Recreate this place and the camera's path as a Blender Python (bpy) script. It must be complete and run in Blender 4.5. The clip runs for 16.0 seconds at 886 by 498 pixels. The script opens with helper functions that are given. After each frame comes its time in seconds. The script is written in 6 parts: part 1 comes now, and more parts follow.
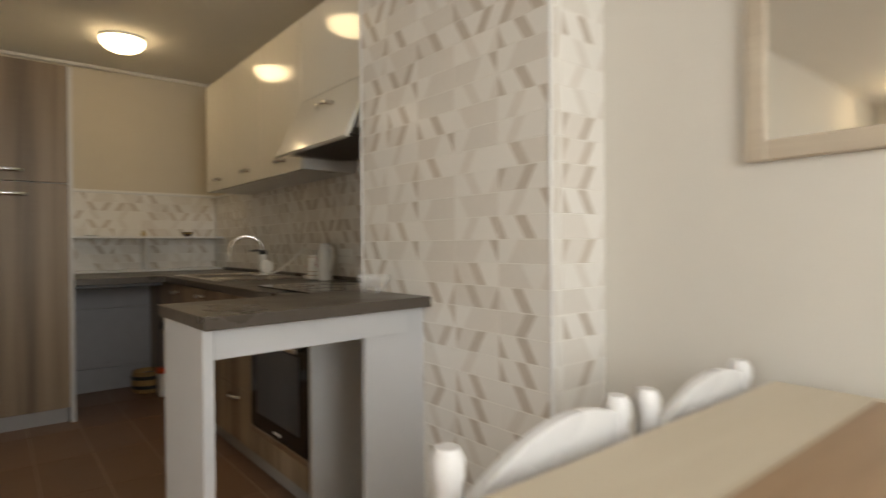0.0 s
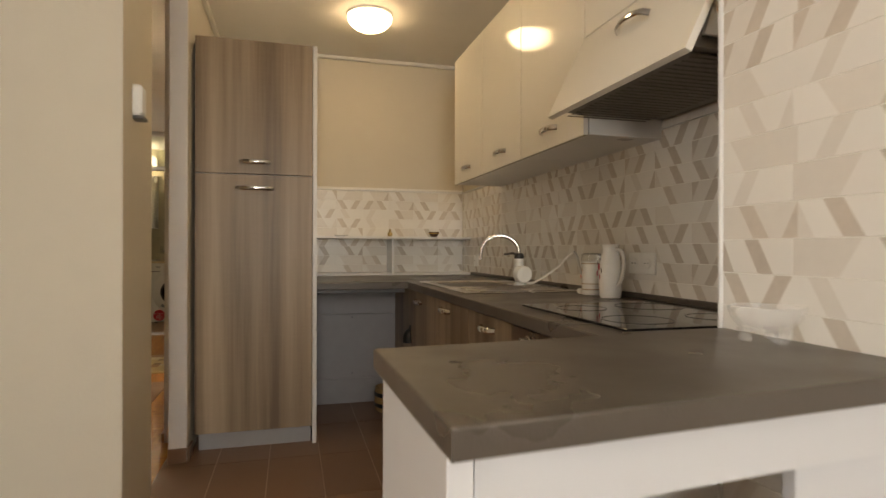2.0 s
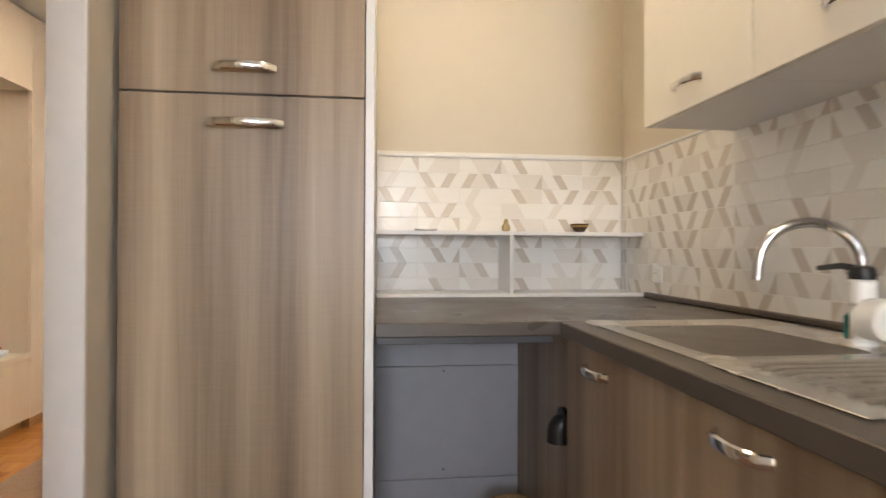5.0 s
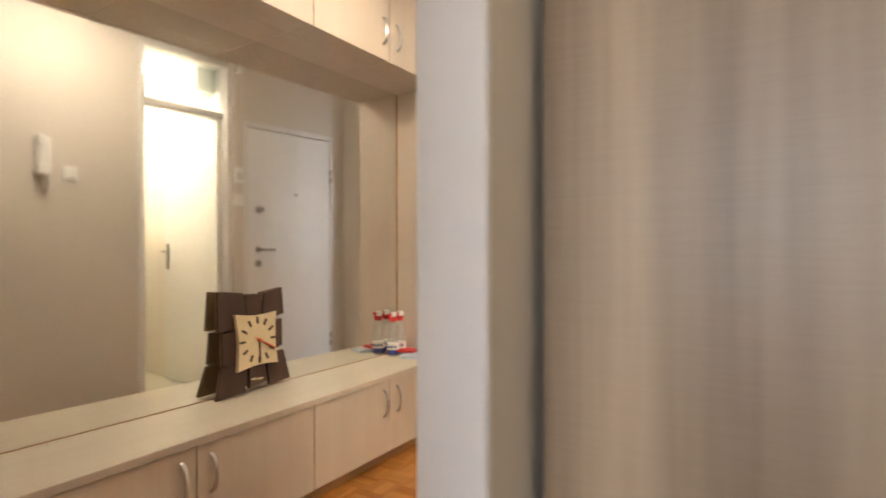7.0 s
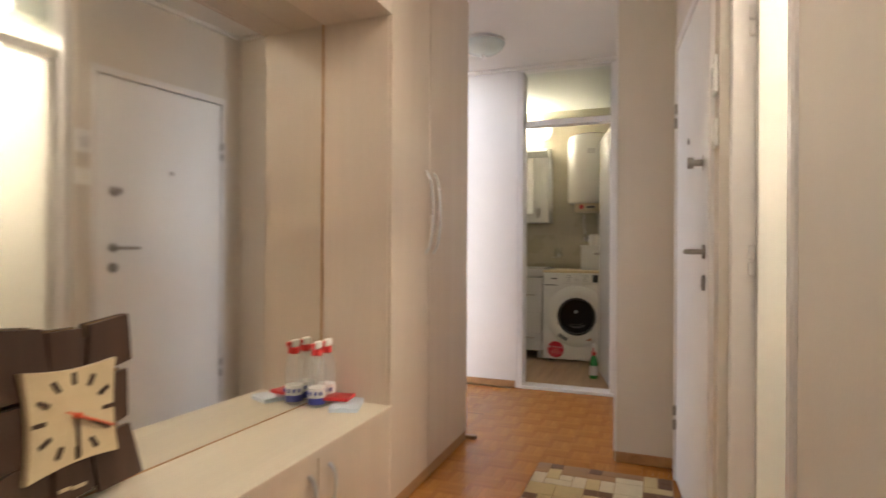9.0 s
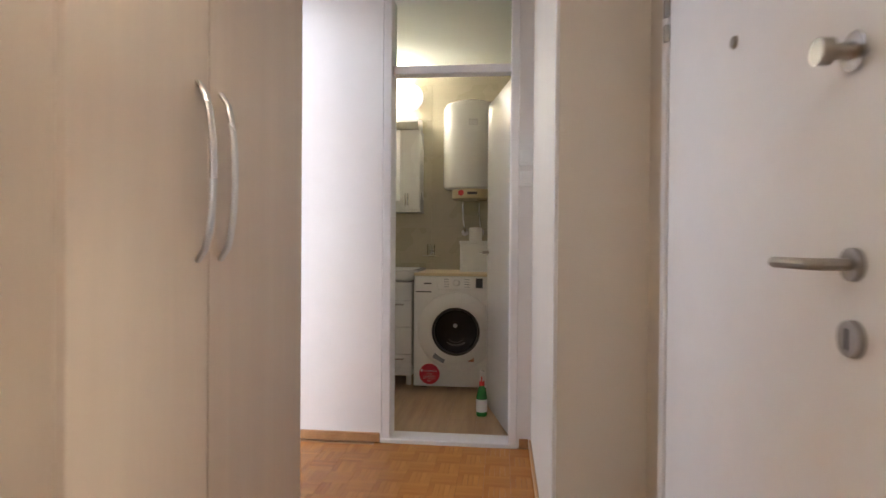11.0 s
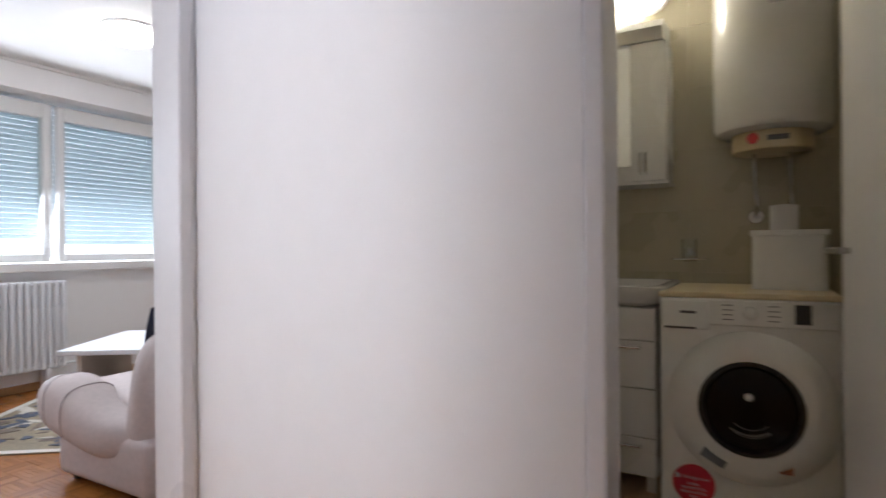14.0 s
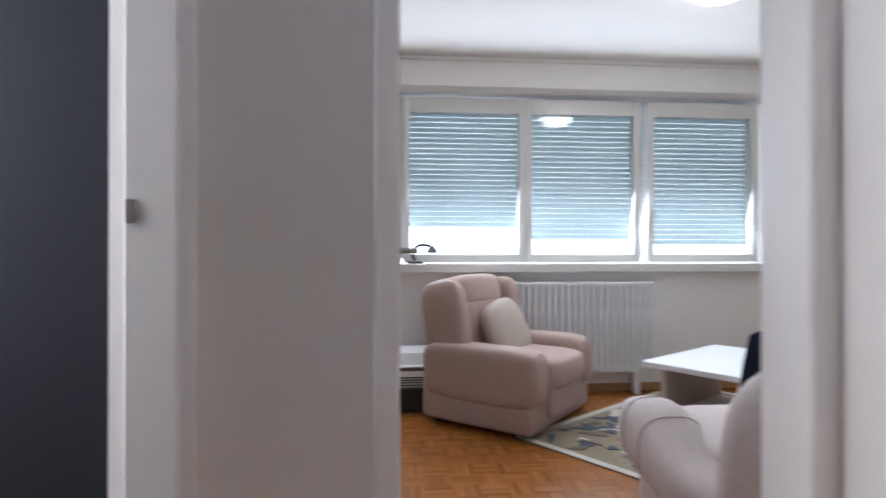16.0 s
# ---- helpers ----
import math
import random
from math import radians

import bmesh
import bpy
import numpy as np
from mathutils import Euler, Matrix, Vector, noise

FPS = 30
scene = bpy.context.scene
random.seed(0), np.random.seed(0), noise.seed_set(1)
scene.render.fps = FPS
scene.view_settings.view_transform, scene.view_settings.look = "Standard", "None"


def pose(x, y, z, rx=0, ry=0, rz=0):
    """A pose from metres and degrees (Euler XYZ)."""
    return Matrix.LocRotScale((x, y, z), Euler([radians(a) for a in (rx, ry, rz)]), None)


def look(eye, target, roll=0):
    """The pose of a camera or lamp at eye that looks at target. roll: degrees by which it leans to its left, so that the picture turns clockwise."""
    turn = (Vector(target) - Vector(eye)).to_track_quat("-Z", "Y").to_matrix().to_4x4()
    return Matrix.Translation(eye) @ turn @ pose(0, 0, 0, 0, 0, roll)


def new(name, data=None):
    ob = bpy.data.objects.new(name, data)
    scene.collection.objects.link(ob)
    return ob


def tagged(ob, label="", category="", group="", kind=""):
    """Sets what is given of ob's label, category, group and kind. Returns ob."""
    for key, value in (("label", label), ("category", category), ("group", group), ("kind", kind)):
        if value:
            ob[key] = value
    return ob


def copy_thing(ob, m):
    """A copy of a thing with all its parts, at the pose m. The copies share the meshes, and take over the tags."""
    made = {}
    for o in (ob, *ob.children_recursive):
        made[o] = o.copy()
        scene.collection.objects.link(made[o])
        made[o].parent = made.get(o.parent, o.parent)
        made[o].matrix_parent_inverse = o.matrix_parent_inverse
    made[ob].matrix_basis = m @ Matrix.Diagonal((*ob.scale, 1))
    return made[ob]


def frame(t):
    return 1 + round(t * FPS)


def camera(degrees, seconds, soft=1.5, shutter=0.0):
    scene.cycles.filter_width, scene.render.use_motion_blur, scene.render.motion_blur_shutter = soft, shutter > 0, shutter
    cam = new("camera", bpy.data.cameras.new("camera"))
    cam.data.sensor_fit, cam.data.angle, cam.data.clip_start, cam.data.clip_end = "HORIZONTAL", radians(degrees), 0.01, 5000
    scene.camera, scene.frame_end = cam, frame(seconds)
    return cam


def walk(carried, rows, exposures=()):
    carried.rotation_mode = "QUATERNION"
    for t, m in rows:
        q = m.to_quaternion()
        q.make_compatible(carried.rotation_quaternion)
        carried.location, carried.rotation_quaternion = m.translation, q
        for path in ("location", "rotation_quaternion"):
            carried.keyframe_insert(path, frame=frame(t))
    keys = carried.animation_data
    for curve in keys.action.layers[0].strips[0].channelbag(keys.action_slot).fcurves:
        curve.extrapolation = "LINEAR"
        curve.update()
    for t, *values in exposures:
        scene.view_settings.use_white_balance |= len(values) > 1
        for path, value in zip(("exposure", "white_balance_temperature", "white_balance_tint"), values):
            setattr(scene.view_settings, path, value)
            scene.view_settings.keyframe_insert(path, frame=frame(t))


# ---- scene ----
cam = camera(77.0, 16.0, soft=1.5, shutter=0.5)
# seconds, x, y, z, yaw, pitch, roll
PATH = [
    (0.0, 0.091, -0.374, 1.044, -39.19, -0.44, 0.43),
    (0.5, 0.181, -0.156, 1.056, -26.73, -0.41, 0.20),
    (1.0, 0.231, 0.053, 1.033, -17.84, -0.27, 0.25),
    (1.5, 0.270, 0.310, 1.032, -15.37, -0.04, -0.04),
    (2.0, 0.351, 0.547, 1.036, -15.25, 0.04, -0.14),
    (2.5, 0.454, 0.864, 1.072, -13.42, 0.11, -0.01),
    (3.0, 0.474, 1.159, 1.077, -10.61, -0.13, -0.17),
    (3.2, 0.471, 1.264, 1.084, -10.34, -0.08, -0.33),
    (5.5, 0.497, 2.452, 1.039, -2.85, 0.18, -0.15),
    (6.0, 0.451, 2.688, 1.047, 10.02, 0.14, 0.08),
    (6.5, 0.290, 2.848, 1.047, 23.09, -0.56, 1.02),
    (7.0, 0.108, 2.992, 1.053, 30.81, -0.08, 0.07),
    (7.5, -0.109, 3.181, 1.045, 34.69, -0.12, 0.08),
    (8.0, -0.308, 3.399, 1.064, 34.28, -0.06, -0.07),
    (8.5, -0.426, 3.571, 1.044, 30.28, -0.14, -0.21),
    (9.0, -0.556, 3.736, 1.047, 20.66, 0.06, -0.35),
    (9.5, -0.678, 3.998, 1.028, 12.79, 0.06, -0.05),
    (9.7, -0.721, 4.122, 1.039, 11.00, 0.07, -0.12),
    (11.8, -0.966, 5.479, 1.071, 5.76, -0.64, -0.45),
    (12.0, -0.983, 5.609, 1.068, 5.83, -0.43, -0.53),
    (12.5, -0.977, 5.952, 1.043, 7.08, -0.39, -0.35),
    (13.0, -0.985, 6.229, 1.049, 15.57, -0.33, 0.21),
    (13.5, -1.071, 6.476, 1.017, 23.83, 0.09, 0.31),
    (14.0, -1.190, 6.673, 1.034, 29.47, -0.05, 0.44),
    (14.5, -1.292, 6.848, 1.034, 43.33, 0.16, 0.38),
    (15.0, -1.459, 7.021, 1.040, 60.31, 0.09, 0.27),
    (15.5, -1.695, 7.102, 1.055, 73.58, 0.15, 0.04),
    (16.0, -1.877, 7.076, 1.040, 85.06, 0.19, -0.01),
]
EXPOSURES = [(0.0, 0.4, 7900, 10), (1.5, 0.82, 8500, 13), (3.0, 1.35, 8600, 14), (5.5, 2.15, 6500, 13), (7.5, 2.0, 6700, 14), (9.5, 1.9, 6350, 15), (12.0, 1.85, 6050, 16), (13.5, 1.3, 6000, 16), (14.5, 1.08, 6080, 15), (16.0, 0.88, 5980, 13)]
walk(cam, [(t, pose(x, y, z, 90 + pitch, roll, yaw)) for t, x, y, z, yaw, pitch, roll in PATH], EXPOSURES)

# ---- world and large lights ----
world = bpy.data.worlds.new("sky")
scene.world = world
world.use_nodes = True
_nt = world.node_tree
_sky = _nt.nodes.new("ShaderNodeTexSky")
_sky.sky_type, _sky.sun_disc = "NISHITA", False
_sky.sun_elevation, _sky.sun_rotation = radians(40), radians(200)
_nt.links.new(_sky.outputs[0], _nt.nodes["Background"].inputs[0])
_nt.nodes["Background"].inputs[1].default_value = 0.1


def area(name, where, target, w, h, watts, colour):
    data = bpy.data.lights.new(name, "AREA")
    data.shape, data.size, data.size_y, data.energy, data.color = "RECTANGLE", w, h, watts, colour
    ob = new(name, data)
    ob.matrix_basis = look(where, target)
    return ob


LIVING_SKY, DINING_SKY, LOBBY_FILL, PARLOUR_SKY = 40, 31, 14, 27
area("window_daylight", (-5.895, 8.06, 1.56), (-4.9, 8.06, 1.25), 3.55, 1.0, LIVING_SKY, (0.86, 0.93, 1.0))
area("dining_daylight", (0.25, -2.02, 1.5), (0.5, 0.0, 1.3), 0.95, 1.2, DINING_SKY, (0.80, 0.89, 1.0))
# Fill for the lobby wall, set in an added bedroom window out of view.
area("lobby_fill", (-2.50, 5.53, 1.45), (-2.2, 7.9, 1.25), 0.52, 1.1, LOBBY_FILL, (1.0, 0.98, 0.96))
area("parlour_daylight", (-4.42, -0.75, 1.5), (1.4, 0.2, 1.2), 1.4, 1.2, PARLOUR_SKY, (0.86, 0.92, 1.0))
LAMP_KITCHEN, LAMP_HALL, LAMP_TOILET, LAMP_BATH, LAMP_LIVING = 7.6, 15.0, 52.0, 19.5, 8.0
WARM, WARMER, SOFTWHITE = (1.0, 0.80, 0.52), (1.0, 0.88, 0.71), (1.0, 0.94, 0.76)

# ---- materials ----
def mat(name, colour, rough=0.5, metal=0.0, spec=0.5, var=0.06, scale=6.0, bump=0.0, bscale=60.0, coat=0.0, island=0.0, rand=0.0):
    """A painted or plain surface: base colour with drifting tone at two scales, uneven gloss and a fine relief."""
    m = bpy.data.materials.new(name)
    m.use_nodes = True
    nt = m.node_tree
    b = nt.nodes["Principled BSDF"]
    b.inputs["Metallic"].default_value, b.inputs["Specular IOR Level"].default_value, b.inputs["Coat Weight"].default_value = metal, spec, coat
    co = nt.nodes.new("ShaderNodeTexCoord")
    n1, n2 = nt.nodes.new("ShaderNodeTexNoise"), nt.nodes.new("ShaderNodeTexNoise")
    n1.inputs["Scale"].default_value, n2.inputs["Scale"].default_value = scale * 0.3, scale * 5
    n1.inputs["Detail"].default_value = n2.inputs["Detail"].default_value = 4
    for n in (n1, n2):
        nt.links.new(co.outputs["Object"], n.inputs["Vector"])
    add = nt.nodes.new("ShaderNodeMath")
    add.operation = "ADD"
    nt.links.new(n1.outputs[0], add.inputs[0]), nt.links.new(n2.outputs[0], add.inputs[1])
    last = add
    if island or rand:
        src = nt.nodes.new("ShaderNodeNewGeometry" if island else "ShaderNodeObjectInfo")
        k = nt.nodes.new("ShaderNodeMath")
        k.operation = "MULTIPLY_ADD"
        k.inputs[1].default_value = (island or rand) / max(var, 1e-3)
        nt.links.new(src.outputs["Random Per Island" if island else "Random"], k.inputs[0])
        nt.links.new(add.outputs[0], k.inputs[2])
        last = k
    mr = nt.nodes.new("ShaderNodeMapRange")
    extra = (island or rand) / max(var, 1e-3)
    mr.inputs[1].default_value, mr.inputs[2].default_value = 0.6, 1.4 + extra
    mr.inputs[3].default_value, mr.inputs[4].default_value = 1 - var - (island or rand) / 2, 1 + var + (island or rand) / 2
    nt.links.new(last.outputs[0], mr.inputs[0])
    mul = nt.nodes.new("ShaderNodeVectorMath")
    mul.operation = "SCALE"
    mul.inputs[0].default_value = colour
    nt.links.new(mr.outputs[0], mul.inputs[3])
    nt.links.new(mul.outputs[0], b.inputs["Base Color"])
    rr = nt.nodes.new("ShaderNodeMapRange")
    rr.inputs[1].default_value, rr.inputs[2].default_value = 0.3, 0.7
    rr.inputs[3].default_value, rr.inputs[4].default_value = max(rough - 0.05 - 0.1 * rough, 0.02), min(rough + 0.05 + 0.1 * rough, 1)
    nt.links.new(n1.outputs[0], rr.inputs[0])
    nt.links.new(rr.outputs[0], b.inputs["Roughness"])
    if bump:
        n3, bp = nt.nodes.new("ShaderNodeTexNoise"), nt.nodes.new("ShaderNodeBump")
        n3.inputs["Scale"].default_value, n3.inputs["Detail"].default_value = bscale, 3
        nt.links.new(co.outputs["Object"], n3.inputs["Vector"])
        nt.links.new(n3.outputs[0], bp.inputs["Height"])
        bp.inputs["Strength"].default_value, bp.inputs["Distance"].default_value = bump, 0.01
        nt.links.new(bp.outputs[0], b.inputs["Normal"])
    return m


def wood(name, dark, light, axis="z", grain=14.0, stretch=0.06, rough=0.45, planks=0.0, island=0.0, bump=0.05, contrast=1.0, spec=0.5, ripple=0.0):
    """Wood or wood laminate: grain drawn out along one axis, with streaks at two widths and, with planks, broad strips of differing tone."""
    m = bpy.data.materials.new(name)
    m.use_nodes = True
    nt = m.node_tree
    b = nt.nodes["Principled BSDF"]
    b.inputs["Roughness"].default_value, b.inputs["Specular IOR Level"].default_value = rough, spec
    co, mp = nt.nodes.new("ShaderNodeTexCoord"), nt.nodes.new("ShaderNodeMapping")
    mp.inputs["Scale"].default_value = {"x": (stretch, 1, 1), "y": (1, stretch, 1), "z": (1, 1, stretch)}[axis]
    nt.links.new(co.outputs["Object"], mp.inputs["Vector"])
    vec = mp.outputs[0]
    if island:
        geo, off = nt.nodes.new("ShaderNodeNewGeometry"), nt.nodes.new("ShaderNodeVectorMath")
        off.operation = "MULTIPLY_ADD"
        off.inputs[1].default_value = (17.0, 23.0, 31.0)
        nt.links.new(geo.outputs["Random Per Island"], off.inputs[0])
        nt.links.new(mp.outputs[0], off.inputs[2])
        vec = off.outputs[0]
    fine, broad = nt.nodes.new("ShaderNodeTexNoise"), nt.nodes.new("ShaderNodeTexNoise")
    fine.inputs["Scale"].default_value, fine.inputs["Detail"].default_value, fine.inputs["Roughness"].default_value = grain * 4, 6, 0.65
    broad.inputs["Scale"].default_value, broad.inputs["Detail"].default_value, broad.inputs["Distortion"].default_value = grain * 0.6, 3, 0.6
    for n in (fine, broad):
        nt.links.new(vec, n.inputs["Vector"])
    mix = nt.nodes.new("ShaderNodeMath")
    mix.operation = "MULTIPLY_ADD"
    mix.inputs[1].default_value = 0.55
    nt.links.new(fine.outputs[0], mix.inputs[0]), nt.links.new(broad.outputs[0], mix.inputs[2])
    last = mix.outputs[0]
    if planks:
        v = nt.nodes.new("ShaderNodeTexNoise")
        v.inputs["Scale"].default_value, v.inputs["Detail"].default_value = grain * 1.15, 1
        nt.links.new(vec, v.inputs["Vector"])
        pm = nt.nodes.new("ShaderNodeMath")
        pm.operation = "MULTIPLY_ADD"
        pm.inputs[1].default_value = planks
        nt.links.new(v.outputs[0], pm.inputs[0]), nt.links.new(last, pm.inputs[2])
        last = pm.outputs[0]
    if island:
        im = nt.nodes.new("ShaderNodeMath")
        im.operation = "MULTIPLY_ADD"
        im.inputs[1].default_value = island
        nt.links.new(geo.outputs["Random Per Island"], im.inputs[0]), nt.links.new(last, im.inputs[2])
        last = im.outputs[0]
    if ripple:
        wm, wn, wk = nt.nodes.new("ShaderNodeMapping"), nt.nodes.new("ShaderNodeTexNoise"), nt.nodes.new("ShaderNodeMath")
        wm.inputs["Scale"].default_value = {"x": (16, 1, 1), "y": (1, 16, 1), "z": (1, 1, 16)}[axis]
        wn.inputs["Scale"].default_value, wn.inputs["Detail"].default_value = 14.0, 3
        wk.operation = "MULTIPLY_ADD"
        wk.inputs[1].default_value = ripple
        nt.links.new(co.outputs["Object"], wm.inputs["Vector"]), nt.links.new(wm.outputs[0], wn.inputs["Vector"])
        nt.links.new(wn.outputs[0], wk.inputs[0]), nt.links.new(last, wk.inputs[2])
        last = wk.outputs[0]
    mid = 0.775 + ripple * 0.5 + planks * 0.5 + island * 0.5
    ramp = nt.nodes.new("ShaderNodeMapRange")
    ramp.inputs[1].default_value, ramp.inputs[2].default_value = mid - 0.3 / contrast - island * 0.4, mid + 0.3 / contrast + island * 0.4
    nt.links.new(last, ramp.inputs[0])
    mc = nt.nodes.new("ShaderNodeMix")
    mc.data_type = "RGBA"
    mc.inputs[6].default_value, mc.inputs[7].default_value = (*dark, 1), (*light, 1)
    nt.links.new(ramp.outputs[0], mc.inputs[0])
    nt.links.new(mc.outputs[2], b.inputs["Base Color"])
    if bump:
        bp = nt.nodes.new("ShaderNodeBump")
        bp.inputs["Strength"].default_value, bp.inputs["Distance"].default_value = bump, 0.004
        nt.links.new(fine.outputs[0], bp.inputs["Height"])
        nt.links.new(bp.outputs[0], b.inputs["Normal"])
    return m


def glow(name, colour, strength):
    m = bpy.data.materials.new(name)
    m.use_nodes = True
    b = m.node_tree.nodes["Principled BSDF"]
    b.inputs["Base Color"].default_value = (0.85, 0.85, 0.82, 1)
    b.inputs["Emission Color"].default_value, b.inputs["Emission Strength"].default_value = (*colour, 1), strength
    return m


def glass(name, colour=(1, 1, 1), rough=0.0):
    m = bpy.data.materials.new(name)
    m.use_nodes = True
    b = m.node_tree.nodes["Principled BSDF"]
    b.inputs["Base Color"].default_value, b.inputs["Roughness"].default_value = (*colour, 1), rough
    b.inputs["Transmission Weight"].default_value, b.inputs["IOR"].default_value = 1.0, 1.45
    return m


def thin_glass(name):
    """A window pane: mostly clear, with a weak mirror sheen."""
    m = bpy.data.materials.new(name)
    m.use_nodes = True
    nt = m.node_tree
    nt.nodes.remove(nt.nodes["Principled BSDF"])
    a, g, mx, fr = (nt.nodes.new(k) for k in ("ShaderNodeBsdfTransparent", "ShaderNodeBsdfGlossy", "ShaderNodeMixShader", "ShaderNodeFresnel"))
    a.inputs[0].default_value, g.inputs["Roughness"].default_value, fr.inputs[0].default_value = (0.95, 0.98, 0.97, 1), 0.01, 1.5
    nt.links.new(fr.outputs[0], mx.inputs[0]), nt.links.new(a.outputs[0], mx.inputs[1]), nt.links.new(g.outputs[0], mx.inputs[2])
    nt.links.new(mx.outputs[0], nt.nodes["Material Output"].inputs[0])
    return m


def translucent(name, colour, share):
    """Thin plastic that lets part of the daylight through."""
    m = bpy.data.materials.new(name)
    m.use_nodes = True
    nt = m.node_tree
    b = nt.nodes["Principled BSDF"]
    b.inputs["Base Color"].default_value, b.inputs["Roughness"].default_value = (*colour, 1), 0.5
    t, mx = nt.nodes.new("ShaderNodeBsdfTranslucent"), nt.nodes.new("ShaderNodeMixShader")
    t.inputs[0].default_value, mx.inputs[0].default_value = (*colour, 1), share
    nt.links.new(b.outputs[0], mx.inputs[1]), nt.links.new(t.outputs[0], mx.inputs[2])
    nt.links.new(mx.outputs[0], nt.nodes["Material Output"].inputs[0])
    return m


def milky(name, colour, cover):
    """Clear soft plastic: mostly see-through, with a pale glossy skin."""
    m = bpy.data.materials.new(name)
    m.use_nodes = True
    nt = m.node_tree
    b = nt.nodes["Principled BSDF"]
    b.inputs["Base Color"].default_value, b.inputs["Roughness"].default_value = (*colour, 1), 0.12
    a, mx = nt.nodes.new("ShaderNodeBsdfTransparent"), nt.nodes.new("ShaderNodeMixShader")
    mx.inputs[0].default_value = cover
    nt.links.new(a.outputs[0], mx.inputs[1]), nt.links.new(b.outputs[0], mx.inputs[2])
    nt.links.new(mx.outputs[0], nt.nodes["Material Output"].inputs[0])
    return m


PAINT = mat("cream_paint", (0.66, 0.60, 0.50), 0.7, var=0.02, scale=2, bump=0.06, bscale=90)
PAINT_DINING = mat("pale_dining_paint", (0.70, 0.67, 0.62), 0.7, var=0.02, scale=2, bump=0.06, bscale=90)
PAINT_HALL = mat("hall_paint", (0.68, 0.63, 0.56), 0.65, var=0.02, scale=2, bump=0.06, bscale=90)
PAINT_WHITE = mat("white_wall_paint", (0.82, 0.80, 0.78), 0.65, var=0.02, scale=2, bump=0.05, bscale=90)
CEIL = mat("ceiling_paint", (0.76, 0.74, 0.70), 0.75, var=0.02, scale=1.5)
GLOSSWHITE = mat("white_gloss_paint", (0.76, 0.75, 0.72), 0.22, var=0.02, scale=3, bump=0.02, bscale=30)
DOORGLOSS = mat("white_door_enamel", (0.76, 0.75, 0.72), 0.07, var=0.02, scale=3)
CASING = mat("white_casing_paint", (0.76, 0.74, 0.73), 0.35, var=0.03, scale=4, bump=0.03, bscale=40)
LACQUER = mat("high_gloss_white_front", (0.80, 0.77, 0.70), 0.06, var=0.01, scale=2)
MELAMINE = mat("white_melamine", (0.74, 0.74, 0.74), 0.35, var=0.02, scale=3)
GREYBOARD = mat("grey_board", (0.50, 0.50, 0.51), 0.5, var=0.05, scale=3)
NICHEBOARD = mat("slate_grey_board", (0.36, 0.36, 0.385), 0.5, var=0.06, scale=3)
OAK = wood("grey_oak_laminate", (0.145, 0.094, 0.054), (0.46, 0.35, 0.24), "z", 8.0, 0.03, 0.42, planks=0.9, contrast=0.9, ripple=0.08)
BIRCH = wood("pale_cream_laminate", (0.58, 0.48, 0.395), (0.67, 0.57, 0.475), "z", 16.0, 0.05, 0.42, contrast=0.6, bump=0.02)
BIRCH_TOP = wood("pale_cream_top", (0.62, 0.55, 0.44), (0.72, 0.655, 0.54), "y", 16.0, 0.05, 0.35, contrast=0.8, bump=0.02)
WORKTOP = mat("dark_grey_worktop", (0.088, 0.073, 0.061), 0.33, var=0.05, scale=14, bump=0.05, bscale=220)
TILE_W = mat("wall_tile_white", (0.83, 0.81, 0.775), 0.24, var=0.02, rand=0.03, scale=8)
TILE_L = mat("wall_tile_sand", (0.755, 0.72, 0.675), 0.22, var=0.04, rand=0.03, scale=10)
TILE_D = mat("wall_tile_taupe", (0.61, 0.55, 0.49), 0.24, var=0.10, rand=0.08, scale=12)
GROUT = mat("pale_grout", (0.82, 0.80, 0.76), 0.8, var=0.04, scale=20)
FLOORTILE = mat("brown_floor_tile", (0.205, 0.115, 0.068), 0.42, var=0.06, rand=0.07, scale=5, bump=0.03, bscale=30)
FLOORGROUT = mat("floor_grout", (0.46, 0.37, 0.285), 0.85, var=0.06, scale=20)
PARQUET = wood("mosaic_parquet", (0.29, 0.105, 0.024), (0.56, 0.25, 0.062), "x", 18.0, 0.12, 0.24, island=0.5, bump=0.03, spec=0.3)
PARQUET_Y = wood("mosaic_parquet_across", (0.29, 0.105, 0.024), (0.56, 0.25, 0.062), "y", 18.0, 0.12, 0.24, island=0.5, bump=0.03, spec=0.3)
PARQUET_L = wood("living_parquet", (0.21, 0.066, 0.013), (0.42, 0.165, 0.038), "x", 18.0, 0.12, 0.22, island=0.5, bump=0.03, spec=0.35)
PARQUET_LY = wood("living_parquet_across", (0.21, 0.066, 0.013), (0.42, 0.165, 0.038), "y", 18.0, 0.12, 0.22, island=0.5, bump=0.03, spec=0.35)
VINYL = wood("bathroom_wood_floor", (0.25, 0.15, 0.075), (0.50, 0.34, 0.19), "y", 12.0, 0.08, 0.35, planks=0.8, contrast=1.3, island=0.25)
SKIRT = wood("oak_skirting", (0.33, 0.17, 0.07), (0.5, 0.29, 0.13), "y", 20.0, 0.05, 0.35)
CHROME = mat("chrome", (0.72, 0.72, 0.72), 0.12, metal=1.0, var=0.02)
STEEL = mat("brushed_steel", (0.78, 0.76, 0.73), 0.24, metal=1.0, var=0.05, scale=10)
SATIN = mat("satin_nickel", (0.62, 0.61, 0.60), 0.3, metal=1.0, var=0.03)
BLACKGLASS = mat("black_ceramic_glass", (0.012, 0.012, 0.012), 0.05, var=0.1)
BLACK = mat("black_plastic", (0.015, 0.015, 0.016), 0.4, var=0.1)
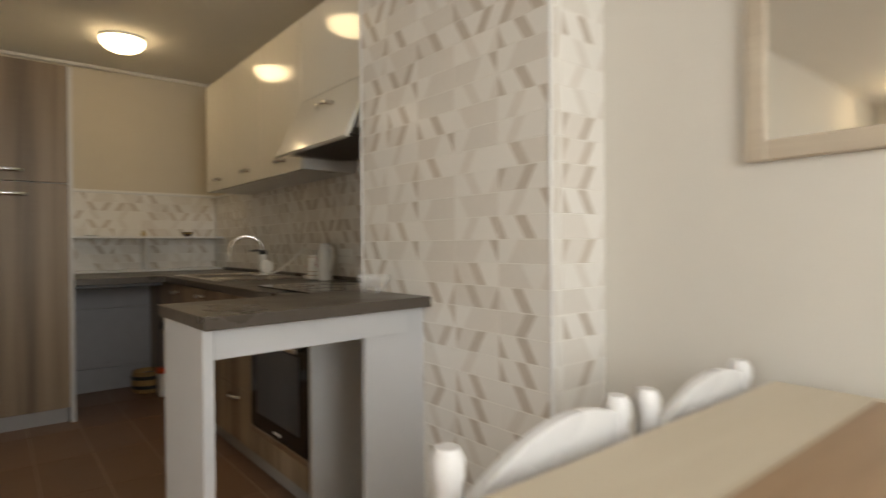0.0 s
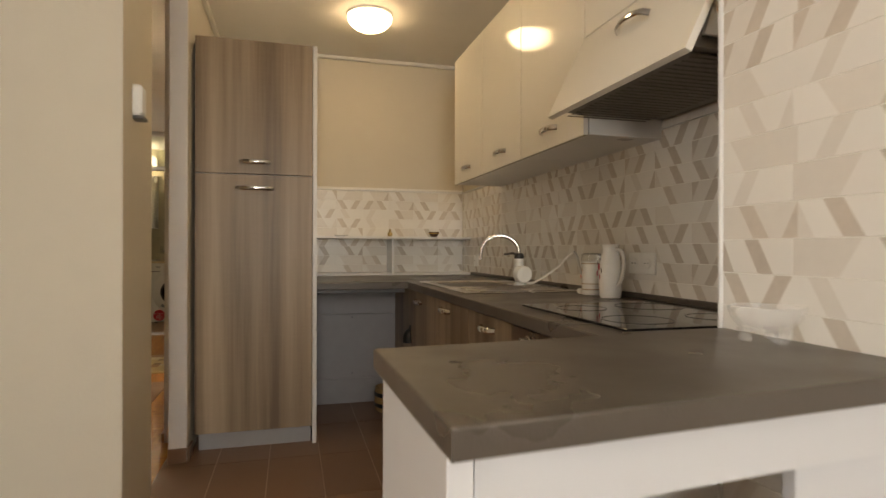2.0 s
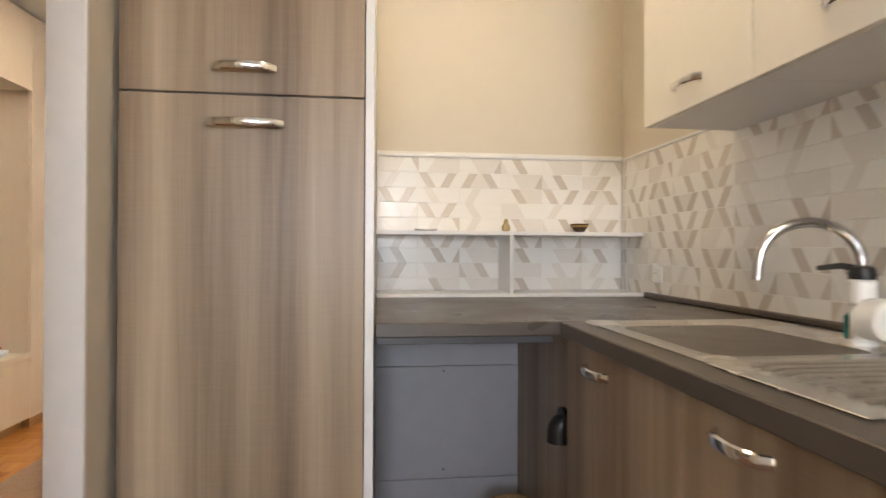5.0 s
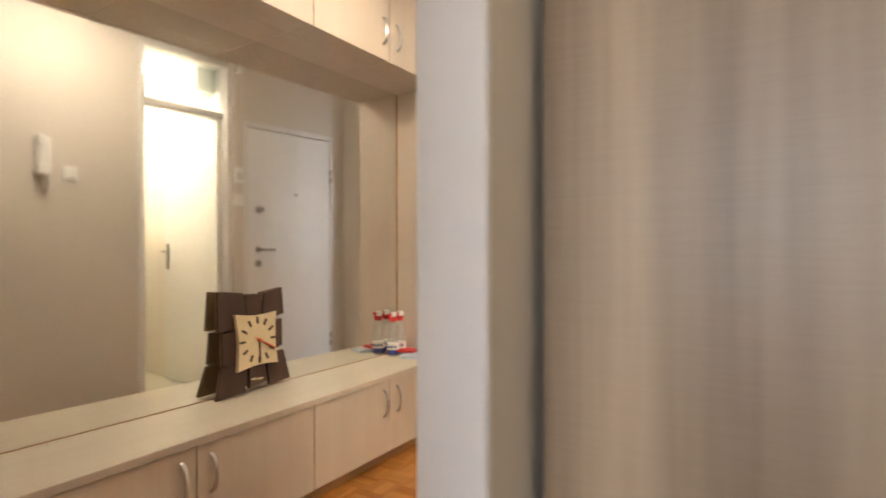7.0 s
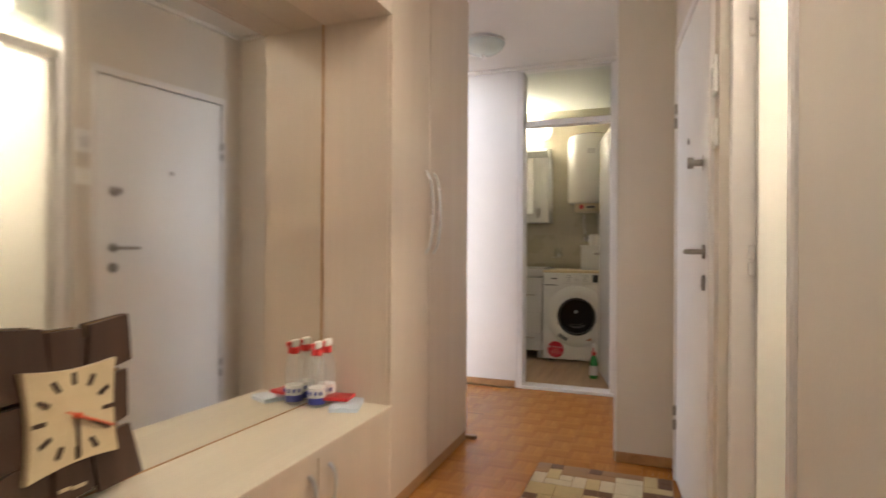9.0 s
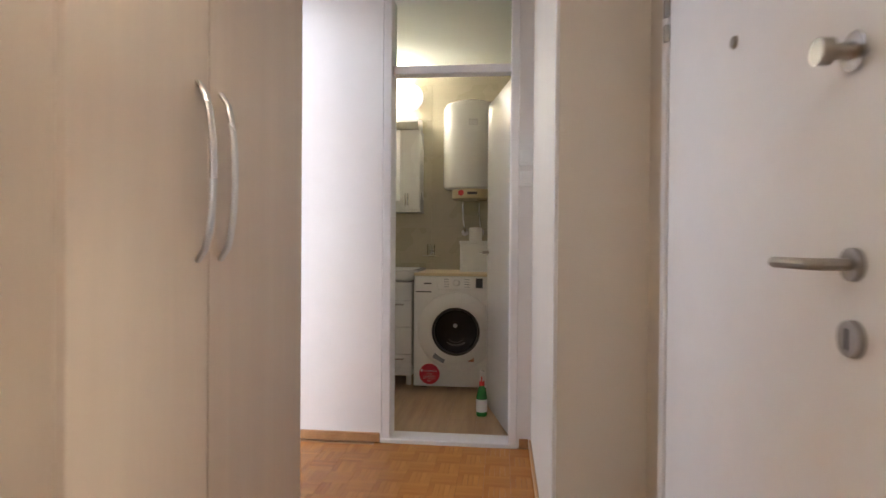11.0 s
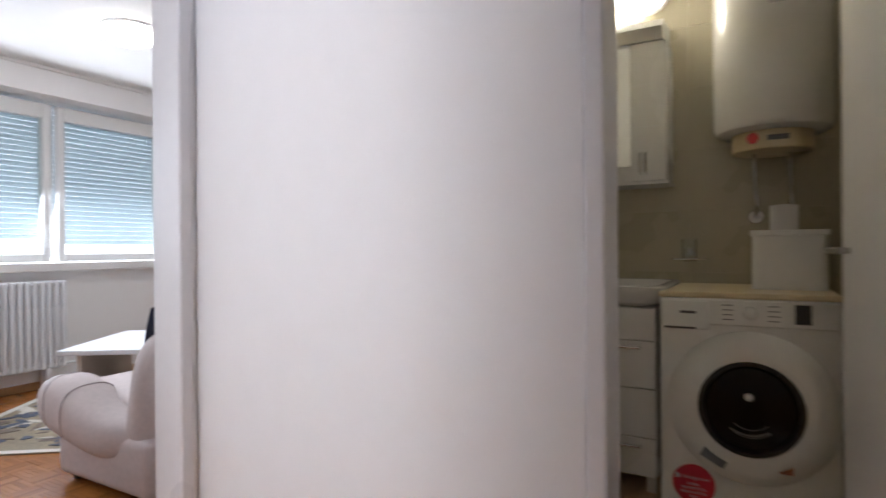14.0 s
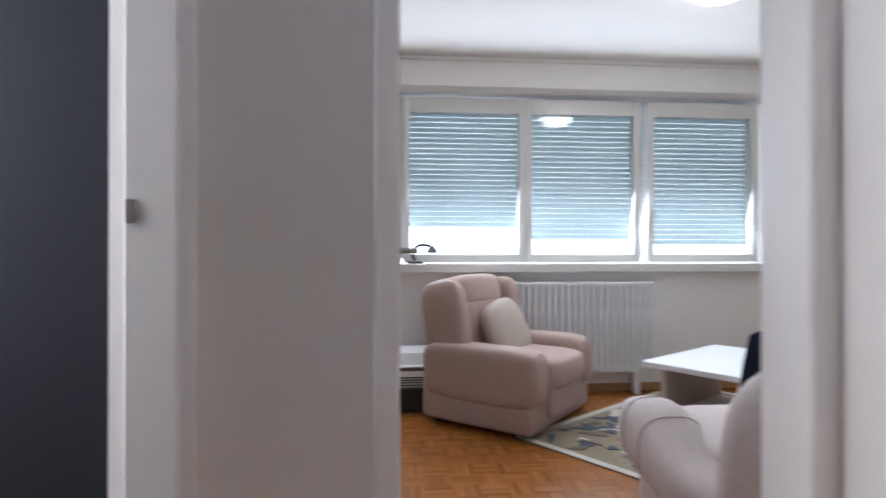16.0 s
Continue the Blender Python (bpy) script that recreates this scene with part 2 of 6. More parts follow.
DARKGREY = mat("dark_grey_plastic", (0.07, 0.07, 0.075), 0.4, var=0.1)
HOODGREY = mat("hood_metal", (0.17, 0.15, 0.13), 0.42, metal=0.5, var=0.06)
WHITEPLASTIC = mat("white_plastic", (0.85, 0.85, 0.83), 0.3, var=0.02)
CREAMPLASTIC = mat("yellowed_plastic", (0.72, 0.60, 0.38), 0.35, var=0.05)
ENAMEL = mat("white_enamel", (0.86, 0.86, 0.83), 0.09, var=0.02)
CERAMIC = mat("white_ceramic", (0.80, 0.79, 0.76), 0.1, var=0.02)
RED = mat("red_plastic", (0.62, 0.035, 0.035), 0.35, var=0.05)
ORANGE = mat("orange_plastic", (0.7, 0.10, 0.03), 0.35, var=0.05)
BLUE = mat("blue_print", (0.05, 0.06, 0.32), 0.4, var=0.05)
GREEN = mat("green_liquid", (0.03, 0.22, 0.05), 0.25, var=0.05)
BATHWALL = mat("sand_bath_tile", (0.46, 0.415, 0.30), 0.3, var=0.04, rand=0.03, scale=3)
CLOCKDARK = wood("dark_clock_wood", (0.036, 0.017, 0.010), (0.078, 0.038, 0.022), "z", 20.0, 0.1, 0.45)
CLOCKFACE = wood("pale_clock_face", (0.55, 0.43, 0.26), (0.68, 0.56, 0.36), "y", 22.0, 0.1, 0.45, contrast=0.7)
CHAIRWHITE = mat("white_chair_paint", (0.78, 0.78, 0.79), 0.32, var=0.02)
TABLECREAM = wood("cream_tabletop", (0.56, 0.48, 0.37), (0.66, 0.58, 0.46), "x", 14.0, 0.06, 0.4, contrast=0.7)
TABLEBROWN = wood("brown_tabletop", (0.27, 0.16, 0.085), (0.42, 0.27, 0.155), "x", 14.0, 0.06, 0.4)
FRAMEWOOD = wood("beige_frame_wood", (0.50, 0.42, 0.33), (0.60, 0.52, 0.42), "y", 20.0, 0.06, 0.4)
FABRIC = mat("rose_beige_velour", (0.42, 0.305, 0.265), 0.85, var=0.10, scale=9, bump=0.25, bscale=260)
FABRIC_PALE = mat("pale_velour", (0.55, 0.47, 0.44), 0.85, var=0.10, scale=9, bump=0.25, bscale=260)
CUSHION = mat("cream_cushion_cloth", (0.47, 0.40, 0.34), 0.85, var=0.08, scale=12, bump=0.2, bscale=240)
NAVY = mat("navy_cloth", (0.02, 0.024, 0.05), 0.8, var=0.1, scale=12)
# Near black: the dimness of the bedroom is put into its wall colour.
DARKROOM = mat("dark_room_tone", (0.015, 0.017, 0.028), 0.7, var=0.05, scale=2)
CARPET = mat("brown_mottled_carpet", (0.27, 0.17, 0.115), 0.95, var=0.35, scale=16, bump=0.5, bscale=300)
RADWHITE = mat("white_radiator_paint", (0.76, 0.76, 0.77), 0.3, var=0.02)
MIRROR = mat("mirror_silver", (0.86, 0.86, 0.82), 0.005, metal=1.0, var=0.0)
PANE = thin_glass("window_pane")
CRYSTAL = glass("clear_crystal", (0.96, 0.97, 0.97), 0.02)
CLEARPLASTIC = milky("clear_bottle_plastic", (0.85, 0.87, 0.90), 0.22)
CUTGLASS = milky("cut_crystal", (0.88, 0.89, 0.90), 0.14)
BARWHITE = mat("white_bar_panel", (0.60, 0.61, 0.635), 0.35, var=0.02, scale=3)
# Mid grey for the mostly unseen living room sides, chosen to dim the bounce.
LIVINGWALL = mat("bounce_cut_grey", (0.46, 0.43, 0.39), 0.7, var=0.03, scale=2, bump=0.06, bscale=90)
SHUTTER = translucent("pale_blue_shutter_slat", (0.63, 0.705, 0.745), 0.35)
LEVERMETAL = mat("dull_nickel", (0.34, 0.315, 0.29), 0.35, metal=0.85, var=0.05)
CLOCKBACK = wood("raw_clock_back", (0.20, 0.12, 0.055), (0.32, 0.21, 0.11), "z", 20.0, 0.1, 0.6)
GLOW_K, GLOW_H, GLOW_T = glow("lit_kitchen_shade", WARM, LAMP_KITCHEN), glow("lit_hall_shade", WARMER, LAMP_HALL), glow("lit_toilet_shade", (1.0, 0.90, 0.68), LAMP_TOILET)
GLOW_B, GLOW_L = glow("lit_bath_globe", SOFTWHITE, LAMP_BATH), glow("lit_living_shade", (1.0, 0.97, 0.9), LAMP_LIVING)
BRONZE = mat("brown_metal_panel", (0.18, 0.125, 0.088), 0.34, metal=0.7, var=0.05, scale=8)
PLINTH = mat("grey_plinth_foil", (0.36, 0.35, 0.35), 0.4, var=0.04)
SKYGLOW = glow("hazy_daylight", (0.93, 0.97, 1.0), 1.8)
SHADE_OFF = mat("unlit_glass_shade", (0.62, 0.70, 0.68), 0.2, var=0.02)


# ---- building helpers ----
def box(bm, x0, x1, y0, y1, z0, z1, bevel=0.0, seg=1):
    r = bmesh.ops.create_cube(bm, size=1.0)
    vs = r["verts"]
    for v in vs:
        v.co = Vector(((x0 + x1) / 2 + v.co.x * (x1 - x0), (y0 + y1) / 2 + v.co.y * (y1 - y0), (z0 + z1) / 2 + v.co.z * (z1 - z0)))
    if bevel:
        es = list({e for v in vs for e in v.link_edges})
        bmesh.ops.bevel(bm, geom=es, offset=bevel, segments=seg, profile=0.5, affect="EDGES")
    return bm


def B(*a, **k):
    return box(bmesh.new(), *a, **k)


def boxes(*rows, bevel=0.0):
    bm = bmesh.new()
    for r in rows:
        box(bm, *r, bevel=bevel)
    return bm


def lathe(profile, at=(0, 0, 0), n=28, axis="z", bm=None, caps=(True, True)):
    """A turned shape: profile rows of (radius, height), about an axis through at."""
    bm = bm or bmesh.new()
    rings = []
    for r, h in profile:
        ring = []
        for i in range(n):
            a = 2 * math.pi * i / n
            p = (r * math.cos(a), r * math.sin(a), h)
            p = {"z": p, "x": (h, p[0], p[1]), "y": (p[0], h, p[1])}[axis]
            ring.append(bm.verts.new(Vector(p) + Vector(at)))
        rings.append(ring)
    for a, b in zip(rings, rings[1:]):
        for i in range(n):
            bm.faces.new((a[i], a[(i + 1) % n], b[(i + 1) % n], b[i]))
    for ring, cap in ((rings[0], caps[0]), (rings[-1], caps[1])):
        if cap:
            bm.faces.new(ring)
    bmesh.ops.recalc_face_normals(bm, faces=bm.faces)
    return bm


def tube(points, r, n=10, bm=None, closed=False):
    """A round bar along points; r: one radius or one for each point."""
    bm = bm or bmesh.new()
    pts = [Vector(p) for p in points]
    rings = []
    for i, p in enumerate(pts):
        d = (pts[min(i + 1, len(pts) - 1)] - pts[max(i - 1, 0)]).normalized()
        u = d.orthogonal().normalized() if i == 0 else (u - d * u.dot(d)).normalized()
        w = d.cross(u)
        rad = r[i] if isinstance(r, (list, tuple)) else r
        rings.append([bm.verts.new(p + (u * math.cos(2 * math.pi * k / n) + w * math.sin(2 * math.pi * k / n)) * rad) for k in range(n)])
    for a, b in zip(rings, rings[1:]):
        for k in range(n):
            bm.faces.new((a[k], a[(k + 1) % n], b[(k + 1) % n], b[k]))
    bm.faces.new(rings[0]), bm.faces.new(rings[-1])
    bmesh.ops.recalc_face_normals(bm, faces=bm.faces)
    return bm


def prism(outline, lo, hi, axis="z", bevel=0.0, bm=None):
    """An outline of 2D points pushed from lo to hi along an axis."""
    bm = bm or bmesh.new()
    put = {"z": lambda a, b, h: (a, b, h), "x": lambda a, b, h: (h, a, b), "y": lambda a, b, h: (a, h, b)}[axis]
    lower = [bm.verts.new(put(a, b, lo)) for a, b in outline]
    upper = [bm.verts.new(put(a, b, hi)) for a, b in outline]
    fs = [bm.faces.new(lower), bm.faces.new(upper)]
    n = len(outline)
    for i in range(n):
        fs.append(bm.faces.new((lower[i], lower[(i + 1) % n], upper[(i + 1) % n], upper[i])))
    bmesh.ops.recalc_face_normals(bm, faces=bm.faces)
    if bevel:
        bmesh.ops.bevel(bm, geom=[e for f in fs[:2] for e in f.edges], offset=bevel, segments=2, profile=0.5, affect="EDGES")
    return bm


def mesh(name, bm, material, smooth=False):
    me = bpy.data.meshes.new(name)
    bm.to_mesh(me)
    bm.free()
    me.materials.append(material)
    if smooth:
        me.shade_smooth()
        me.set_sharp_from_angle(angle=radians(35))
    return me


def part(name, bm, material, parent, label="", smooth=False):
    """One mesh object under a thing or a part; its shape is given in the thing's own or the world's coordinates, as the thing is."""
    ob = new(name, mesh(name, bm, material, smooth))
    ob.parent = parent
    root = parent.parent if parent.parent else parent
    if "base" in root:
        b = root["base"]
        if parent is root:
            ob.matrix_parent_inverse = Matrix.Translation((-b[0], -b[1], -b[2]))
    return tagged(ob, label)


def thing(name, label, category, base=None, group=""):
    """An Empty at a thing's base. With base, its parts are given in the world's coordinates; else round the origin."""
    ob = new(name)
    ob.empty_display_size = 0.05
    if base is not None:
        ob.location = base
        ob["base"] = base
    return tagged(ob, label, category, group)


def single(name, bm, material, label, category, smooth=False, group="", kind=""):
    return tagged(new(name, mesh(name, bm, material, smooth)), label, category, group, kind)


def setting(name, bm, material, label, category="wall", smooth=False):
    return tagged(new(name, mesh(name, bm, material, smooth)), label, category, "", "structure")


def bow(length, rise, r, along="x", out=(0, -1, 0), n=9, flat=1.6):
    """A bow handle of a strip: a shallow arch between two feet, round the origin."""
    o = Vector(out)
    a = Vector({"x": (1, 0, 0), "y": (0, 1, 0), "z": (0, 0, 1)}[along])
    pts = [a * (length * (i / (n - 1) - 0.5)) + o * (rise * (1 - (2 * i / (n - 1) - 1) ** 2) ** 0.5) for i in range(n)]
    bm = tube(pts, r, 8)
    side = a.cross(o)
    for v in bm.verts:
        v.co += side * v.co.dot(side) * (flat - 1)
    return bm


def moved(bm, at):
    bmesh.ops.translate(bm, verts=bm.verts, vec=at)
    return bm

# ---- setting ----
H = 2.47            # ceiling height
KX, KY = 1.66, 4.75  # kitchen's outer and back wall faces
HX = -1.915         # face of the wall behind the hall cabinets
LX = -5.90          # living room window wall
LH = 2.395          # living room ceiling height

# floors (slabs; their pieces follow at the end of the file)
floor_kitchen = setting("floor_kitchen", B(-0.34, 1.9, -2.2, 4.9, -0.12, -0.0018), FLOORGROUT, "brown ceramic tiled kitchen floor with pale joints", "floor")
setting("floor_dining", B(-0.56, -0.341, -2.2, 2.4, -0.12, -0.0018), FLOORGROUT, "brown ceramic tiled dining floor along the wall", "floor")
setting("floor_parlour", B(-4.6, -0.561, -2.2, 1.45, -0.12, -0.002), SKIRT, "oak parlour floor", "floor")
floor_hall = setting("floor_hall", B(-2.1, -0.34, 2.5, 7.915, -0.12, -0.008), SKIRT, "oak mosaic parquet hall floor", "floor")
floor_living = setting("floor_living", B(-6.15, -2.1, 4.9, 11.0, -0.12, -0.008), SKIRT, "oak mosaic parquet living room floor", "floor")
floor_toilet = setting("floor_toilet", B(-0.34, 1.6, 4.9, 7.0, -0.12, 0.0), BATHWALL, "sand tiled toilet floor", "floor")
floor_bath = setting("floor_bath", B(-2.1, 0.4, 7.915, 9.8, -0.12, -0.006), VINYL, "wood-look bathroom floor", "floor")

# ceilings
setting("ceiling_kitchen", B(-0.34, 1.9, -2.2, 4.9, H, H + 0.15), CEIL, "plain white painted kitchen ceiling", "ceiling")
setting("ceiling_parlour", B(-4.6, -0.561, -2.2, 1.45, H, H + 0.15), CEIL, "plain white painted parlour ceiling", "ceiling")
setting("ceiling_dining", B(-0.56, -0.341, -2.2, 2.4, H, H + 0.15), CEIL, "plain white painted dining ceiling along the wall", "ceiling")
setting("ceiling_hall", B(-2.1, -0.34, 2.5, 7.915, H - 0.03, H + 0.15), CEIL, "plain white painted hall ceiling", "ceiling")
setting("ceiling_living", B(-6.2, -2.98, 4.9, 11.0, LH, H + 0.15), CEIL, "white painted living room ceiling", "ceiling")
setting("ceiling_toilet", B(-0.34, 1.6, 4.9, 7.0, H, H + 0.15), CEIL, "white painted toilet ceiling", "ceiling")
setting("ceiling_bath", B(-2.1, 0.4, 7.915, 9.8, H + 0.04, H + 0.15), CEIL, "white painted bathroom ceiling", "ceiling")


def walls(name, rows, material, label):
    """Stretches of one wall, each an object of its own."""
    for i, r in enumerate(rows):
        setting("%s_%d" % (name, i + 1), B(*r), material, label)


# kitchen and dining walls
setting("wall_kitchen_back", B(-0.15, KX + 0.24, KY, KY + 0.15, 0, H), PAINT, "cream painted kitchen back wall")
setting("wall_kitchen_side", B(KX, KX + 0.24, 1.54, KY, 0, H), PAINT, "cream painted kitchen side wall behind the worktop")
column = setting("wall_column", B(1.249, KX + 0.24, 0.594, 1.54, 0, H), PAINT, "wall pier clad in patterned tiles")
setting("wall_dining_side", B(1.485, KX + 0.24, -2.0, 0.594, 0, H), PAINT_DINING, "pale painted dining wall")
setting("wall_dining_west", B(-0.56, -0.41, 1.45, 2.315, 0, H), PAINT_DINING, "pale painted dining wall")
setting("wall_pier", prism([(-0.56, 2.316), (-0.112, 2.315), (-0.146, 2.812), (-0.27, 2.812), (-0.27, 2.5), (-0.56, 2.5)], 0, H), PAINT, "cream painted wall pier beside the hall opening")
walls("wall_dining_south", [(-4.6, -0.25, -2.2, -2.0, 0, H), (0.75, KX + 0.24, -2.2, -2.0, 0, H), (-0.25, 0.75, -2.2, -2.0, 0, 0.85), (-0.25, 0.75, -2.2, -2.0, 2.15, H)], PAINT, "cream painted dining wall with a window opening")
walls("wall_partition", [(-0.30, -0.145, 3.80, 4.955, 0, H), (-0.217, -0.139, 3.50, 3.80, 0, H)], PAINT_HALL, "cream painted partition between kitchen and hall")
setting("trim_partition", boxes((-0.220, -0.136, 3.484, 3.50, 0, H), bevel=0.003), CASING, "white painted board capping the partition end", "trim")
setting("beam_opening", B(-0.217, -0.146, 2.812, 3.484, 2.36, H), PAINT, "cream painted lintel over the hall opening")

# parlour beside the dining corner
setting("wall_parlour_north", B(-4.6, -0.41, 1.30, 1.45, 0, H), PAINT_DINING, "pale painted parlour wall")
walls("wall_parlour_west", [(-4.6, -4.45, -2.0, -1.5, 0, H), (-4.6, -4.45, 0.0, 1.30, 0, H), (-4.6, -4.45, -1.5, 0.0, 0, 0.85), (-4.6, -4.45, -1.5, 0.0, 2.15, H)], PAINT_DINING, "pale painted parlour wall with a window opening")

# hall walls
setting("wall_hall_south", B(-2.1, -0.561, 2.36, 2.5, 0, H), PAINT_HALL, "cream painted hall end wall")
setting("wall_hall_west", B(-2.1, HX, 2.5, 6.66, 0, H), PAINT_HALL, "painted wall behind the hall cabinets")
walls("wall_toilet_front", [(-0.30, -0.2, 4.955, 5.615, 2.41, H), (-0.30, 1.6, 5.615, 5.67, 0, H)], PAINT_HALL, "cream painted wall round the toilet doorway")
for z0, z1, m, words in ((0, 1.15, BATHWALL, "sand tiled lower toilet wall"), (1.15, H, PAINT_WHITE, "white painted upper toilet wall")):
    walls("wall_toilet_sides_%s" % ("low" if z0 == 0 else "high"), [(-0.144, 1.6, 4.905, 4.965, z0, z1), (1.5, 1.6, 4.965, 5.615, z0, z1)], m, words)
def skewed(bm):
    """The entrance wall runs a few degrees off the hall's axis."""
    for v in bm.verts:
        v.co.x -= 0.09 * (v.co.y - 5.80)
    return bm


for k, r in enumerate([(-0.385, -0.302, 5.617, 5.672, 0, H), (-0.385, -0.15, 5.674, 5.70, 0, H), (-0.385, -0.15, 6.505, 6.64, 0, H), (-0.385, -0.15, 5.70, 6.505, 2.0, H), (-0.2, -0.15, 5.70, 6.505, 0, 2.0)]):
    setting("wall_entrance_%d" % (k + 1), skewed(B(*r)), PAINT_HALL, "cream painted wall round the entrance door")
setting("wall_return", B(-0.728, -0.15, 6.64, 7.915, 0, H), PAINT_HALL, "cream painted wall return beyond the entrance door")
walls("wall_bath_front", [(-2.9, -1.53, 7.915, 8.03, 0, H), (-0.80, -0.15, 7.915, 8.03, 0, H)], PAINT_WHITE, "white painted wall round the bathroom door")
walls("wall_wardrobe_back", [(-2.03, -1.83, 6.66, 6.74, 0, H)], PAINT_WHITE, "white painted wall end beside the wardrobe")
walls("wall_bedroom_front", [(-2.98, -2.81, 6.62, 6.74, 0, H), (-2.81, -2.03, 6.62, 6.74, 2.06, H)], PAINT_WHITE, "white painted wall round the bedroom door")
walls("wall_living_front", [(-2.98, -2.86, 4.9, 6.62, 0, H), (-2.98, -2.86, 6.74, 7.04, 0, H), (-2.98, -2.86, 7.89, 10.9, 0, H), (-2.98, -2.86, 7.04, 7.89, 2.06, H)], PAINT_WHITE, "white painted wall round the living room door")

setting("corner_trim", boxes((-0.7345, -0.7215, 6.6335, 6.6465, 0.051, H - 0.03), bevel=0.003), CASING, "white corner strip on the wall return", "trim")

# room beyond the lobby, its dimness carried by the near-black wall colour
# The unseen window wall stands close to the door to spread the lobby fill.
walls("wall_bedroom", [(-2.86, -2.10, 5.4, 5.5, 0, 0.88), (-2.86, -2.10, 5.4, 5.5, 2.03, H), (-2.86, -2.76, 5.4, 5.5, 0.88, 2.03), (-2.21, -2.10, 5.4, 5.5, 0.88, 2.03), (-2.16, -2.10, 5.0, 6.62, 0, H), (-2.86, -2.815, 5.0, 6.62, 0, H)], DARKROOM, "bedroom wall with the room's dimness put into a near-black colour")

# bathroom walls
setting("wall_bath_back", B(-2.1, -0.3, 9.65, 9.8, 0, H + 0.04), BATHWALL, "sand tiled bathroom back wall")
walls("wall_bath_sides", [(-2.2, -2.08, 8.03, 9.65, 0, H + 0.04), (-0.42, -0.3, 8.03, 9.65, 0, H + 0.04)], BATHWALL, "sand tiled bathroom side wall")

# living room walls
walls("wall_living_window", [(LX - 0.22, LX, 4.9, 6.2, 0, H), (LX - 0.22, LX, 9.93, 10.9, 0, H), (LX - 0.22, LX, 6.2, 9.93, 0, 0.93), (LX - 0.22, LX, 6.2, 9.93, 2.19, LH)], PAINT_WHITE, "white painted living room window wall")
# Side walls mostly out of view, greyed to hold down bounced light.
walls("wall_living_sides", [(LX, -2.86, 10.75, 10.9, 0, H), (LX, -2.98, 4.9, 5.05, 0, H)], LIVINGWALL, "living room side wall, mostly unseen, greyed to cut bounced light")
setting("shutter_box", B(LX, LX + 0.16, 5.05, 10.75, 2.19, LH - 0.001, bevel=0.004), PAINT_WHITE, "white roller shutter casing above the windows", "trim")


def strip(name, rows, material, label, bevel=0.004):
    return setting(name, boxes(*rows, bevel=bevel), material, label, "trim")


# cornices and skirtings
def cornice(name, x0, x1, y0, y1, z, along):
    """A small hollow moulding under the ceiling."""
    bm = bmesh.new()
    box(bm, x0, x1, y0, y1, z - 0.028, z - 0.001, bevel=0.007, seg=2)
    return setting(name, skewed(bm) if along == "skew" else bm, CEIL, "white plaster cornice", "trim")


cornice("cornice_1", -0.14, KX, KY - 0.03, KY - 0.001, H, "x")
cornice("cornice_2", KX - 0.03, KX - 0.001, 1.55, KY - 0.035, H, "y")
cornice("cornice_3", -0.143, -0.115, 3.63, KY - 0.035, H, "y")
cornice("cornice_4", -0.33, -0.302, 3.81, 4.95, H - 0.03, "y")
cornice("cornice_5", -0.415, -0.387, 5.68, 6.60, H - 0.03, "skew")
cornice("cornice_6", -0.727, -0.49, 6.61, 6.638, H - 0.03, "x")
cornice("cornice_7", -2.85, -0.73, 7.885, 7.914, H - 0.03, "x")
cornice("cornice_8", LX + 0.161, LX + 0.185, 5.06, 10.74, LH, "y")
strip("baseboard_1", [(-0.74, -0.728, 6.66, 7.90, 0, 0.05)], SKIRT, "oak skirting strip")
strip("baseboard_2", [(-0.725, -0.463, 6.628, 6.64, 0, 0.05)], SKIRT, "oak skirting strip")
strip("baseboard_3", [(-2.85, -1.535, 7.90, 7.914, 0, 0.05)], SKIRT, "oak skirting strip")
strip("baseboard_4", [(-0.79, -0.742, 7.90, 7.914, 0, 0.05)], SKIRT, "oak skirting strip")
strip("baseboard_5", [(LX + 0.001, LX + 0.015, 5.06, 10.74, 0, 0.06)], SKIRT, "oak skirting strip")
strip("baseboard_6", [(-0.316, -0.302, 3.81, 4.94, 0, 0.05)], SKIRT, "oak skirting strip")
strip("baseboard_7", [(-0.220, -0.136, 3.472, 3.483, 0, 0.07), (-0.135, -0.124, 3.482, 3.595, 0, 0.07)], FLOORTILE, "brown tile skirting", 0.002)
strip("threshold_bath", [(-1.53, -0.80, 7.895, 8.035, -0.005, 0.022)], CASING, "white bathroom door threshold")


# ---- doors and windows ----
def frame_around(owner, name, x0, x1, y0, y1, top, axis, w=0.05, d=0.02):
    """Jamb lining and casings of a doorway as parts of a door: axis is the way one walks through."""
    if axis == "y":
        part(name, boxes((x0 - w, x0, y0 - d, y1 + d, 0, top), bevel=0.005), CASING, owner)
        part(name, boxes((x1, x1 + w, y0 - d, y1 + d, 0, top), bevel=0.005), CASING, owner)
        part("head", boxes((x0 - w, x1 + w, y0 - d, y1 + d, top, top + w), bevel=0.005), CASING, owner)
    else:
        part(name, boxes((x0 - d, x1 + d, y0 - w, y0, 0, top), bevel=0.005), CASING, owner)
        part(name, boxes((x0 - d, x1 + d, y1, y1 + w, 0, top), bevel=0.005), CASING, owner)
        part("head", boxes((x0 - d, x1 + d, y0 - w, y1 + w, top, top + w), bevel=0.005), CASING, owner)


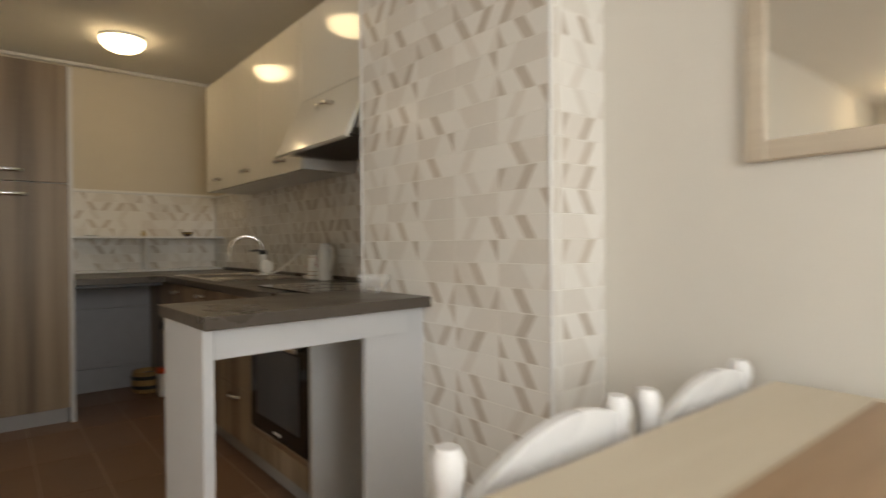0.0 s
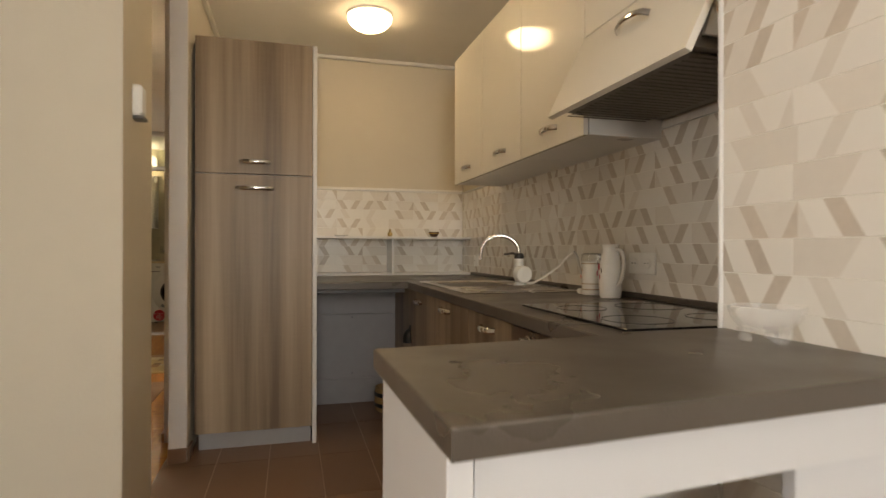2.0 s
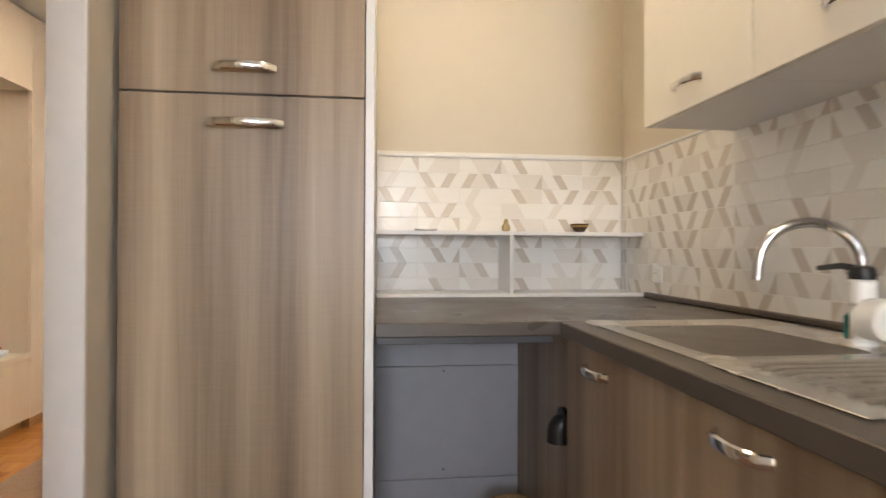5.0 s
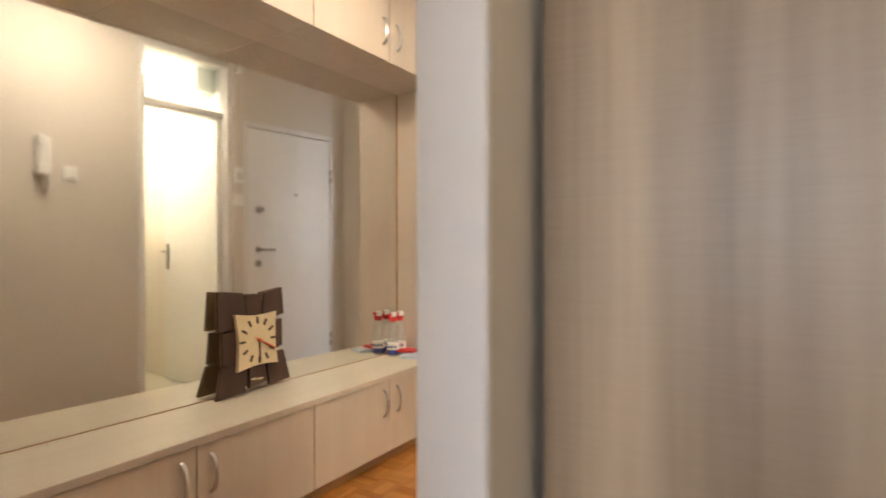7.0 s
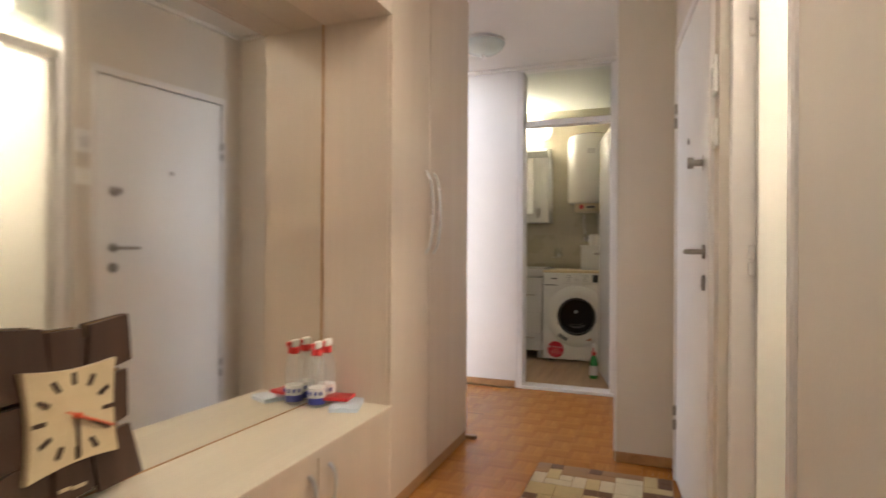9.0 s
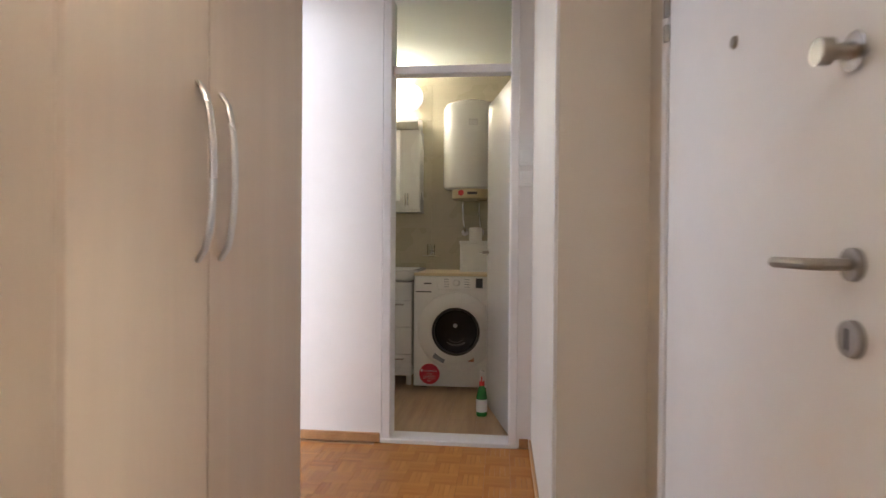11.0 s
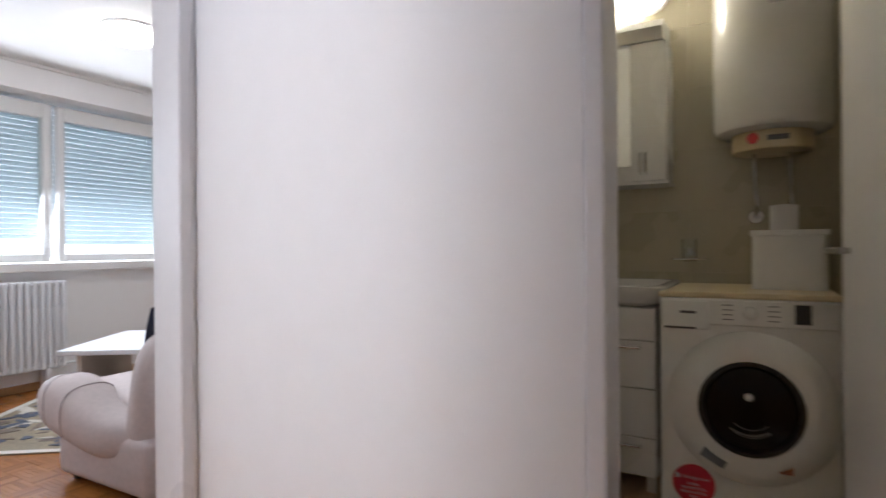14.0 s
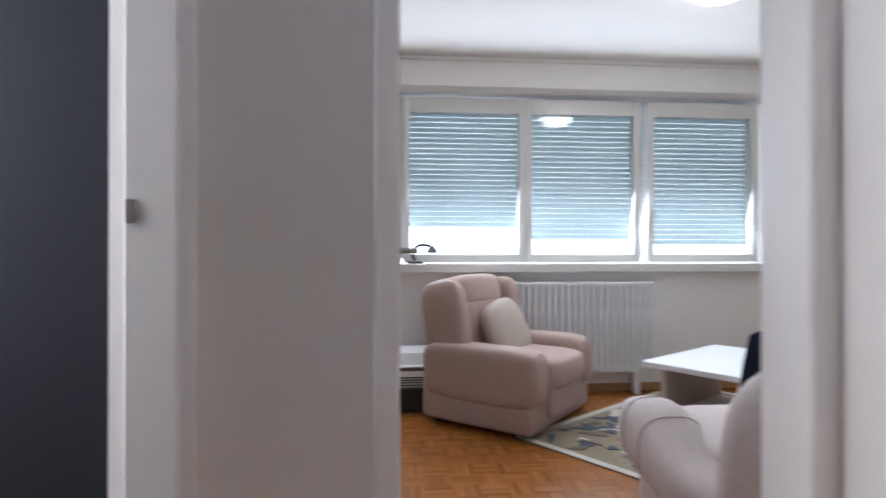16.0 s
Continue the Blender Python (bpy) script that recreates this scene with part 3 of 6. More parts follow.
def lever(parent, at, out, along, plate=True):
    """A door lever on its backplate. out and along are unit vectors."""
    at, out, along = Vector(at), Vector(out), Vector(along)
    up = Vector((0, 0, 1))
    if plate:
        bm = bmesh.new()
        c = at + out * 0.004 - up * 0.04
        e = [abs(v) for v in along * 0.018 + out * 0.004 + up * 0.10]
        box(bm, c.x - e[0], c.x + e[0], c.y - e[1], c.y + e[1], c.z - e[2], c.z + e[2], bevel=0.0025)
        part("backplate", bm, LEVERMETAL, parent)
    else:
        bm = tube([at, at + out * 0.008], 0.024, 20)
        part("rosette", bm, LEVERMETAL, parent)
    part("lever", tube([at, at + out * 0.045, at + out * 0.055 + along * 0.012, at + out * 0.055 + along * 0.115], 0.009, 10), LEVERMETAL, parent, "satin metal lever handle", True)


# bathroom: frame with transom, door standing open
door_bath = tagged(new("door_1"), "white bathroom door standing open under a glazed transom", "door", "", "structure")
bx0, bx1, by0, by1 = -1.480, -0.845, 7.915, 8.03
frame_around(door_bath, "jamb", bx0, bx1, by0, by1, 2.40, "y", 0.045, 0.012)
part("transom_rail", B(bx0, bx1, by0 + 0.02, by1 - 0.02, 1.985, 2.03, bevel=0.004), CASING, door_bath)
part("transom_pane", B(bx0, bx1, by0 + 0.055, by0 + 0.059, 2.03, 2.40), PANE, door_bath, "clear transom pane").visible_shadow = False
leaf = new("leaf")
leaf.parent = door_bath
leaf.matrix_basis = pose(bx1 - 0.002, by1 - 0.01, 0, 0, 0, 103)
lf = part("panel", B(0.0, 0.60, -0.036, 0.0, 0.03, 1.975, bevel=0.003), DOORGLOSS, leaf, "white gloss painted leaf")
for z in (0.35, 1.05, 1.72):
    part("hinge", tube([(-0.002, -0.042, z - 0.045), (-0.002, -0.042, z + 0.045)], 0.007, 8), CASING, leaf)
part("handle", tube([(0.55, 0.0, 1.02), (0.55, 0.05, 1.02), (0.54, 0.055, 1.02), (0.44, 0.055, 1.02)], 0.009, 8), LEVERMETAL, leaf, "satin metal lever handle", True)

# toilet: frame with transom, leaf open inwards
door_toilet = tagged(new("door_2"), "white toilet door standing open under a glazed transom", "door", "", "structure")
part("jamb", boxes((-0.312, -0.188, 4.955, 4.995, 0, 2.37), bevel=0.005), CASING, door_toilet)
part("jamb", boxes((-0.342, -0.188, 5.575, 5.615, 0, 2.37), bevel=0.005), CASING, door_toilet)
part("head", boxes((-0.312, -0.188, 4.955, 5.615, 2.371, 2.41), bevel=0.005), CASING, door_toilet)
part("transom_rail", B(-0.295, -0.205, 4.995, 5.575, 1.995, 2.04, bevel=0.004), CASING, door_toilet)
part("transom_pane", B(-0.252, -0.248, 4.995, 5.575, 2.04, 2.37), PANE, door_toilet, "clear transom pane").visible_shadow = False
t_leaf = part("leaf", B(-0.278, 0.42, 5.532, 5.570, 0.02, 1.985, bevel=0.003), DOORGLOSS, door_toilet, "white gloss painted leaf")
lever(t_leaf, (0.372, 5.532, 1.03), (0, -1, 0), (-1, 0, 0))
for z in (0.30, 1.02, 1.72):
    part("hinge", boxes((-0.296, -0.280, 5.560, 5.5745, z - 0.045, z - 0.003), (-0.296, -0.280, 5.560, 5.5745, z + 0.003, z + 0.045), bevel=0.004), CASING, door_toilet, "painted hinge")

# entrance door
door_entry = tagged(new("door_3"), "white entrance door, closed, with chrome lock and lever", "door", "", "structure")
part("frame", skewed(boxes((-0.400, -0.380, 5.690, 5.714, 0, 1.99), (-0.400, -0.380, 6.482, 6.515, 0, 1.99), (-0.400, -0.380, 5.690, 6.515, 1.96, 2.0), bevel=0.003)), CASING, door_entry)
e_leaf = part("leaf", skewed(B(-0.393, -0.335, 5.716, 6.480, 0.01, 1.955, bevel=0.004)), mat("white_entrance_enamel", (0.86, 0.86, 0.87), 0.52, var=0.02, scale=3), door_entry, "white painted leaf")
lever(e_leaf, (-0.393, 5.80, 1.045), (-1, 0, 0), (0, 1, 0), plate=False)
part("lock_rosette", lathe([(0.020, -0.010), (0.026, -0.009), (0.027, 0.0)], (-0.393, 5.80, 0.94), axis="x"), LEVERMETAL, e_leaf, "", True)
part("key_slot", B(-0.4045, -0.4028, 5.7985, 5.8015, 0.925, 0.955), BLACK, e_leaf)
part("thumb_turn", lathe([(0.028, -0.007), (0.012, -0.009), (0.011, -0.035), (0.019, -0.037), (0.019, -0.055)], (-0.393, 5.80, 1.345), axis="x"), LEVERMETAL, e_leaf, "chrome thumb turn", True)
part("spyhole", lathe([(0.011, -0.006), (0.013, 0.0)], (-0.424, 6.14, 1.48), axis="x"), LEVERMETAL, e_leaf)
for z in (0.29, 1.66):
    part("hinge", boxes((-0.468, -0.454, 6.476, 6.492, z - 0.055, z - 0.01), (-0.468, -0.454, 6.476, 6.492, z + 0.01, z + 0.055), bevel=0.002), LEVERMETAL, door_entry)

# bedroom doorway: dark room with the door out of sight
door_bed = tagged(new("door_4"), "white casing of an open doorway into a dark room", "door", "", "structure")
frame_around(door_bed, "jamb", -2.755, -2.07, 6.68, 6.735, 2.03, "y", 0.055, 0.014)
part("strike_plate", boxes((-2.756, -2.750, 6.672, 6.684, 1.082, 1.118), bevel=0.001), LEVERMETAL, door_bed)

# living room doorway with its leaf open into the room
door_liv = tagged(new("door_5"), "white living room door standing open", "door", "", "structure")
frame_around(door_liv, "jamb", -2.98, -2.86, 7.085, 7.845, 2.03, "x", 0.045, 0.014)
l_leaf = part("leaf", B(-3.74, -3.0, 7.045, 7.083, 0.015, 2.01, bevel=0.003), GLOSSWHITE, door_liv, "white gloss painted leaf")
lever(l_leaf, (-3.67, 7.083, 1.04), (0, 1, 0), (1, 0, 0))


def window_unit(n, y0, y1, drop):
    """A white sash window with its roller shutter let down outside it, to the height drop."""
    w = tagged(new("window_%d" % n), "white framed window with a pale shutter almost let down", "window", "", "structure")
    x = LX - 0.08
    z0, z1 = 0.985, 2.10
    part("window_frame", boxes((x, x + 0.07, y0 - 0.05, y0, z0 - 0.03, z1 + 0.06), (x, x + 0.07, y1, y1 + 0.05, z0 - 0.03, z1 + 0.06), (x, x + 0.07, y0, y1, z0 - 0.03, z0 + 0.03), (x, x + 0.07, y0, y1, z1 - 0.05, z1 + 0.06), bevel=0.006), GLOSSWHITE, w)
    part("pane", B(x + 0.03, x + 0.034, y0, y1, z0 + 0.03, z1 - 0.05), PANE, w).visible_shadow = False
    part("handle", boxes((x + 0.07, x + 0.08, y1 + 0.005, y1 + 0.03, 1.12, 1.24), (x + 0.08, x + 0.095, y1 + 0.008, y1 + 0.027, 1.06, 1.19), bevel=0.003), WHITEPLASTIC, w)
    sh = part("shutter", boxes((x - 0.09, x - 0.06, y0 - 0.06, y0 - 0.03, z0, z1 + 0.1), (x - 0.09, x - 0.06, y1 + 0.03, y1 + 0.06, z0, z1 + 0.1), bevel=0.002), GLOSSWHITE, w)
    slat = mesh("slat", prism([(x - 0.082, 0.0), (x - 0.072, 0.004), (x - 0.069, 0.017), (x - 0.072, 0.033), (x - 0.081, 0.0374), (x - 0.078, 0.017)], y0 - 0.03, y1 + 0.03, "y"), SHUTTER)
    z = drop
    while z < z1 + 0.06:
        s = new("slat", slat)
        s.parent = sh
        s.location = (0, 0, z)
        z += 0.0395
    return w


window_unit(1, 6.30, 7.075, 1.22)
window_unit(2, 7.183, 7.985, 1.22)
window_unit(3, 8.087, 8.865, 1.13)
window_unit(4, 9.02, 9.80, 1.09)
setting("window_sill", B(LX - 0.02, LX + 0.10, 6.2, 9.93, 0.885, 0.95, bevel=0.006), GLOSSWHITE, "white painted window board", "trim")
# Bedroom window added out of view, as the opening for the lobby fill.
fill_window = tagged(new("window_6"), "white framed bedroom window, unseen, added for the lobby fill light", "window", "", "structure")
part("window_frame", boxes((-2.76, -2.70, 5.41, 5.47, 0.88, 2.03), (-2.27, -2.21, 5.41, 5.47, 0.88, 2.03), (-2.70, -2.27, 5.41, 5.47, 0.88, 0.94), (-2.70, -2.27, 5.41, 5.47, 1.97, 2.03), bevel=0.005), GLOSSWHITE, fill_window)
part("pane", B(-2.70, -2.27, 5.435, 5.439, 0.94, 1.97), PANE, fill_window).visible_shadow = False
parlour_window = tagged(new("window_7"), "white framed parlour window", "window", "", "structure")
part("window_frame", boxes((-4.56, -4.48, -1.5, -1.44, 0.85, 2.15), (-4.56, -4.48, -0.06, 0.0, 0.85, 2.15), (-4.56, -4.48, -1.44, -0.06, 0.85, 0.91), (-4.56, -4.48, -1.44, -0.06, 2.09, 2.15), bevel=0.005), GLOSSWHITE, parlour_window)
dining_window = tagged(new("window_5"), "white framed dining room window", "window", "", "structure")
part("window_frame", boxes((-0.25, -0.19, -2.14, -2.06, 0.85, 2.15), (0.69, 0.75, -2.14, -2.06, 0.85, 2.15), (-0.19, 0.69, -2.14, -2.06, 0.85, 0.92), (-0.19, 0.69, -2.14, -2.06, 2.08, 2.15), bevel=0.005), GLOSSWHITE, dining_window)


# ---- ceiling lamps ----
def dome_lamp(x, y, z, r, glow_mat, label, drop=0.085):
    t = thing("ceiling_lamp", label, "lamp", (x, y, z))
    part("base", lathe([(r * 0.95, -0.022), (r * 1.0, -0.018), (r * 1.0, -0.001)], (x, y, z)), WHITEPLASTIC, t, "", True)
    prof = [(r * math.cos(a), -0.022 - drop * math.sin(a)) for a in [radians(k) for k in (0, 15, 30, 45, 60, 75, 86)]]
    part("shade", lathe([(p[0], p[1]) for p in reversed(prof)], (x, y, z), 36), glow_mat, t, "", True)
    return t


dome_lamp(0.81, 3.94, H, 0.135, GLOW_K, "round white glass ceiling lamp, lit warm")
dome_lamp(0.80, 2.72, H, 0.135, GLOW_K, "round white glass ceiling lamp, lit warm")
dome_lamp(-3.5, 0.80, H, 0.16, GLOW_K, "round white glass parlour ceiling lamp, lit warm")
dome_lamp(-0.86, 4.47, H - 0.03, 0.135, GLOW_H, "round white glass hall ceiling lamp, lit warm")
dome_lamp(0.45, 5.27, H, 0.12, GLOW_T, "round glass toilet ceiling lamp, lit warm")
dome_lamp(-4.52, 8.70, LH, 0.16, GLOW_L, "round white living room ceiling lamp, lit")
lobby_lamp = dome_lamp(-1.62, 7.30, H - 0.03, 0.14, SHADE_OFF, "pale green glass ceiling lamp, unlit, with a white rim", 0.075)
part("finial", lathe([(0.004, -0.122), (0.014, -0.112), (0.016, -0.10), (0.008, -0.092)], (-1.62, 7.30, H - 0.03)), WHITEPLASTIC, lobby_lamp, "", True)

# ---- kitchen ----
def bow_handle(parent, length=0.13, along="x", out=(0, -1, 0), at=(0, 0, 0), material=None, rise=0.028):
    return part("handle", moved(bow(length, rise, 0.0055, along, out, 11, 2.0), at), material or CHROME, parent, "chrome bow handle", True)


# tall larder cabinet
tall = thing("tall_cabinet", "tall grey oak laminate kitchen cabinet with two doors and chrome handles", "cabinet", (0.17, 4.1, 0))
part("body", B(-0.118, 0.46, 3.622, KY - 0.004, 0.09, 2.115), MELAMINE, tall)
part("plinth", B(-0.105, 0.455, 3.64, 3.66, 0.0, 0.088), PLINTH, tall, "grey metal-look plinth")
part("side_panel", B(0.462, 0.484, 3.598, KY - 0.004, 0.0, 2.12, bevel=0.001), MELAMINE, tall, "white end panel")
for z0, z1, zh, hx, hl in ((0.092, 1.421, 1.352, 0.168, 0.185), (1.426, 2.12, 1.488, 0.167, 0.15)):
    d = part("door", B(-0.121, 0.460, 3.60, 3.62, z0, z1, bevel=0.0015), OAK, tall)
    bow_handle(d, hl, "x", (0, -1, 0), (hx, 3.60, zh))

# worktops
WT0, WT1 = 0.808, 0.848
setting_top = thing("worktop", "dark brown-grey stone-look laminate worktop in an L shape", "worktop", (1.3, 3.0, WT0))
part("long_run", B(1.002, KX - 0.003, 1.545, 3.704, WT0, WT1, bevel=0.003), WORKTOP, setting_top)
part("back_run", B(0.487, KX - 0.003, 3.706, KY - 0.003, WT0, WT1, bevel=0.003), WORKTOP, setting_top)
part("wall_strip", boxes((KX - 0.022, KX - 0.003, 1.56, 4.49, WT1 + 0.001, WT1 + 0.022), bevel=0.004), WORKTOP, setting_top)

# base cabinets along the side wall
def base_unit(y0, y1, fronts, name="base_cabinet", label="grey oak laminate base cabinet with chrome handle"):
    t = thing(name, label, "cabinet", (1.3, (y0 + y1) / 2, 0), "kitchen base cabinets")
    part("body", B(1.042, KX - 0.01, y0 + 0.001, y1 - 0.001, 0.10, WT0 - 0.001), MELAMINE, t)
    part("plinth", B(1.07, 1.088, y0 + 0.001, y1 - 0.001, 0.0, 0.098), PLINTH, t, "grey metal-look plinth")
    for z0, z1, hz in fronts:
        d = part("door" if z1 - z0 > 0.4 else "drawer_front", B(1.02, 1.04, y0 + 0.0015, y1 - 0.0015, z0, z1, bevel=0.0015), OAK, t)
        bow_handle(d, 0.13, "y", (-1, 0, 0), (1.02, (y0 + y1) / 2 + (0.08 if z1 - z0 > 0.4 else 0.0), hz))
    return t


base_unit(3.11, 3.70, ((0.10, 0.803, 0.752),))
base_unit(2.62, 3.11, ((0.10, 0.803, 0.762),))
base_unit(2.165, 2.62, ((0.10, 0.36, 0.31), (0.365, 0.650, 0.60), (0.655, 0.803, 0.756)), "drawer_unit", "grey oak laminate drawer unit with chrome handles")

# oven in its cabinet under the hob
oven = thing("oven", "built-in oven with brown metal panel and black glass door", "oven", (1.3, 1.86, 0))
part("body", B(1.042, KX - 0.01, 1.58, 2.163, 0.10, WT0 - 0.001), MELAMINE, oven)
part("control_panel", B(1.012, 1.04, 1.572, 2.163, 0.70, 0.803, bevel=0.002), BRONZE, oven, "brownish steel control panel")
for y in (1.72, 1.87, 2.02):
    k = part("knob", lathe([(0.022, -0.003), (0.022, -0.008), (0.018, -0.011), (0.0155, -0.030), (0.013, -0.032)], (1.012, y, 0.768), 24, "x"), STEEL, oven, "round steel knob", True)
    part("pointer", B(0.978, 0.982, y - 0.0015, y + 0.0015, 0.768, 0.782), DARKGREY, k)
od = part("door", B(1.016, 1.04, 1.572, 2.163, 0.232, 0.695, bevel=0.002), BLACKGLASS, oven, "black glass door")
part("inner_window", B(1.0145, 1.0155, 1.65, 2.085, 0.30, 0.61), DARKGREY, od)
part("bar_handle", boxes((0.975, 0.990, 1.60, 2.135, 0.632, 0.652), (0.990, 1.016, 1.63, 1.65, 0.634, 0.650), (0.990, 1.016, 2.085, 2.105, 0.634, 0.650), bevel=0.004), STEEL, od, "steel bar handle")
part("lower_trim", B(1.016, 1.04, 1.572, 2.163, 0.20, 0.229, bevel=0.002), STEEL, oven)
part("mark", B(1.0135, 1.0155, 1.83, 1.90, 0.252, 0.262), MELAMINE, od, "small pale maker's mark")
part("lower_front", B(1.02, 1.04, 1.572, 2.163, 0.10, 0.197, bevel=0.0015), OAK, oven)
part("plinth", B(1.07, 1.088, 1.572, 2.163, 0.0, 0.098), PLINTH, oven, "grey metal-look plinth")
part("end_panel", B(1.018, 1.247, 1.548, 1.570, 0.0, WT0 - 0.001, bevel=0.001), MELAMINE, oven, "white end panel")

# breakfast bar
bar = thing("breakfast_bar", "breakfast bar with dark worktop slab on white legs", "counter", (0.85, 1.28, 0))
part("slab", prism([(0.484, 1.475), (0.495, 1.044), (1.245, 1.106), (1.245, 1.541), (1.0, 1.541), (1.0, 1.512)], 0.836, 0.870, "z", 0.003), WORKTOP, bar, "dark brown-grey stone-look slab")
part("leg", boxes((0.497, 0.525, 1.068, 1.455, 0, 0.835), bevel=0.001), BARWHITE, bar, "white board leg")
part("leg", boxes((1.012, 1.245, 1.150, 1.172, 0, 0.835), bevel=0.001), BARWHITE, bar, "white board leg against the wall")
part("apron", prism([(0.529, 1.078), (1.16, 1.128), (1.16, 1.146), (0.529, 1.096)], 0.757, 0.835, "z"), BARWHITE, bar, "white apron board")

# hob
hob = thing("hob", "black ceramic glass hob set into the worktop", "hob", (1.36, 1.97, WT1))
part("plate", B(1.09, 1.60, 1.66, 2.26, WT1 + 0.001, WT1 + 0.007, bevel=0.002), BLACKGLASS, hob)
for cx, cy, r in ((1.22, 1.81, 0.09), (1.22, 2.10, 0.075), (1.46, 1.81, 0.075), (1.46, 2.10, 0.105)):
    ring = bmesh.new()
    tube([(cx + r * math.cos(a), cy + r * math.sin(a), WT1 + 0.0072) for a in [2 * math.pi * i / 32 for i in range(33)]], 0.0008, 4, ring)
    part("zone_ring", ring, BLACK, hob)

# sink
sink = thing("sink", "stainless steel sink with basin and ribbed drainer", "sink", (1.36, 3.3, WT1))
sz = WT1 + 0.001
sb = bmesh.new()


def rounded(x0, x1, y0, y1, r, n=6):
    out = []
    for cx, cy, a0 in ((x1 - r, y1 - r, 0), (x0 + r, y1 - r, 90), (x0 + r, y0 + r, 180), (x1 - r, y0 + r, 270)):
        out += [(cx + r * math.cos(radians(a0 + 90 * i / n)), cy + r * math.sin(radians(a0 + 90 * i / n))) for i in range(n + 1)]
    return out


def loops(bm, rings, close=True):
    vs = [[bm.verts.new(p) for p in ring] for ring in rings]
    for a, b in zip(vs, vs[1:]):
        for i in range(len(a)):
            bm.faces.new((a[i], a[(i + 1) % len(a)], b[(i + 1) % len(b)], b[i]))
    if close:
        bm.faces.new(vs[-1])
    return vs


basin = lambda g, z: [(x, y, z) for x, y in rounded(1.12 + g, 1.47 - g, 3.16 + g, 3.60 - g, 0.06)]
outer = [(x, y, sz) for x, y in rounded(1.06, 1.60, 3.10, 3.68, 0.02)]
loops(sb, [outer, [(x, y, sz + 0.004) for x, y, _ in outer], basin(-0.012, sz + 0.004), basin(0.0, sz - 0.001), basin(0.015, sz - 0.12), basin(0.05, sz - 0.14)])
bmesh.ops.recalc_face_normals(sb, faces=sb.faces)
part("basin", sb, STEEL, sink, "", True)
part("drain", lathe([(0.035, 0.0), (0.03, 0.004), (0.008, 0.006)], (1.295, 3.38, sz - 0.139)), CHROME, sink)
part("drainer", B(1.06, 1.60, 2.78, 3.099, sz, sz + 0.004, bevel=0.0015), STEEL, sink)
for i in range(9):
    y = 2.81 + i * 0.032
    part("rib", tube([(1.12, y, sz + 0.004), (1.14, y, sz + 0.007), (1.50, y, sz + 0.007), (1.52, y, sz + 0.004)], 0.005, 6), STEEL, sink, "", True)

# faucet with heater body
tap = thing("faucet", "white electric heating tap with chrome swan neck and black lever", "faucet", (1.50, 3.25, WT1))
part("body", lathe([(0.027, 0), (0.027, 0.01), (0.022, 0.015), (0.022, 0.085), (0.026, 0.09), (0.026, 0.135), (0.02, 0.142)], (1.50, 3.25, sz)), WHITEPLASTIC, tap, "white plastic body", True)
part("heater", lathe([(0.038, -0.075), (0.043, -0.068), (0.043, -0.02), (0.02, -0.012)], (1.50, 3.25, sz + 0.06), 28, "y"), WHITEPLASTIC, tap, "round white heater housing", True)
part("cap", lathe([(0.024, 0.140), (0.026, 0.15), (0.022, 0.165), (0.01, 0.17)], (1.50, 3.25, sz)), BLACK, tap, "black cap", True)
part("lever", tube([(1.50, 3.25, sz + 0.16), (1.47, 3.27, sz + 0.168), (1.43, 3.29, sz + 0.162)], [0.008, 0.007, 0.005], 8), BLACK, tap, "black lever", True)
arc = [(1.50, 3.25, sz + 0.165)] + [(1.50 - 0.095 * (1 - math.cos(a)), 3.25 + 0.03 * (1 - math.cos(a)), sz + 0.172 + 0.088 * math.sin(a)) for a in [radians(k) for k in range(0, 181, 15)]] + [(1.308, 3.312, sz + 0.135)]
part("spout", tube(arc, 0.011, 12), CHROME, tap, "chrome swan-neck spout", True)
cab = [(1.51, 3.20, sz + 0.02), (1.53, 3.12, sz + 0.025), (1.60, 3.02, sz + 0.10), (KX - 0.02, 2.95, sz + 0.17), (KX - 0.02, 2.90, sz + 0.16), (KX - 0.03, 2.83, sz + 0.06), (KX - 0.06, 2.75, sz + 0.02), (KX - 0.10, 2.66, sz + 0.012)]


def smooth_path(pts, n=6):
    """Points along a smooth curve through pts."""
    p = [Vector(q) for q in pts]
    p = [p[0]] + p + [p[-1]]
    out = []
    for i in range(1, len(p) - 2):
        for k in range(n):
            t = k / n
            out.append(0.5 * ((2 * p[i]) + (p[i + 1] - p[i - 1]) * t + (2 * p[i - 1] - 5 * p[i] + 4 * p[i + 1] - p[i + 2]) * t * t + (3 * p[i] - p[i - 1] - 3 * p[i + 1] + p[i + 2]) * t ** 3))
    return out + [p[-2]]


part("cable", tube(smooth_path(cab), 0.006, 8), WHITEPLASTIC, tap, "white mains cable", True)
part("plug", B(1.53, 1.56, 2.64, 2.70, sz, sz + 0.022, bevel=0.006), WHITEPLASTIC, tap, "white plug lying on the worktop")

# small teal bottle behind the tap
soap = thing("soap_bottle", "small teal soap bottle behind the tap", "bottle", (1.55, 3.31, WT1))
part("bottle", lathe([(0.02, 0), (0.022, 0.004), (0.022, 0.05), (0.01, 0.062), (0.009, 0.07)], (1.55, 3.32, sz + 0.004)), mat("teal_soap", (0.02, 0.16, 0.17), 0.25), soap, "", True)
part("cap", lathe([(0.011, 0.07), (0.011, 0.09), (0.006, 0.093)], (1.55, 3.32, sz + 0.004)), BLACK, soap)

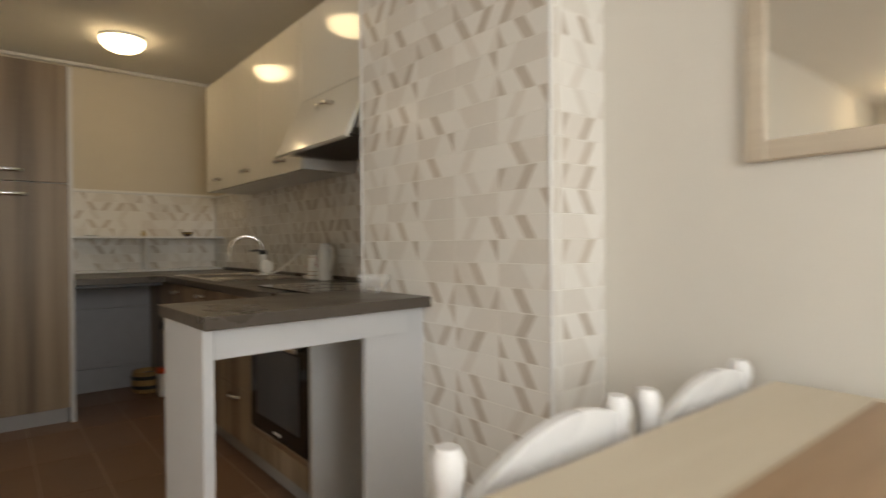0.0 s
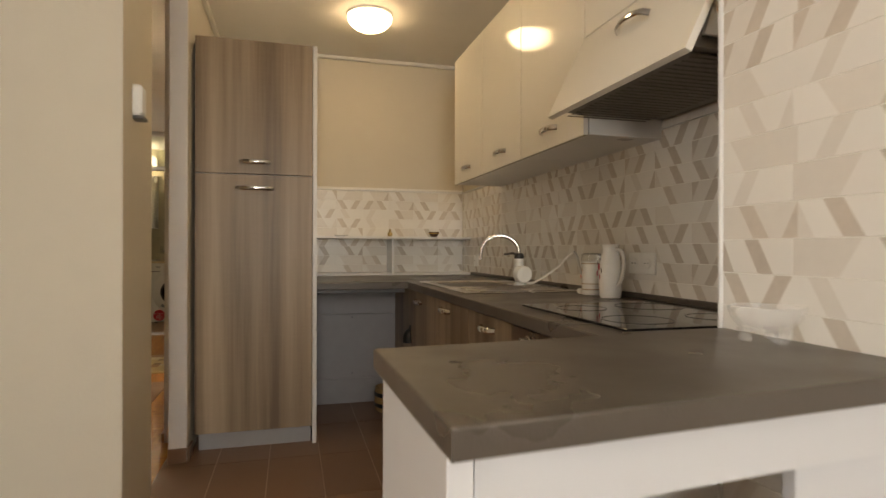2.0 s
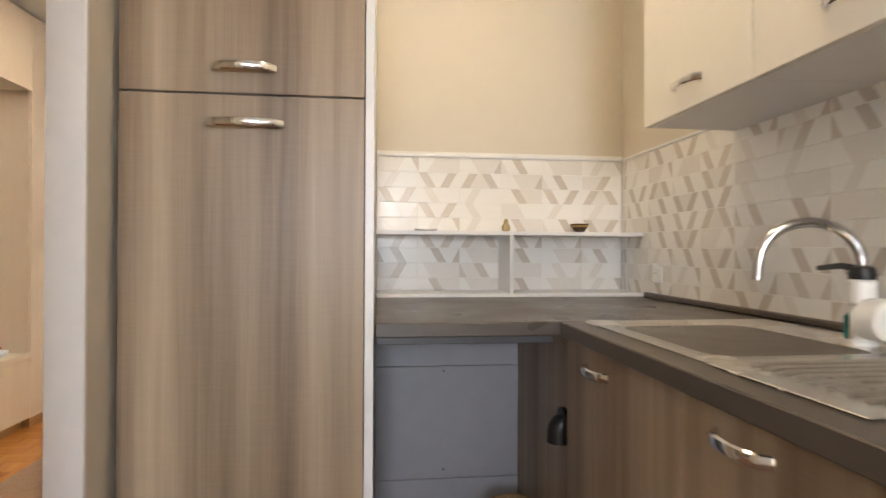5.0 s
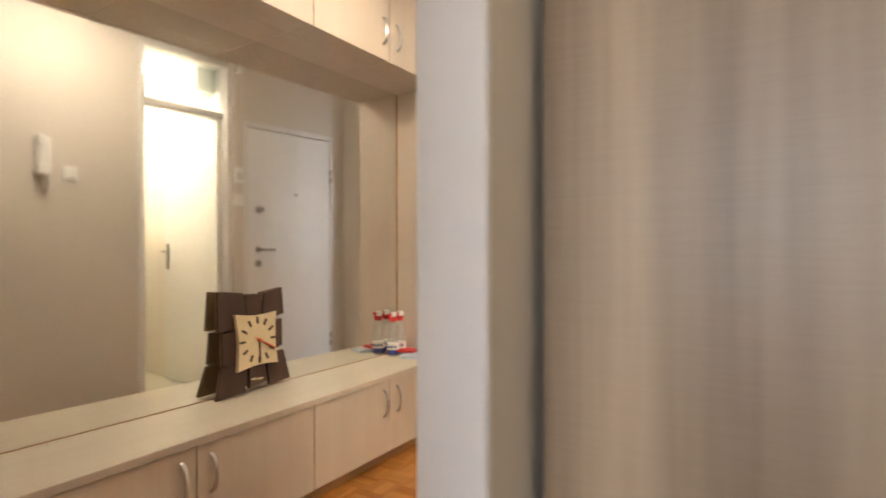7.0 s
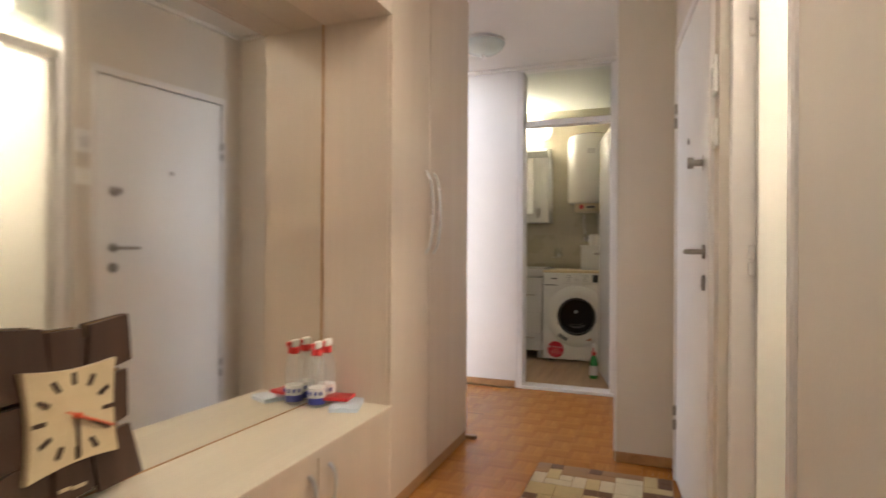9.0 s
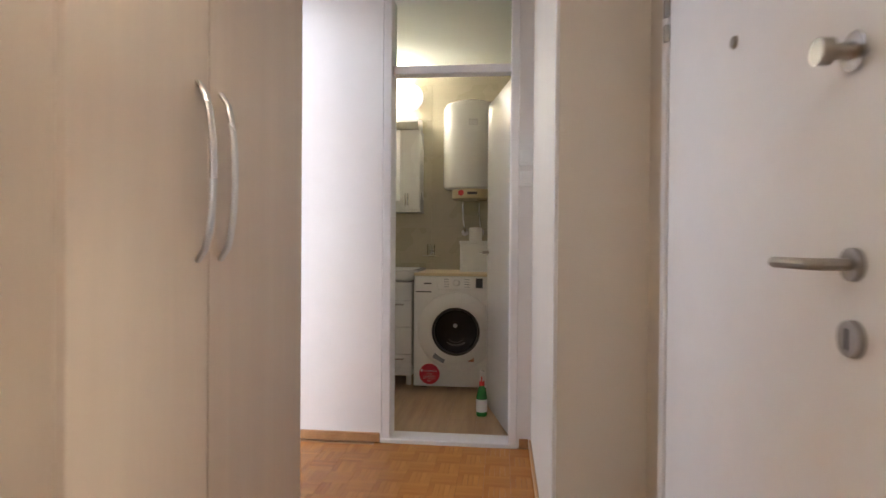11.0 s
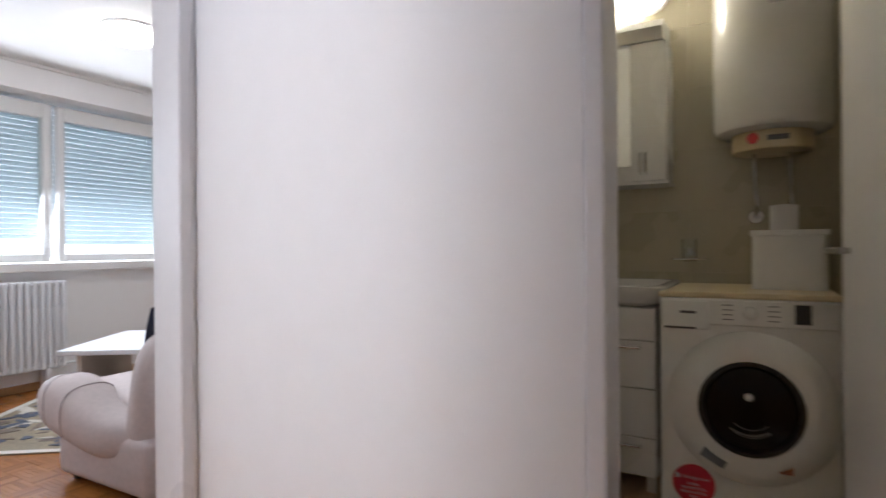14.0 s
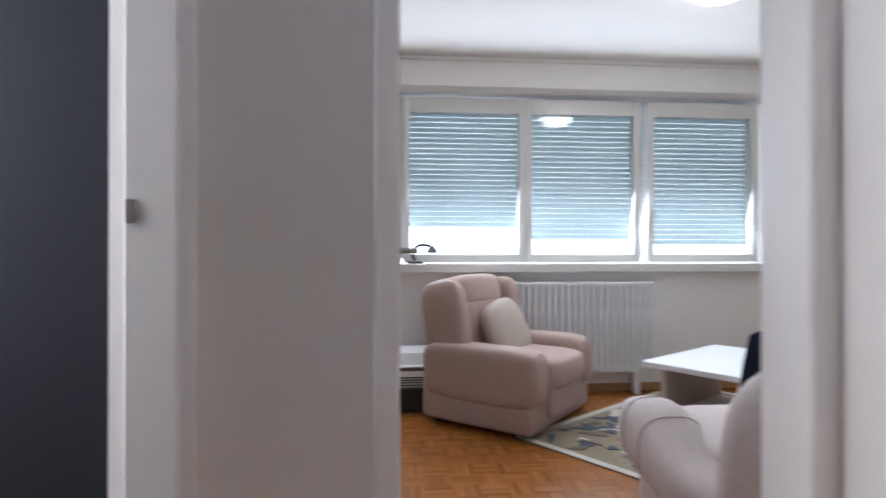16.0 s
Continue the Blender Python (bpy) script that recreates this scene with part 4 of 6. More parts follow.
# jug and canister
jug = thing("ceramic_jug", "tall white ceramic coffee jug painted with red roses", "jug", (1.555, 2.47, WT1))
jx, jy = 1.555, 2.475
part("body", lathe([(0.038, 0), (0.041, 0.006), (0.043, 0.03), (0.045, 0.085), (0.040, 0.14), (0.033, 0.175), (0.032, 0.198), (0.036, 0.208), (0.031, 0.204), (0.028, 0.18)], (jx, jy, sz)), CERAMIC, jug, "", True)
part("handle", tube(smooth_path([(jx + 0.005, jy - 0.030, sz + 0.19), (jx + 0.01, jy - 0.064, sz + 0.178), (jx + 0.01, jy - 0.076, sz + 0.13), (jx + 0.008, jy - 0.064, sz + 0.075), (jx + 0.005, jy - 0.042, sz + 0.05)]), 0.007, 10), CERAMIC, jug, "", True)


def petals(parent, at, r, material, k=5, normal=(-1, 0.25, 0)):
    """A little painted flower: petals laid on a rounded face."""
    n = Vector(normal).normalized()
    u = Vector((0, 0, 1))
    w = n.cross(u)
    bm = bmesh.new()
    for i in range(k):
        a = 2 * math.pi * i / k
        c = Vector(at) + (u * math.sin(a) + w * math.cos(a)) * r * 0.6
        vs = [bm.verts.new(c + (u * math.sin(b) + w * math.cos(b)) * r * 0.5 + n * 0.001) for b in [2 * math.pi * j / 8 for j in range(8)]]
        bm.faces.new(vs)
    return part("painted_flower", bm, material, parent)


ROSE = mat("painted_rose", (0.55, 0.05, 0.10), 0.2)
LEAFY = mat("painted_leaf", (0.10, 0.16, 0.06), 0.2)
for dy, dz, r, m in ((0.006, 0.12, 0.014, ROSE), (-0.012, 0.105, 0.011, LEAFY), (0.014, 0.095, 0.012, ROSE), (-0.004, 0.083, 0.010, ROSE), (0.016, 0.135, 0.008, LEAFY)):
    petals(jug, (jx - 0.0445 + 0.10 * abs(dz - 0.085), jy + 0.008 + dy, sz + dz), r, m, 5, (-1, 0.3, 0))
can = thing("canister", "white ceramic canister with painted bands and glass rim", "canister", (1.56, 2.62, WT1))
cx, cy = 1.56, 2.625
part("body", lathe([(0.040, 0), (0.044, 0.004), (0.044, 0.018), (0.040, 0.022), (0.041, 0.135), (0.038, 0.14)], (cx, cy, sz)), CERAMIC, can, "", True)
part("lid", lathe([(0.041, 0.14), (0.042, 0.146), (0.040, 0.168), (0.03, 0.172)], (cx, cy, sz)), CRYSTAL, can, "clear glass lid", True)
for z in (0.022, 0.045, 0.128):
    part("band", lathe([(0.0418, z), (0.0418, z + 0.003)], (cx, cy, sz)), mat("gilt_band", (0.36, 0.22, 0.08), 0.3), can)
petals(can, (cx - 0.0415, cy + 0.012, sz + 0.075), 0.010, ORANGE, 6, (-1, 0.3, 0))
petals(can, (cx - 0.0415, cy + 0.004, sz + 0.105), 0.007, mat("pale_paint", (0.6, 0.45, 0.3), 0.3), 5, (-1, 0.1, 0))


# sockets
def plate(name, at, facing, w, h, label, cat="socket", dark=False, rocker=True, tilt=0):
    """A square wall plate; facing is its outward unit vector."""
    t = thing(name, label, cat, at)
    a, f = Vector(at), Vector(facing)
    s = Vector((abs(f.y), abs(f.x), 0))

    def slab(bm, u0, u1, v0, v1, d0, d1, bv):
        p, q = a + s * u0 + f * d0, a + s * u1 + f * d1
        return box(bm, min(p.x, q.x), max(p.x, q.x), min(p.y, q.y), max(p.y, q.y), a.z + v0, a.z + v1, bevel=bv)
    part("cover", slab(bmesh.new(), -w / 2, w / 2, -h / 2, h / 2, 0.001, 0.011, 0.003), WHITEPLASTIC, t)
    if rocker:
        part("rocker", slab(bmesh.new(), -w * 0.32, w * 0.32, -h * 0.32, h * 0.32, 0.011, 0.015, 0.002), WHITEPLASTIC, t)
    else:
        ax = "x" if abs(f.x) > 0.5 else "y"
        sgn = f.x + f.y
        part("well", lathe([(0.021, 0.0125 * sgn), (0.019, 0.016 * sgn), (0.017, 0.0145 * sgn)], a, 20, ax), WHITEPLASTIC, t)
        for k in (-0.0095, 0.0095):
            c = a + s * k
            part("pin_hole", lathe([(0.0025, 0.015 * sgn), (0.0025, 0.0165 * sgn)], c, 8, ax), DARKGREY, t)
    return t


tz = KX - 0.009
plate("wall_socket", (tz, 2.44, 0.985), (-1, 0, 0), 0.082, 0.082, "white wall socket on the tiled splashback", "socket", rocker=False, )
plate("wall_socket", (tz, 2.36, 0.985), (-1, 0, 0), 0.082, 0.082, "white wall socket on the tiled splashback", "socket", rocker=False)
plate("wall_socket", (tz, 4.38, 0.955), (-1, 0, 0), 0.082, 0.082, "white wall socket beside the shelf", "socket", rocker=False)

# upper cabinets
UZ0, UZ1, UX = 1.440, 2.205, 1.335


def upper_unit(y0, y1, hy):
    t = thing("wall_cabinet", "white high-gloss wall cabinet with chrome bow handle", "cabinet", (1.5, (y0 + y1) / 2, UZ0), "kitchen wall cabinets")
    part("body", B(UX + 0.022, KX - 0.001, y0, y1, UZ0, UZ1, bevel=0.001), MELAMINE, t)
    d = part("door", B(UX, UX + 0.019, y0 + 0.0015, y1 - 0.0015, UZ0 - 0.002, UZ1, bevel=0.0015), LACQUER, t, "white high-gloss door")
    bow_handle(d, 0.13, "y", (-1, 0, 0), (UX, hy, UZ0 + 0.068))
    return t


upper_unit(3.37, 3.885, 3.63)
upper_unit(2.85, 3.368, 3.09)
upper_unit(2.293, 2.848, 2.56)

# hood cabinet with tilted flap
hood = thing("cooker_hood", "white cooker hood cabinet with its tilted flap open", "hood", (1.5, 1.94, 1.5))
HY0, HY1 = 1.60, 2.29
part("upper_body", B(UX + 0.022, KX - 0.001, HY0, HY1, 1.78, UZ1), MELAMINE, hood)
part("upper_door", B(UX, UX + 0.019, HY0 + 0.001, HY1 - 0.001, 1.775, UZ1, bevel=0.0015), LACQUER, hood, "white high-gloss panel")
flap = part("flap", prism([(1.195, 1.487), (1.213, 1.480), (UX + 0.018, 1.765), (UX, 1.772)], HY0, HY1, "y", 0.0015), LACQUER, hood, "white high-gloss tilted flap")
fl = bow(0.15, 0.028, 0.0055, "y", Vector((-0.9, 0, 0.43)), 11, 2.0)
part("handle", moved(fl, (1.28, 1.92, 1.675)), CHROME, flap, "chrome bow handle", True)
part("housing", prism([(1.235, 1.505), (KX - 0.02, 1.505), (KX - 0.02, 1.72), (1.345, 1.72)], HY0 + 0.03, HY1 - 0.012, "y"), HOODGREY, hood, "grey metal housing")
part("filter", B(1.25, 1.60, HY0 + 0.06, HY1 - 0.04, 1.498, 1.504), HOODGREY, hood, "metal grease filter")
for i in range(22):
    y = HY0 + 0.075 + i * 0.029
    part("filter_slot", B(1.27, 1.58, y, y + 0.004, 1.4955, 1.498), HOODGREY, hood)
part("side_stay", tube([(1.30, HY0 + 0.012, 1.70), (1.27, HY0 + 0.010, 1.62), (1.31, HY0 + 0.012, 1.56), (1.38, HY0 + 0.012, 1.55)], 0.007, 8), CHROME, hood, "metal flap stay", True)
part("side_plate", prism([(1.26, 1.53), (1.42, 1.53), (1.42, 1.75), (1.335, 1.75)], HY0 + 0.016, HY0 + 0.026, "y"), WHITEPLASTIC, hood)
part("wall_strip", B(KX - 0.012, KX - 0.001, HY0, HY1, 1.475, 1.50), MELAMINE, hood)

# shelf unit on the back worktop
shelf = thing("wall_shelf", "white open shelf unit with two bays on the worktop", "shelf", (1.07, 4.6, WT1))
part("bottom_board", B(0.489, KX - 0.012, 4.51, KY - 0.012, WT1 + 0.001, WT1 + 0.016, bevel=0.001), MELAMINE, shelf)
part("top_board", B(0.489, KX - 0.012, 4.51, KY - 0.012, 1.112, 1.128, bevel=0.001), MELAMINE, shelf)
part("divider", B(1.052, 1.068, 4.512, KY - 0.012, WT1 + 0.016, 1.112), MELAMINE, shelf)
pot = thing("ornament", "small gilded ornament pot on the white shelf", "ornament", (1.045, 4.56, 1.128))
part("pot", lathe([(0.010, 0), (0.016, 0.004), (0.019, 0.018), (0.014, 0.030), (0.008, 0.034), (0.011, 0.040), (0.006, 0.052), (0.002, 0.056)], (1.045, 4.56, 1.129)), mat("gilt_pattern", (0.45, 0.33, 0.14), 0.35, var=0.5, scale=50), pot, "", True)
bowl = thing("small_bowl", "small dark brown bowl with gold pattern on the shelf", "bowl", (1.375, 4.56, 1.128))
part("bowl", lathe([(0.02, 0), (0.022, 0.003), (0.038, 0.026), (0.041, 0.036), (0.037, 0.034), (0.02, 0.008)], (1.375, 4.56, 1.129)), mat("dark_gilt_bowl", (0.07, 0.03, 0.016), 0.3, var=0.5, scale=40), bowl, "", True)
part("gold_band", lathe([(0.0392, 0.022), (0.0412, 0.028)], (1.375, 4.56, 1.129)), mat("gold_line", (0.6, 0.40, 0.12), 0.3, metal=0.6), bowl)
saucer = single("saucer", lathe([(0.02, 0), (0.045, 0.004), (0.05, 0.009), (0.046, 0.008), (0.015, 0.003)], (0.70, 4.60, 1.129)), CERAMIC, "small flat saucer on the white shelf", "saucer", True)

# black elbow-shaped form on the niche side, put in for an unidentified dark spot
stub = thing("pipe_stub", "black elbow-shaped form on the niche side board", "pipe", (1.045, 3.78, 0.54))
part("flange", lathe([(0.052, -0.001), (0.052, -0.012), (0.036, -0.016)], (1.044, 3.78, 0.535), 24, "x"), BLACK, stub, "", True)
part("elbow", tube(smooth_path([(1.040, 3.78, 0.535), (1.03, 3.78, 0.535), (1.022, 3.78, 0.52), (1.020, 3.78, 0.485)]), 0.032, 16), BLACK, stub, "", True)

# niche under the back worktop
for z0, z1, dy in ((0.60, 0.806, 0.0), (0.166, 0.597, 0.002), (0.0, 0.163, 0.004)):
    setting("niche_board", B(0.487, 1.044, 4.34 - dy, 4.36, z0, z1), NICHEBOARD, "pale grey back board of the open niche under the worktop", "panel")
setting("niche_side", B(1.045, 1.062, 3.705, 4.36, 0.0, 0.806), OAK, "grey oak side board of the open niche", "panel")
for z in (0.20, 0.578):
    single("screw", lathe([(0.004, -0.002), (0.004, 0.0)], (0.75, 4.337, z), 10, "y"), DARKGREY, "small dark screw head in the niche board", "screw")
single("worktop_batten", boxes((0.49, 0.99, 3.73, 3.76, 0.785, 0.806), bevel=0.002), DARKGREY, "dark batten under the worktop edge", "batten")
basket = thing("basket", "round wicker basket with dark bands on the floor", "basket", (0.985, 4.12, 0))
part("body", lathe([(0.085, 0.0), (0.10, 0.012), (0.107, 0.06), (0.104, 0.12), (0.10, 0.155), (0.092, 0.155), (0.09, 0.02)], (0.975, 4.10, 0)), mat("wicker", (0.36, 0.23, 0.10), 0.8, var=0.3, scale=25, bump=0.6, bscale=120), basket, "", True)
for z in (0.035, 0.10):
    part("band", lathe([(0.1065, z), (0.1095, z + 0.004), (0.1095, z + 0.022), (0.1065, z + 0.026)], (0.975, 4.10, 0)), BLACK, basket, "black woven band")
scoop = thing("floor_brush", "white bottle with red cap beside the basket", "bottle", (1.02, 3.90, 0))
part("bottle", B(0.995, 1.038, 3.86, 3.93, 0, 0.16, bevel=0.008), WHITEPLASTIC, scoop)
part("cap", B(0.99, 1.038, 3.855, 3.935, 0.161, 0.20, bevel=0.006), ORANGE, scoop, "red cap")

# glass bowl on the bar
gb = thing("glass_bowl", "cut crystal footed bowl on the breakfast bar", "bowl", (1.165, 1.36, 0.87))
gm = lathe([(0.030, 0.020), (0.044, 0.027), (0.058, 0.044), (0.064, 0.066), (0.060, 0.066), (0.052, 0.045), (0.036, 0.031), (0.022, 0.026)], (1.175, 1.36, 0.87), 20)
for i, v in enumerate(gm.verts):
    if i % 2:
        v.co += (Vector((1.175, 1.36, v.co.z)) - v.co) * 0.07
part("bowl", gm, CUTGLASS, gb)
for k in range(3):
    a = radians(30 + 120 * k)
    part("foot", lathe([(0.009, 0.0), (0.013, 0.005), (0.010, 0.015), (0.014, 0.024)], (1.175 + 0.034 * math.cos(a), 1.36 + 0.034 * math.sin(a), 0.871), 10), CUTGLASS, gb)

# doorbell box on the pier
th = thing("doorbell_box", "small white doorbell box on the pier", "doorbell", (-0.12, 2.48, 1.495))
part("housing", B(-0.134, -0.095, 2.450, 2.512, 1.45, 1.545, bevel=0.008), WHITEPLASTIC, th)
part("lip", B(-0.132, -0.090, 2.455, 2.507, 1.437, 1.449, bevel=0.003), DARKGREY, th)


# ---- dining corner ----
def dining_chair():
    t = thing("dining_chair", "white painted wooden dining chair with a curved top rail", "chair", None, "dining chairs")
    for x in (-0.185, 0.185):
        part("back_post", lathe([(0.017, 0.0), (0.020, 0.02), (0.018, 0.44), (0.021, 0.60), (0.019, 0.745), (0.023, 0.755), (0.023, 0.775), (0.016, 0.79)], (x, 0, 0), 14), CHAIRWHITE, t, "", True)
        part("front_leg", lathe([(0.015, 0), (0.019, 0.04), (0.021, 0.40)], (x, -0.37, 0), 14), CHAIRWHITE, t, "", True)
    rail_lo = [(-0.17 + 0.34 * i / 14, 0.62 + 0.03 * math.sin(math.pi * i / 14)) for i in range(15)]
    rail_hi = [(-0.17 + 0.34 * i / 14, 0.70 + 0.085 * math.sin(math.pi * min(i / 14 * 0.72, 1)) ** 0.9) for i in range(15)]
    part("top_rail", prism(rail_lo + rail_hi[::-1], -0.011, 0.011, "y", 0.003), CHAIRWHITE, t)
    part("lower_rail", B(-0.17, 0.17, -0.01, 0.01, 0.53, 0.565, bevel=0.004), CHAIRWHITE, t)
    part("seat", B(-0.20, 0.20, -0.40, 0.005, 0.405, 0.44, bevel=0.012, seg=2), CHAIRWHITE, t)
    return t


chair = dining_chair()
chair.matrix_basis = pose(0.72, 0.165, 0, 0, 0, 0)
copy_thing(chair, pose(1.165, 0.155, 0, 0, 0, 0))
table = thing("dining_table", "dining table with cream border and brown wooden middle", "table", (0.95, -0.35, 0))
part("tabletop", B(0.50, 1.388, -0.80, 0.104, 0.715, 0.749, bevel=0.006, seg=2), TABLECREAM, table, "cream laminate top")
part("inlay", B(0.66, 1.345, -0.62, -0.085, 0.749, 0.752, bevel=0.001), TABLEBROWN, table, "brown wooden middle field")
for x in (0.55, 1.33):
    for y in (-0.74, 0.045):
        part("leg", B(x - 0.025, x + 0.025, y - 0.025, y + 0.025, 0, 0.714, bevel=0.004), TABLECREAM, table)
for ya in (0.03, -0.75):
    part("apron", B(0.58, 1.30, ya, ya + 0.02, 0.63, 0.714), TABLECREAM, table)
wm = thing("wall_mirror", "rectangular mirror in a beige wooden frame", "mirror", (1.48, -0.35, 1.5))
part("frame", boxes((1.463, 1.484, 0.145, 0.19, 1.23, 2.05), (1.463, 1.484, -0.90, -0.855, 1.23, 2.05), (1.463, 1.484, -0.855, 0.145, 1.23, 1.277), (1.463, 1.484, -0.855, 0.145, 2.003, 2.05), bevel=0.004), FRAMEWOOD, wm)
part("glass", B(1.472, 1.478, -0.855, 0.145, 1.277, 2.003), MIRROR, wm, "silvered glass")

# ---- hall ----
BF = -1.53      # front face of the hall cabinets


def front(parent, y0, y1, z0, z1, name="door"):
    return part(name, B(BF, BF + 0.018, y0 + 0.0015, y1 - 0.0015, z0, z1, bevel=0.001), BIRCH, parent)


bench_n = 0
for y0, y1 in ((3.04, 3.588), (3.59, 4.138), (4.14, 4.679), (4.681, 5.199), (5.201, 5.70)):
    t = thing("bench_cabinet", "low pale wood-effect hall cabinet with curved satin handle", "cabinet", (-1.7, (y0 + y1) / 2, 0), "low hall cabinets")
    part("body", B(HX + 0.002, BF - 0.001, y0 + 0.0005, y1 - 0.0005, 0.06, 0.411), BIRCH, t)
    part("plinth", B(BF - 0.05, BF - 0.03, y0 + 0.0005, y1 - 0.0005, 0.0, 0.059), SKIRT, t)
    d = front(t, y0, y1, 0.062, 0.409)
    hy = {0: y1 - 0.05, 1: y1 - 0.052, 2: y0 + 0.055, 3: y1 - 0.048, 4: y0 + 0.06}[bench_n]
    part("handle", moved(bow(0.13, 0.026, 0.005, "z", (1, 0, 0), 11, 1.8), (BF + 0.018, hy, 0.305)), SATIN, d, "satin metal bow handle", True)
    bench_n += 1
bench_top = thing("hall_counter", "long pale wood-effect cabinet top below the mirror", "worktop", (-1.66, 4.37, 0.412))
part("board", B(HX + 0.002, BF + 0.026, 3.04, 5.70, 0.412, 0.438, bevel=0.002), BIRCH_TOP, bench_top)
part("edge_band", B(BF + 0.026, BF + 0.028, 3.04, 5.70, 0.413, 0.437), BIRCH, bench_top, "thin edge band")

for y0, y1 in ((3.04, 3.588), (3.59, 4.138), (4.14, 4.679), (4.681, 5.199), (5.201, 5.70)):
    i = round((y0 - 3.04) / 0.545)
    t = thing("overhead_cabinet", "pale wood-effect overhead hall cabinet with curved handle", "cabinet", (-1.7, (y0 + y1) / 2, 1.965), "overhead hall cabinets")
    part("body", boxes((HX + 0.002, -1.665, y0 + 0.0005, y1 - 0.0005, 1.965, 2.40), (-1.663, BF - 0.001, y0 + 0.0005, y1 - 0.0005, 1.965, 2.40)), BIRCH, t)
    d = front(t, y0, y1, 1.963, 2.40)
    hy = {0: y1 - 0.05, 1: y1 - 0.052, 2: y0 + 0.055, 3: y1 - 0.048, 4: y0 + 0.06}[i]
    part("handle", moved(bow(0.13, 0.026, 0.005, "z", (1, 0, 0), 11, 1.8), (BF + 0.018, hy, 2.10)), SATIN, d, "satin metal bow handle", True)

ward = thing("wardrobe", "tall pale wood-effect hall wardrobe with long curved handles", "wardrobe", (-1.68, 6.18, 0))
part("body", B(HX + 0.002, BF - 0.001, 5.70, 6.652, 0.055, 2.405, bevel=0.001), BIRCH, ward)
part("plinth", B(HX + 0.002, BF + 0.012, 5.705, 6.66, 0.0, 0.054, bevel=0.003), SKIRT, ward, "oak plinth strip")
for y0, y1, hy in ((5.70, 6.094, 6.050), (6.096, 6.652, 6.143)):
    d = front(ward, y0, y1, 0.057, 2.403)
    part("handle", moved(bow(0.37, 0.035, 0.006, "z", (1, 0, 0), 15, 1.7), (BF + 0.018, hy, 1.215)), SATIN, d, "long satin bow handle", True)

hall_mirror = thing("hall_mirror", "large wall mirror between the hall cabinets", "mirror", (-1.86, 4.3, 0.44))
def along_glass(lift, depth):
    """Outline of a strip along the glass, which hangs slightly askew to its wall."""
    a, b = -1.902 + lift, -1.8225 + lift
    return [(a - depth, 3.04), (a, 3.04), (b, 5.684), (b - depth, 5.684)]


part("glass", prism(along_glass(0.0, 0.006), 0.439, 1.964), MIRROR, hall_mirror, "silvered glass")
part("bottom_joint", prism(along_glass(0.003, 0.0026), 0.4385, 0.4415), SKIRT, hall_mirror, "thin dark joint")
part("edge_strip", B(-1.832, -1.8205, 5.688, 5.699, 0.439, 1.964), SKIRT, hall_mirror, "brown edge strip")

# wall clock standing on the cabinet, leaning on the mirror
clock = thing("clock", "dark brown wooden clock of separate plates with a pale square face", "clock", None)
for pts in (
    [(-0.20, 0.245), (-0.195, 0.395), (-0.055, 0.385), (-0.035, 0.25)],
    [(-0.04, 0.26), (-0.045, 0.375), (0.05, 0.375), (0.045, 0.26)],
    [(0.05, 0.26), (0.07, 0.38), (0.185, 0.395), (0.19, 0.285)],
    [(-0.185, 0.115), (-0.18, 0.235), (-0.06, 0.24), (-0.065, 0.12)],
    [(0.07, 0.13), (0.075, 0.255), (0.175, 0.265), (0.17, 0.155)],
    [(-0.225, -0.005), (-0.19, 0.105), (-0.06, 0.13), (-0.07, 0.0)],
    [(-0.045, 0.01), (-0.04, 0.12), (0.055, 0.12), (0.06, 0.02)],
    [(0.075, 0.005), (0.06, 0.13), (0.175, 0.135), (0.21, 0.01)],
):
    part("plate", prism([(a * 0.86, b) for a, b in pts], -0.012, 0.0, "y", 0.002), CLOCKDARK, clock)
    part("plate_back", prism([(a * 0.86, b) for a, b in pts], 0.0005, 0.003, "y"), CLOCKBACK, clock, "raw plywood back")
part("back_board", B(-0.10, 0.10, 0.0, 0.022, 0.02, 0.35), CLOCKDARK, clock)
face = []
for cx_, cy_, dx, dy in ((-0.105, 0.085, 1, 0), (0.10, 0.09, 0, 1), (0.105, 0.30, -1, 0), (-0.105, 0.305, 0, -1)):
    face.append((cx_, cy_))
fo = []
for (ax, az), (bx, bz) in zip(face, face[1:] + face[:1]):
    for k in range(6):
        s = k / 6
        mx, mz = ax + (bx - ax) * s, az + (bz - az) * s
        bulge = -0.010 * math.sin(math.pi * s)
        nx, nz = (bz - az), -(bx - ax)
        ln = math.hypot(nx, nz)
        fo.append((mx + nx / ln * bulge, mz + nz / ln * bulge))
part("dial", prism(fo, -0.030, -0.013, "y", 0.002), CLOCKFACE, clock, "pale square dial")
for h in range(12):
    a = radians(30 * h)
    ox, oz = 0.0 + 0.078 * math.sin(a), 0.195 + 0.078 * math.cos(a)
    bm = B(-0.0045, 0.0045, -0.0335, -0.0305, -0.013, 0.013)
    bmesh.ops.rotate(bm, verts=bm.verts, cent=(0, 0, 0), matrix=Matrix.Rotation(a, 3, "Y"))
    part("hour_mark", moved(bm, (ox, 0, oz)), CLOCKDARK, clock)


def clock_hand(angle, length, tail, w, material, depth, label):
    bm = B(-w / 2, w / 2, depth - 0.002, depth, -tail, length)
    bmesh.ops.rotate(bm, verts=bm.verts, cent=(0, 0, 0), matrix=Matrix.Rotation(radians(angle), 3, "Y"))
    return part("pointer", moved(bm, (0.0, 0, 0.195)), material, clock, label)


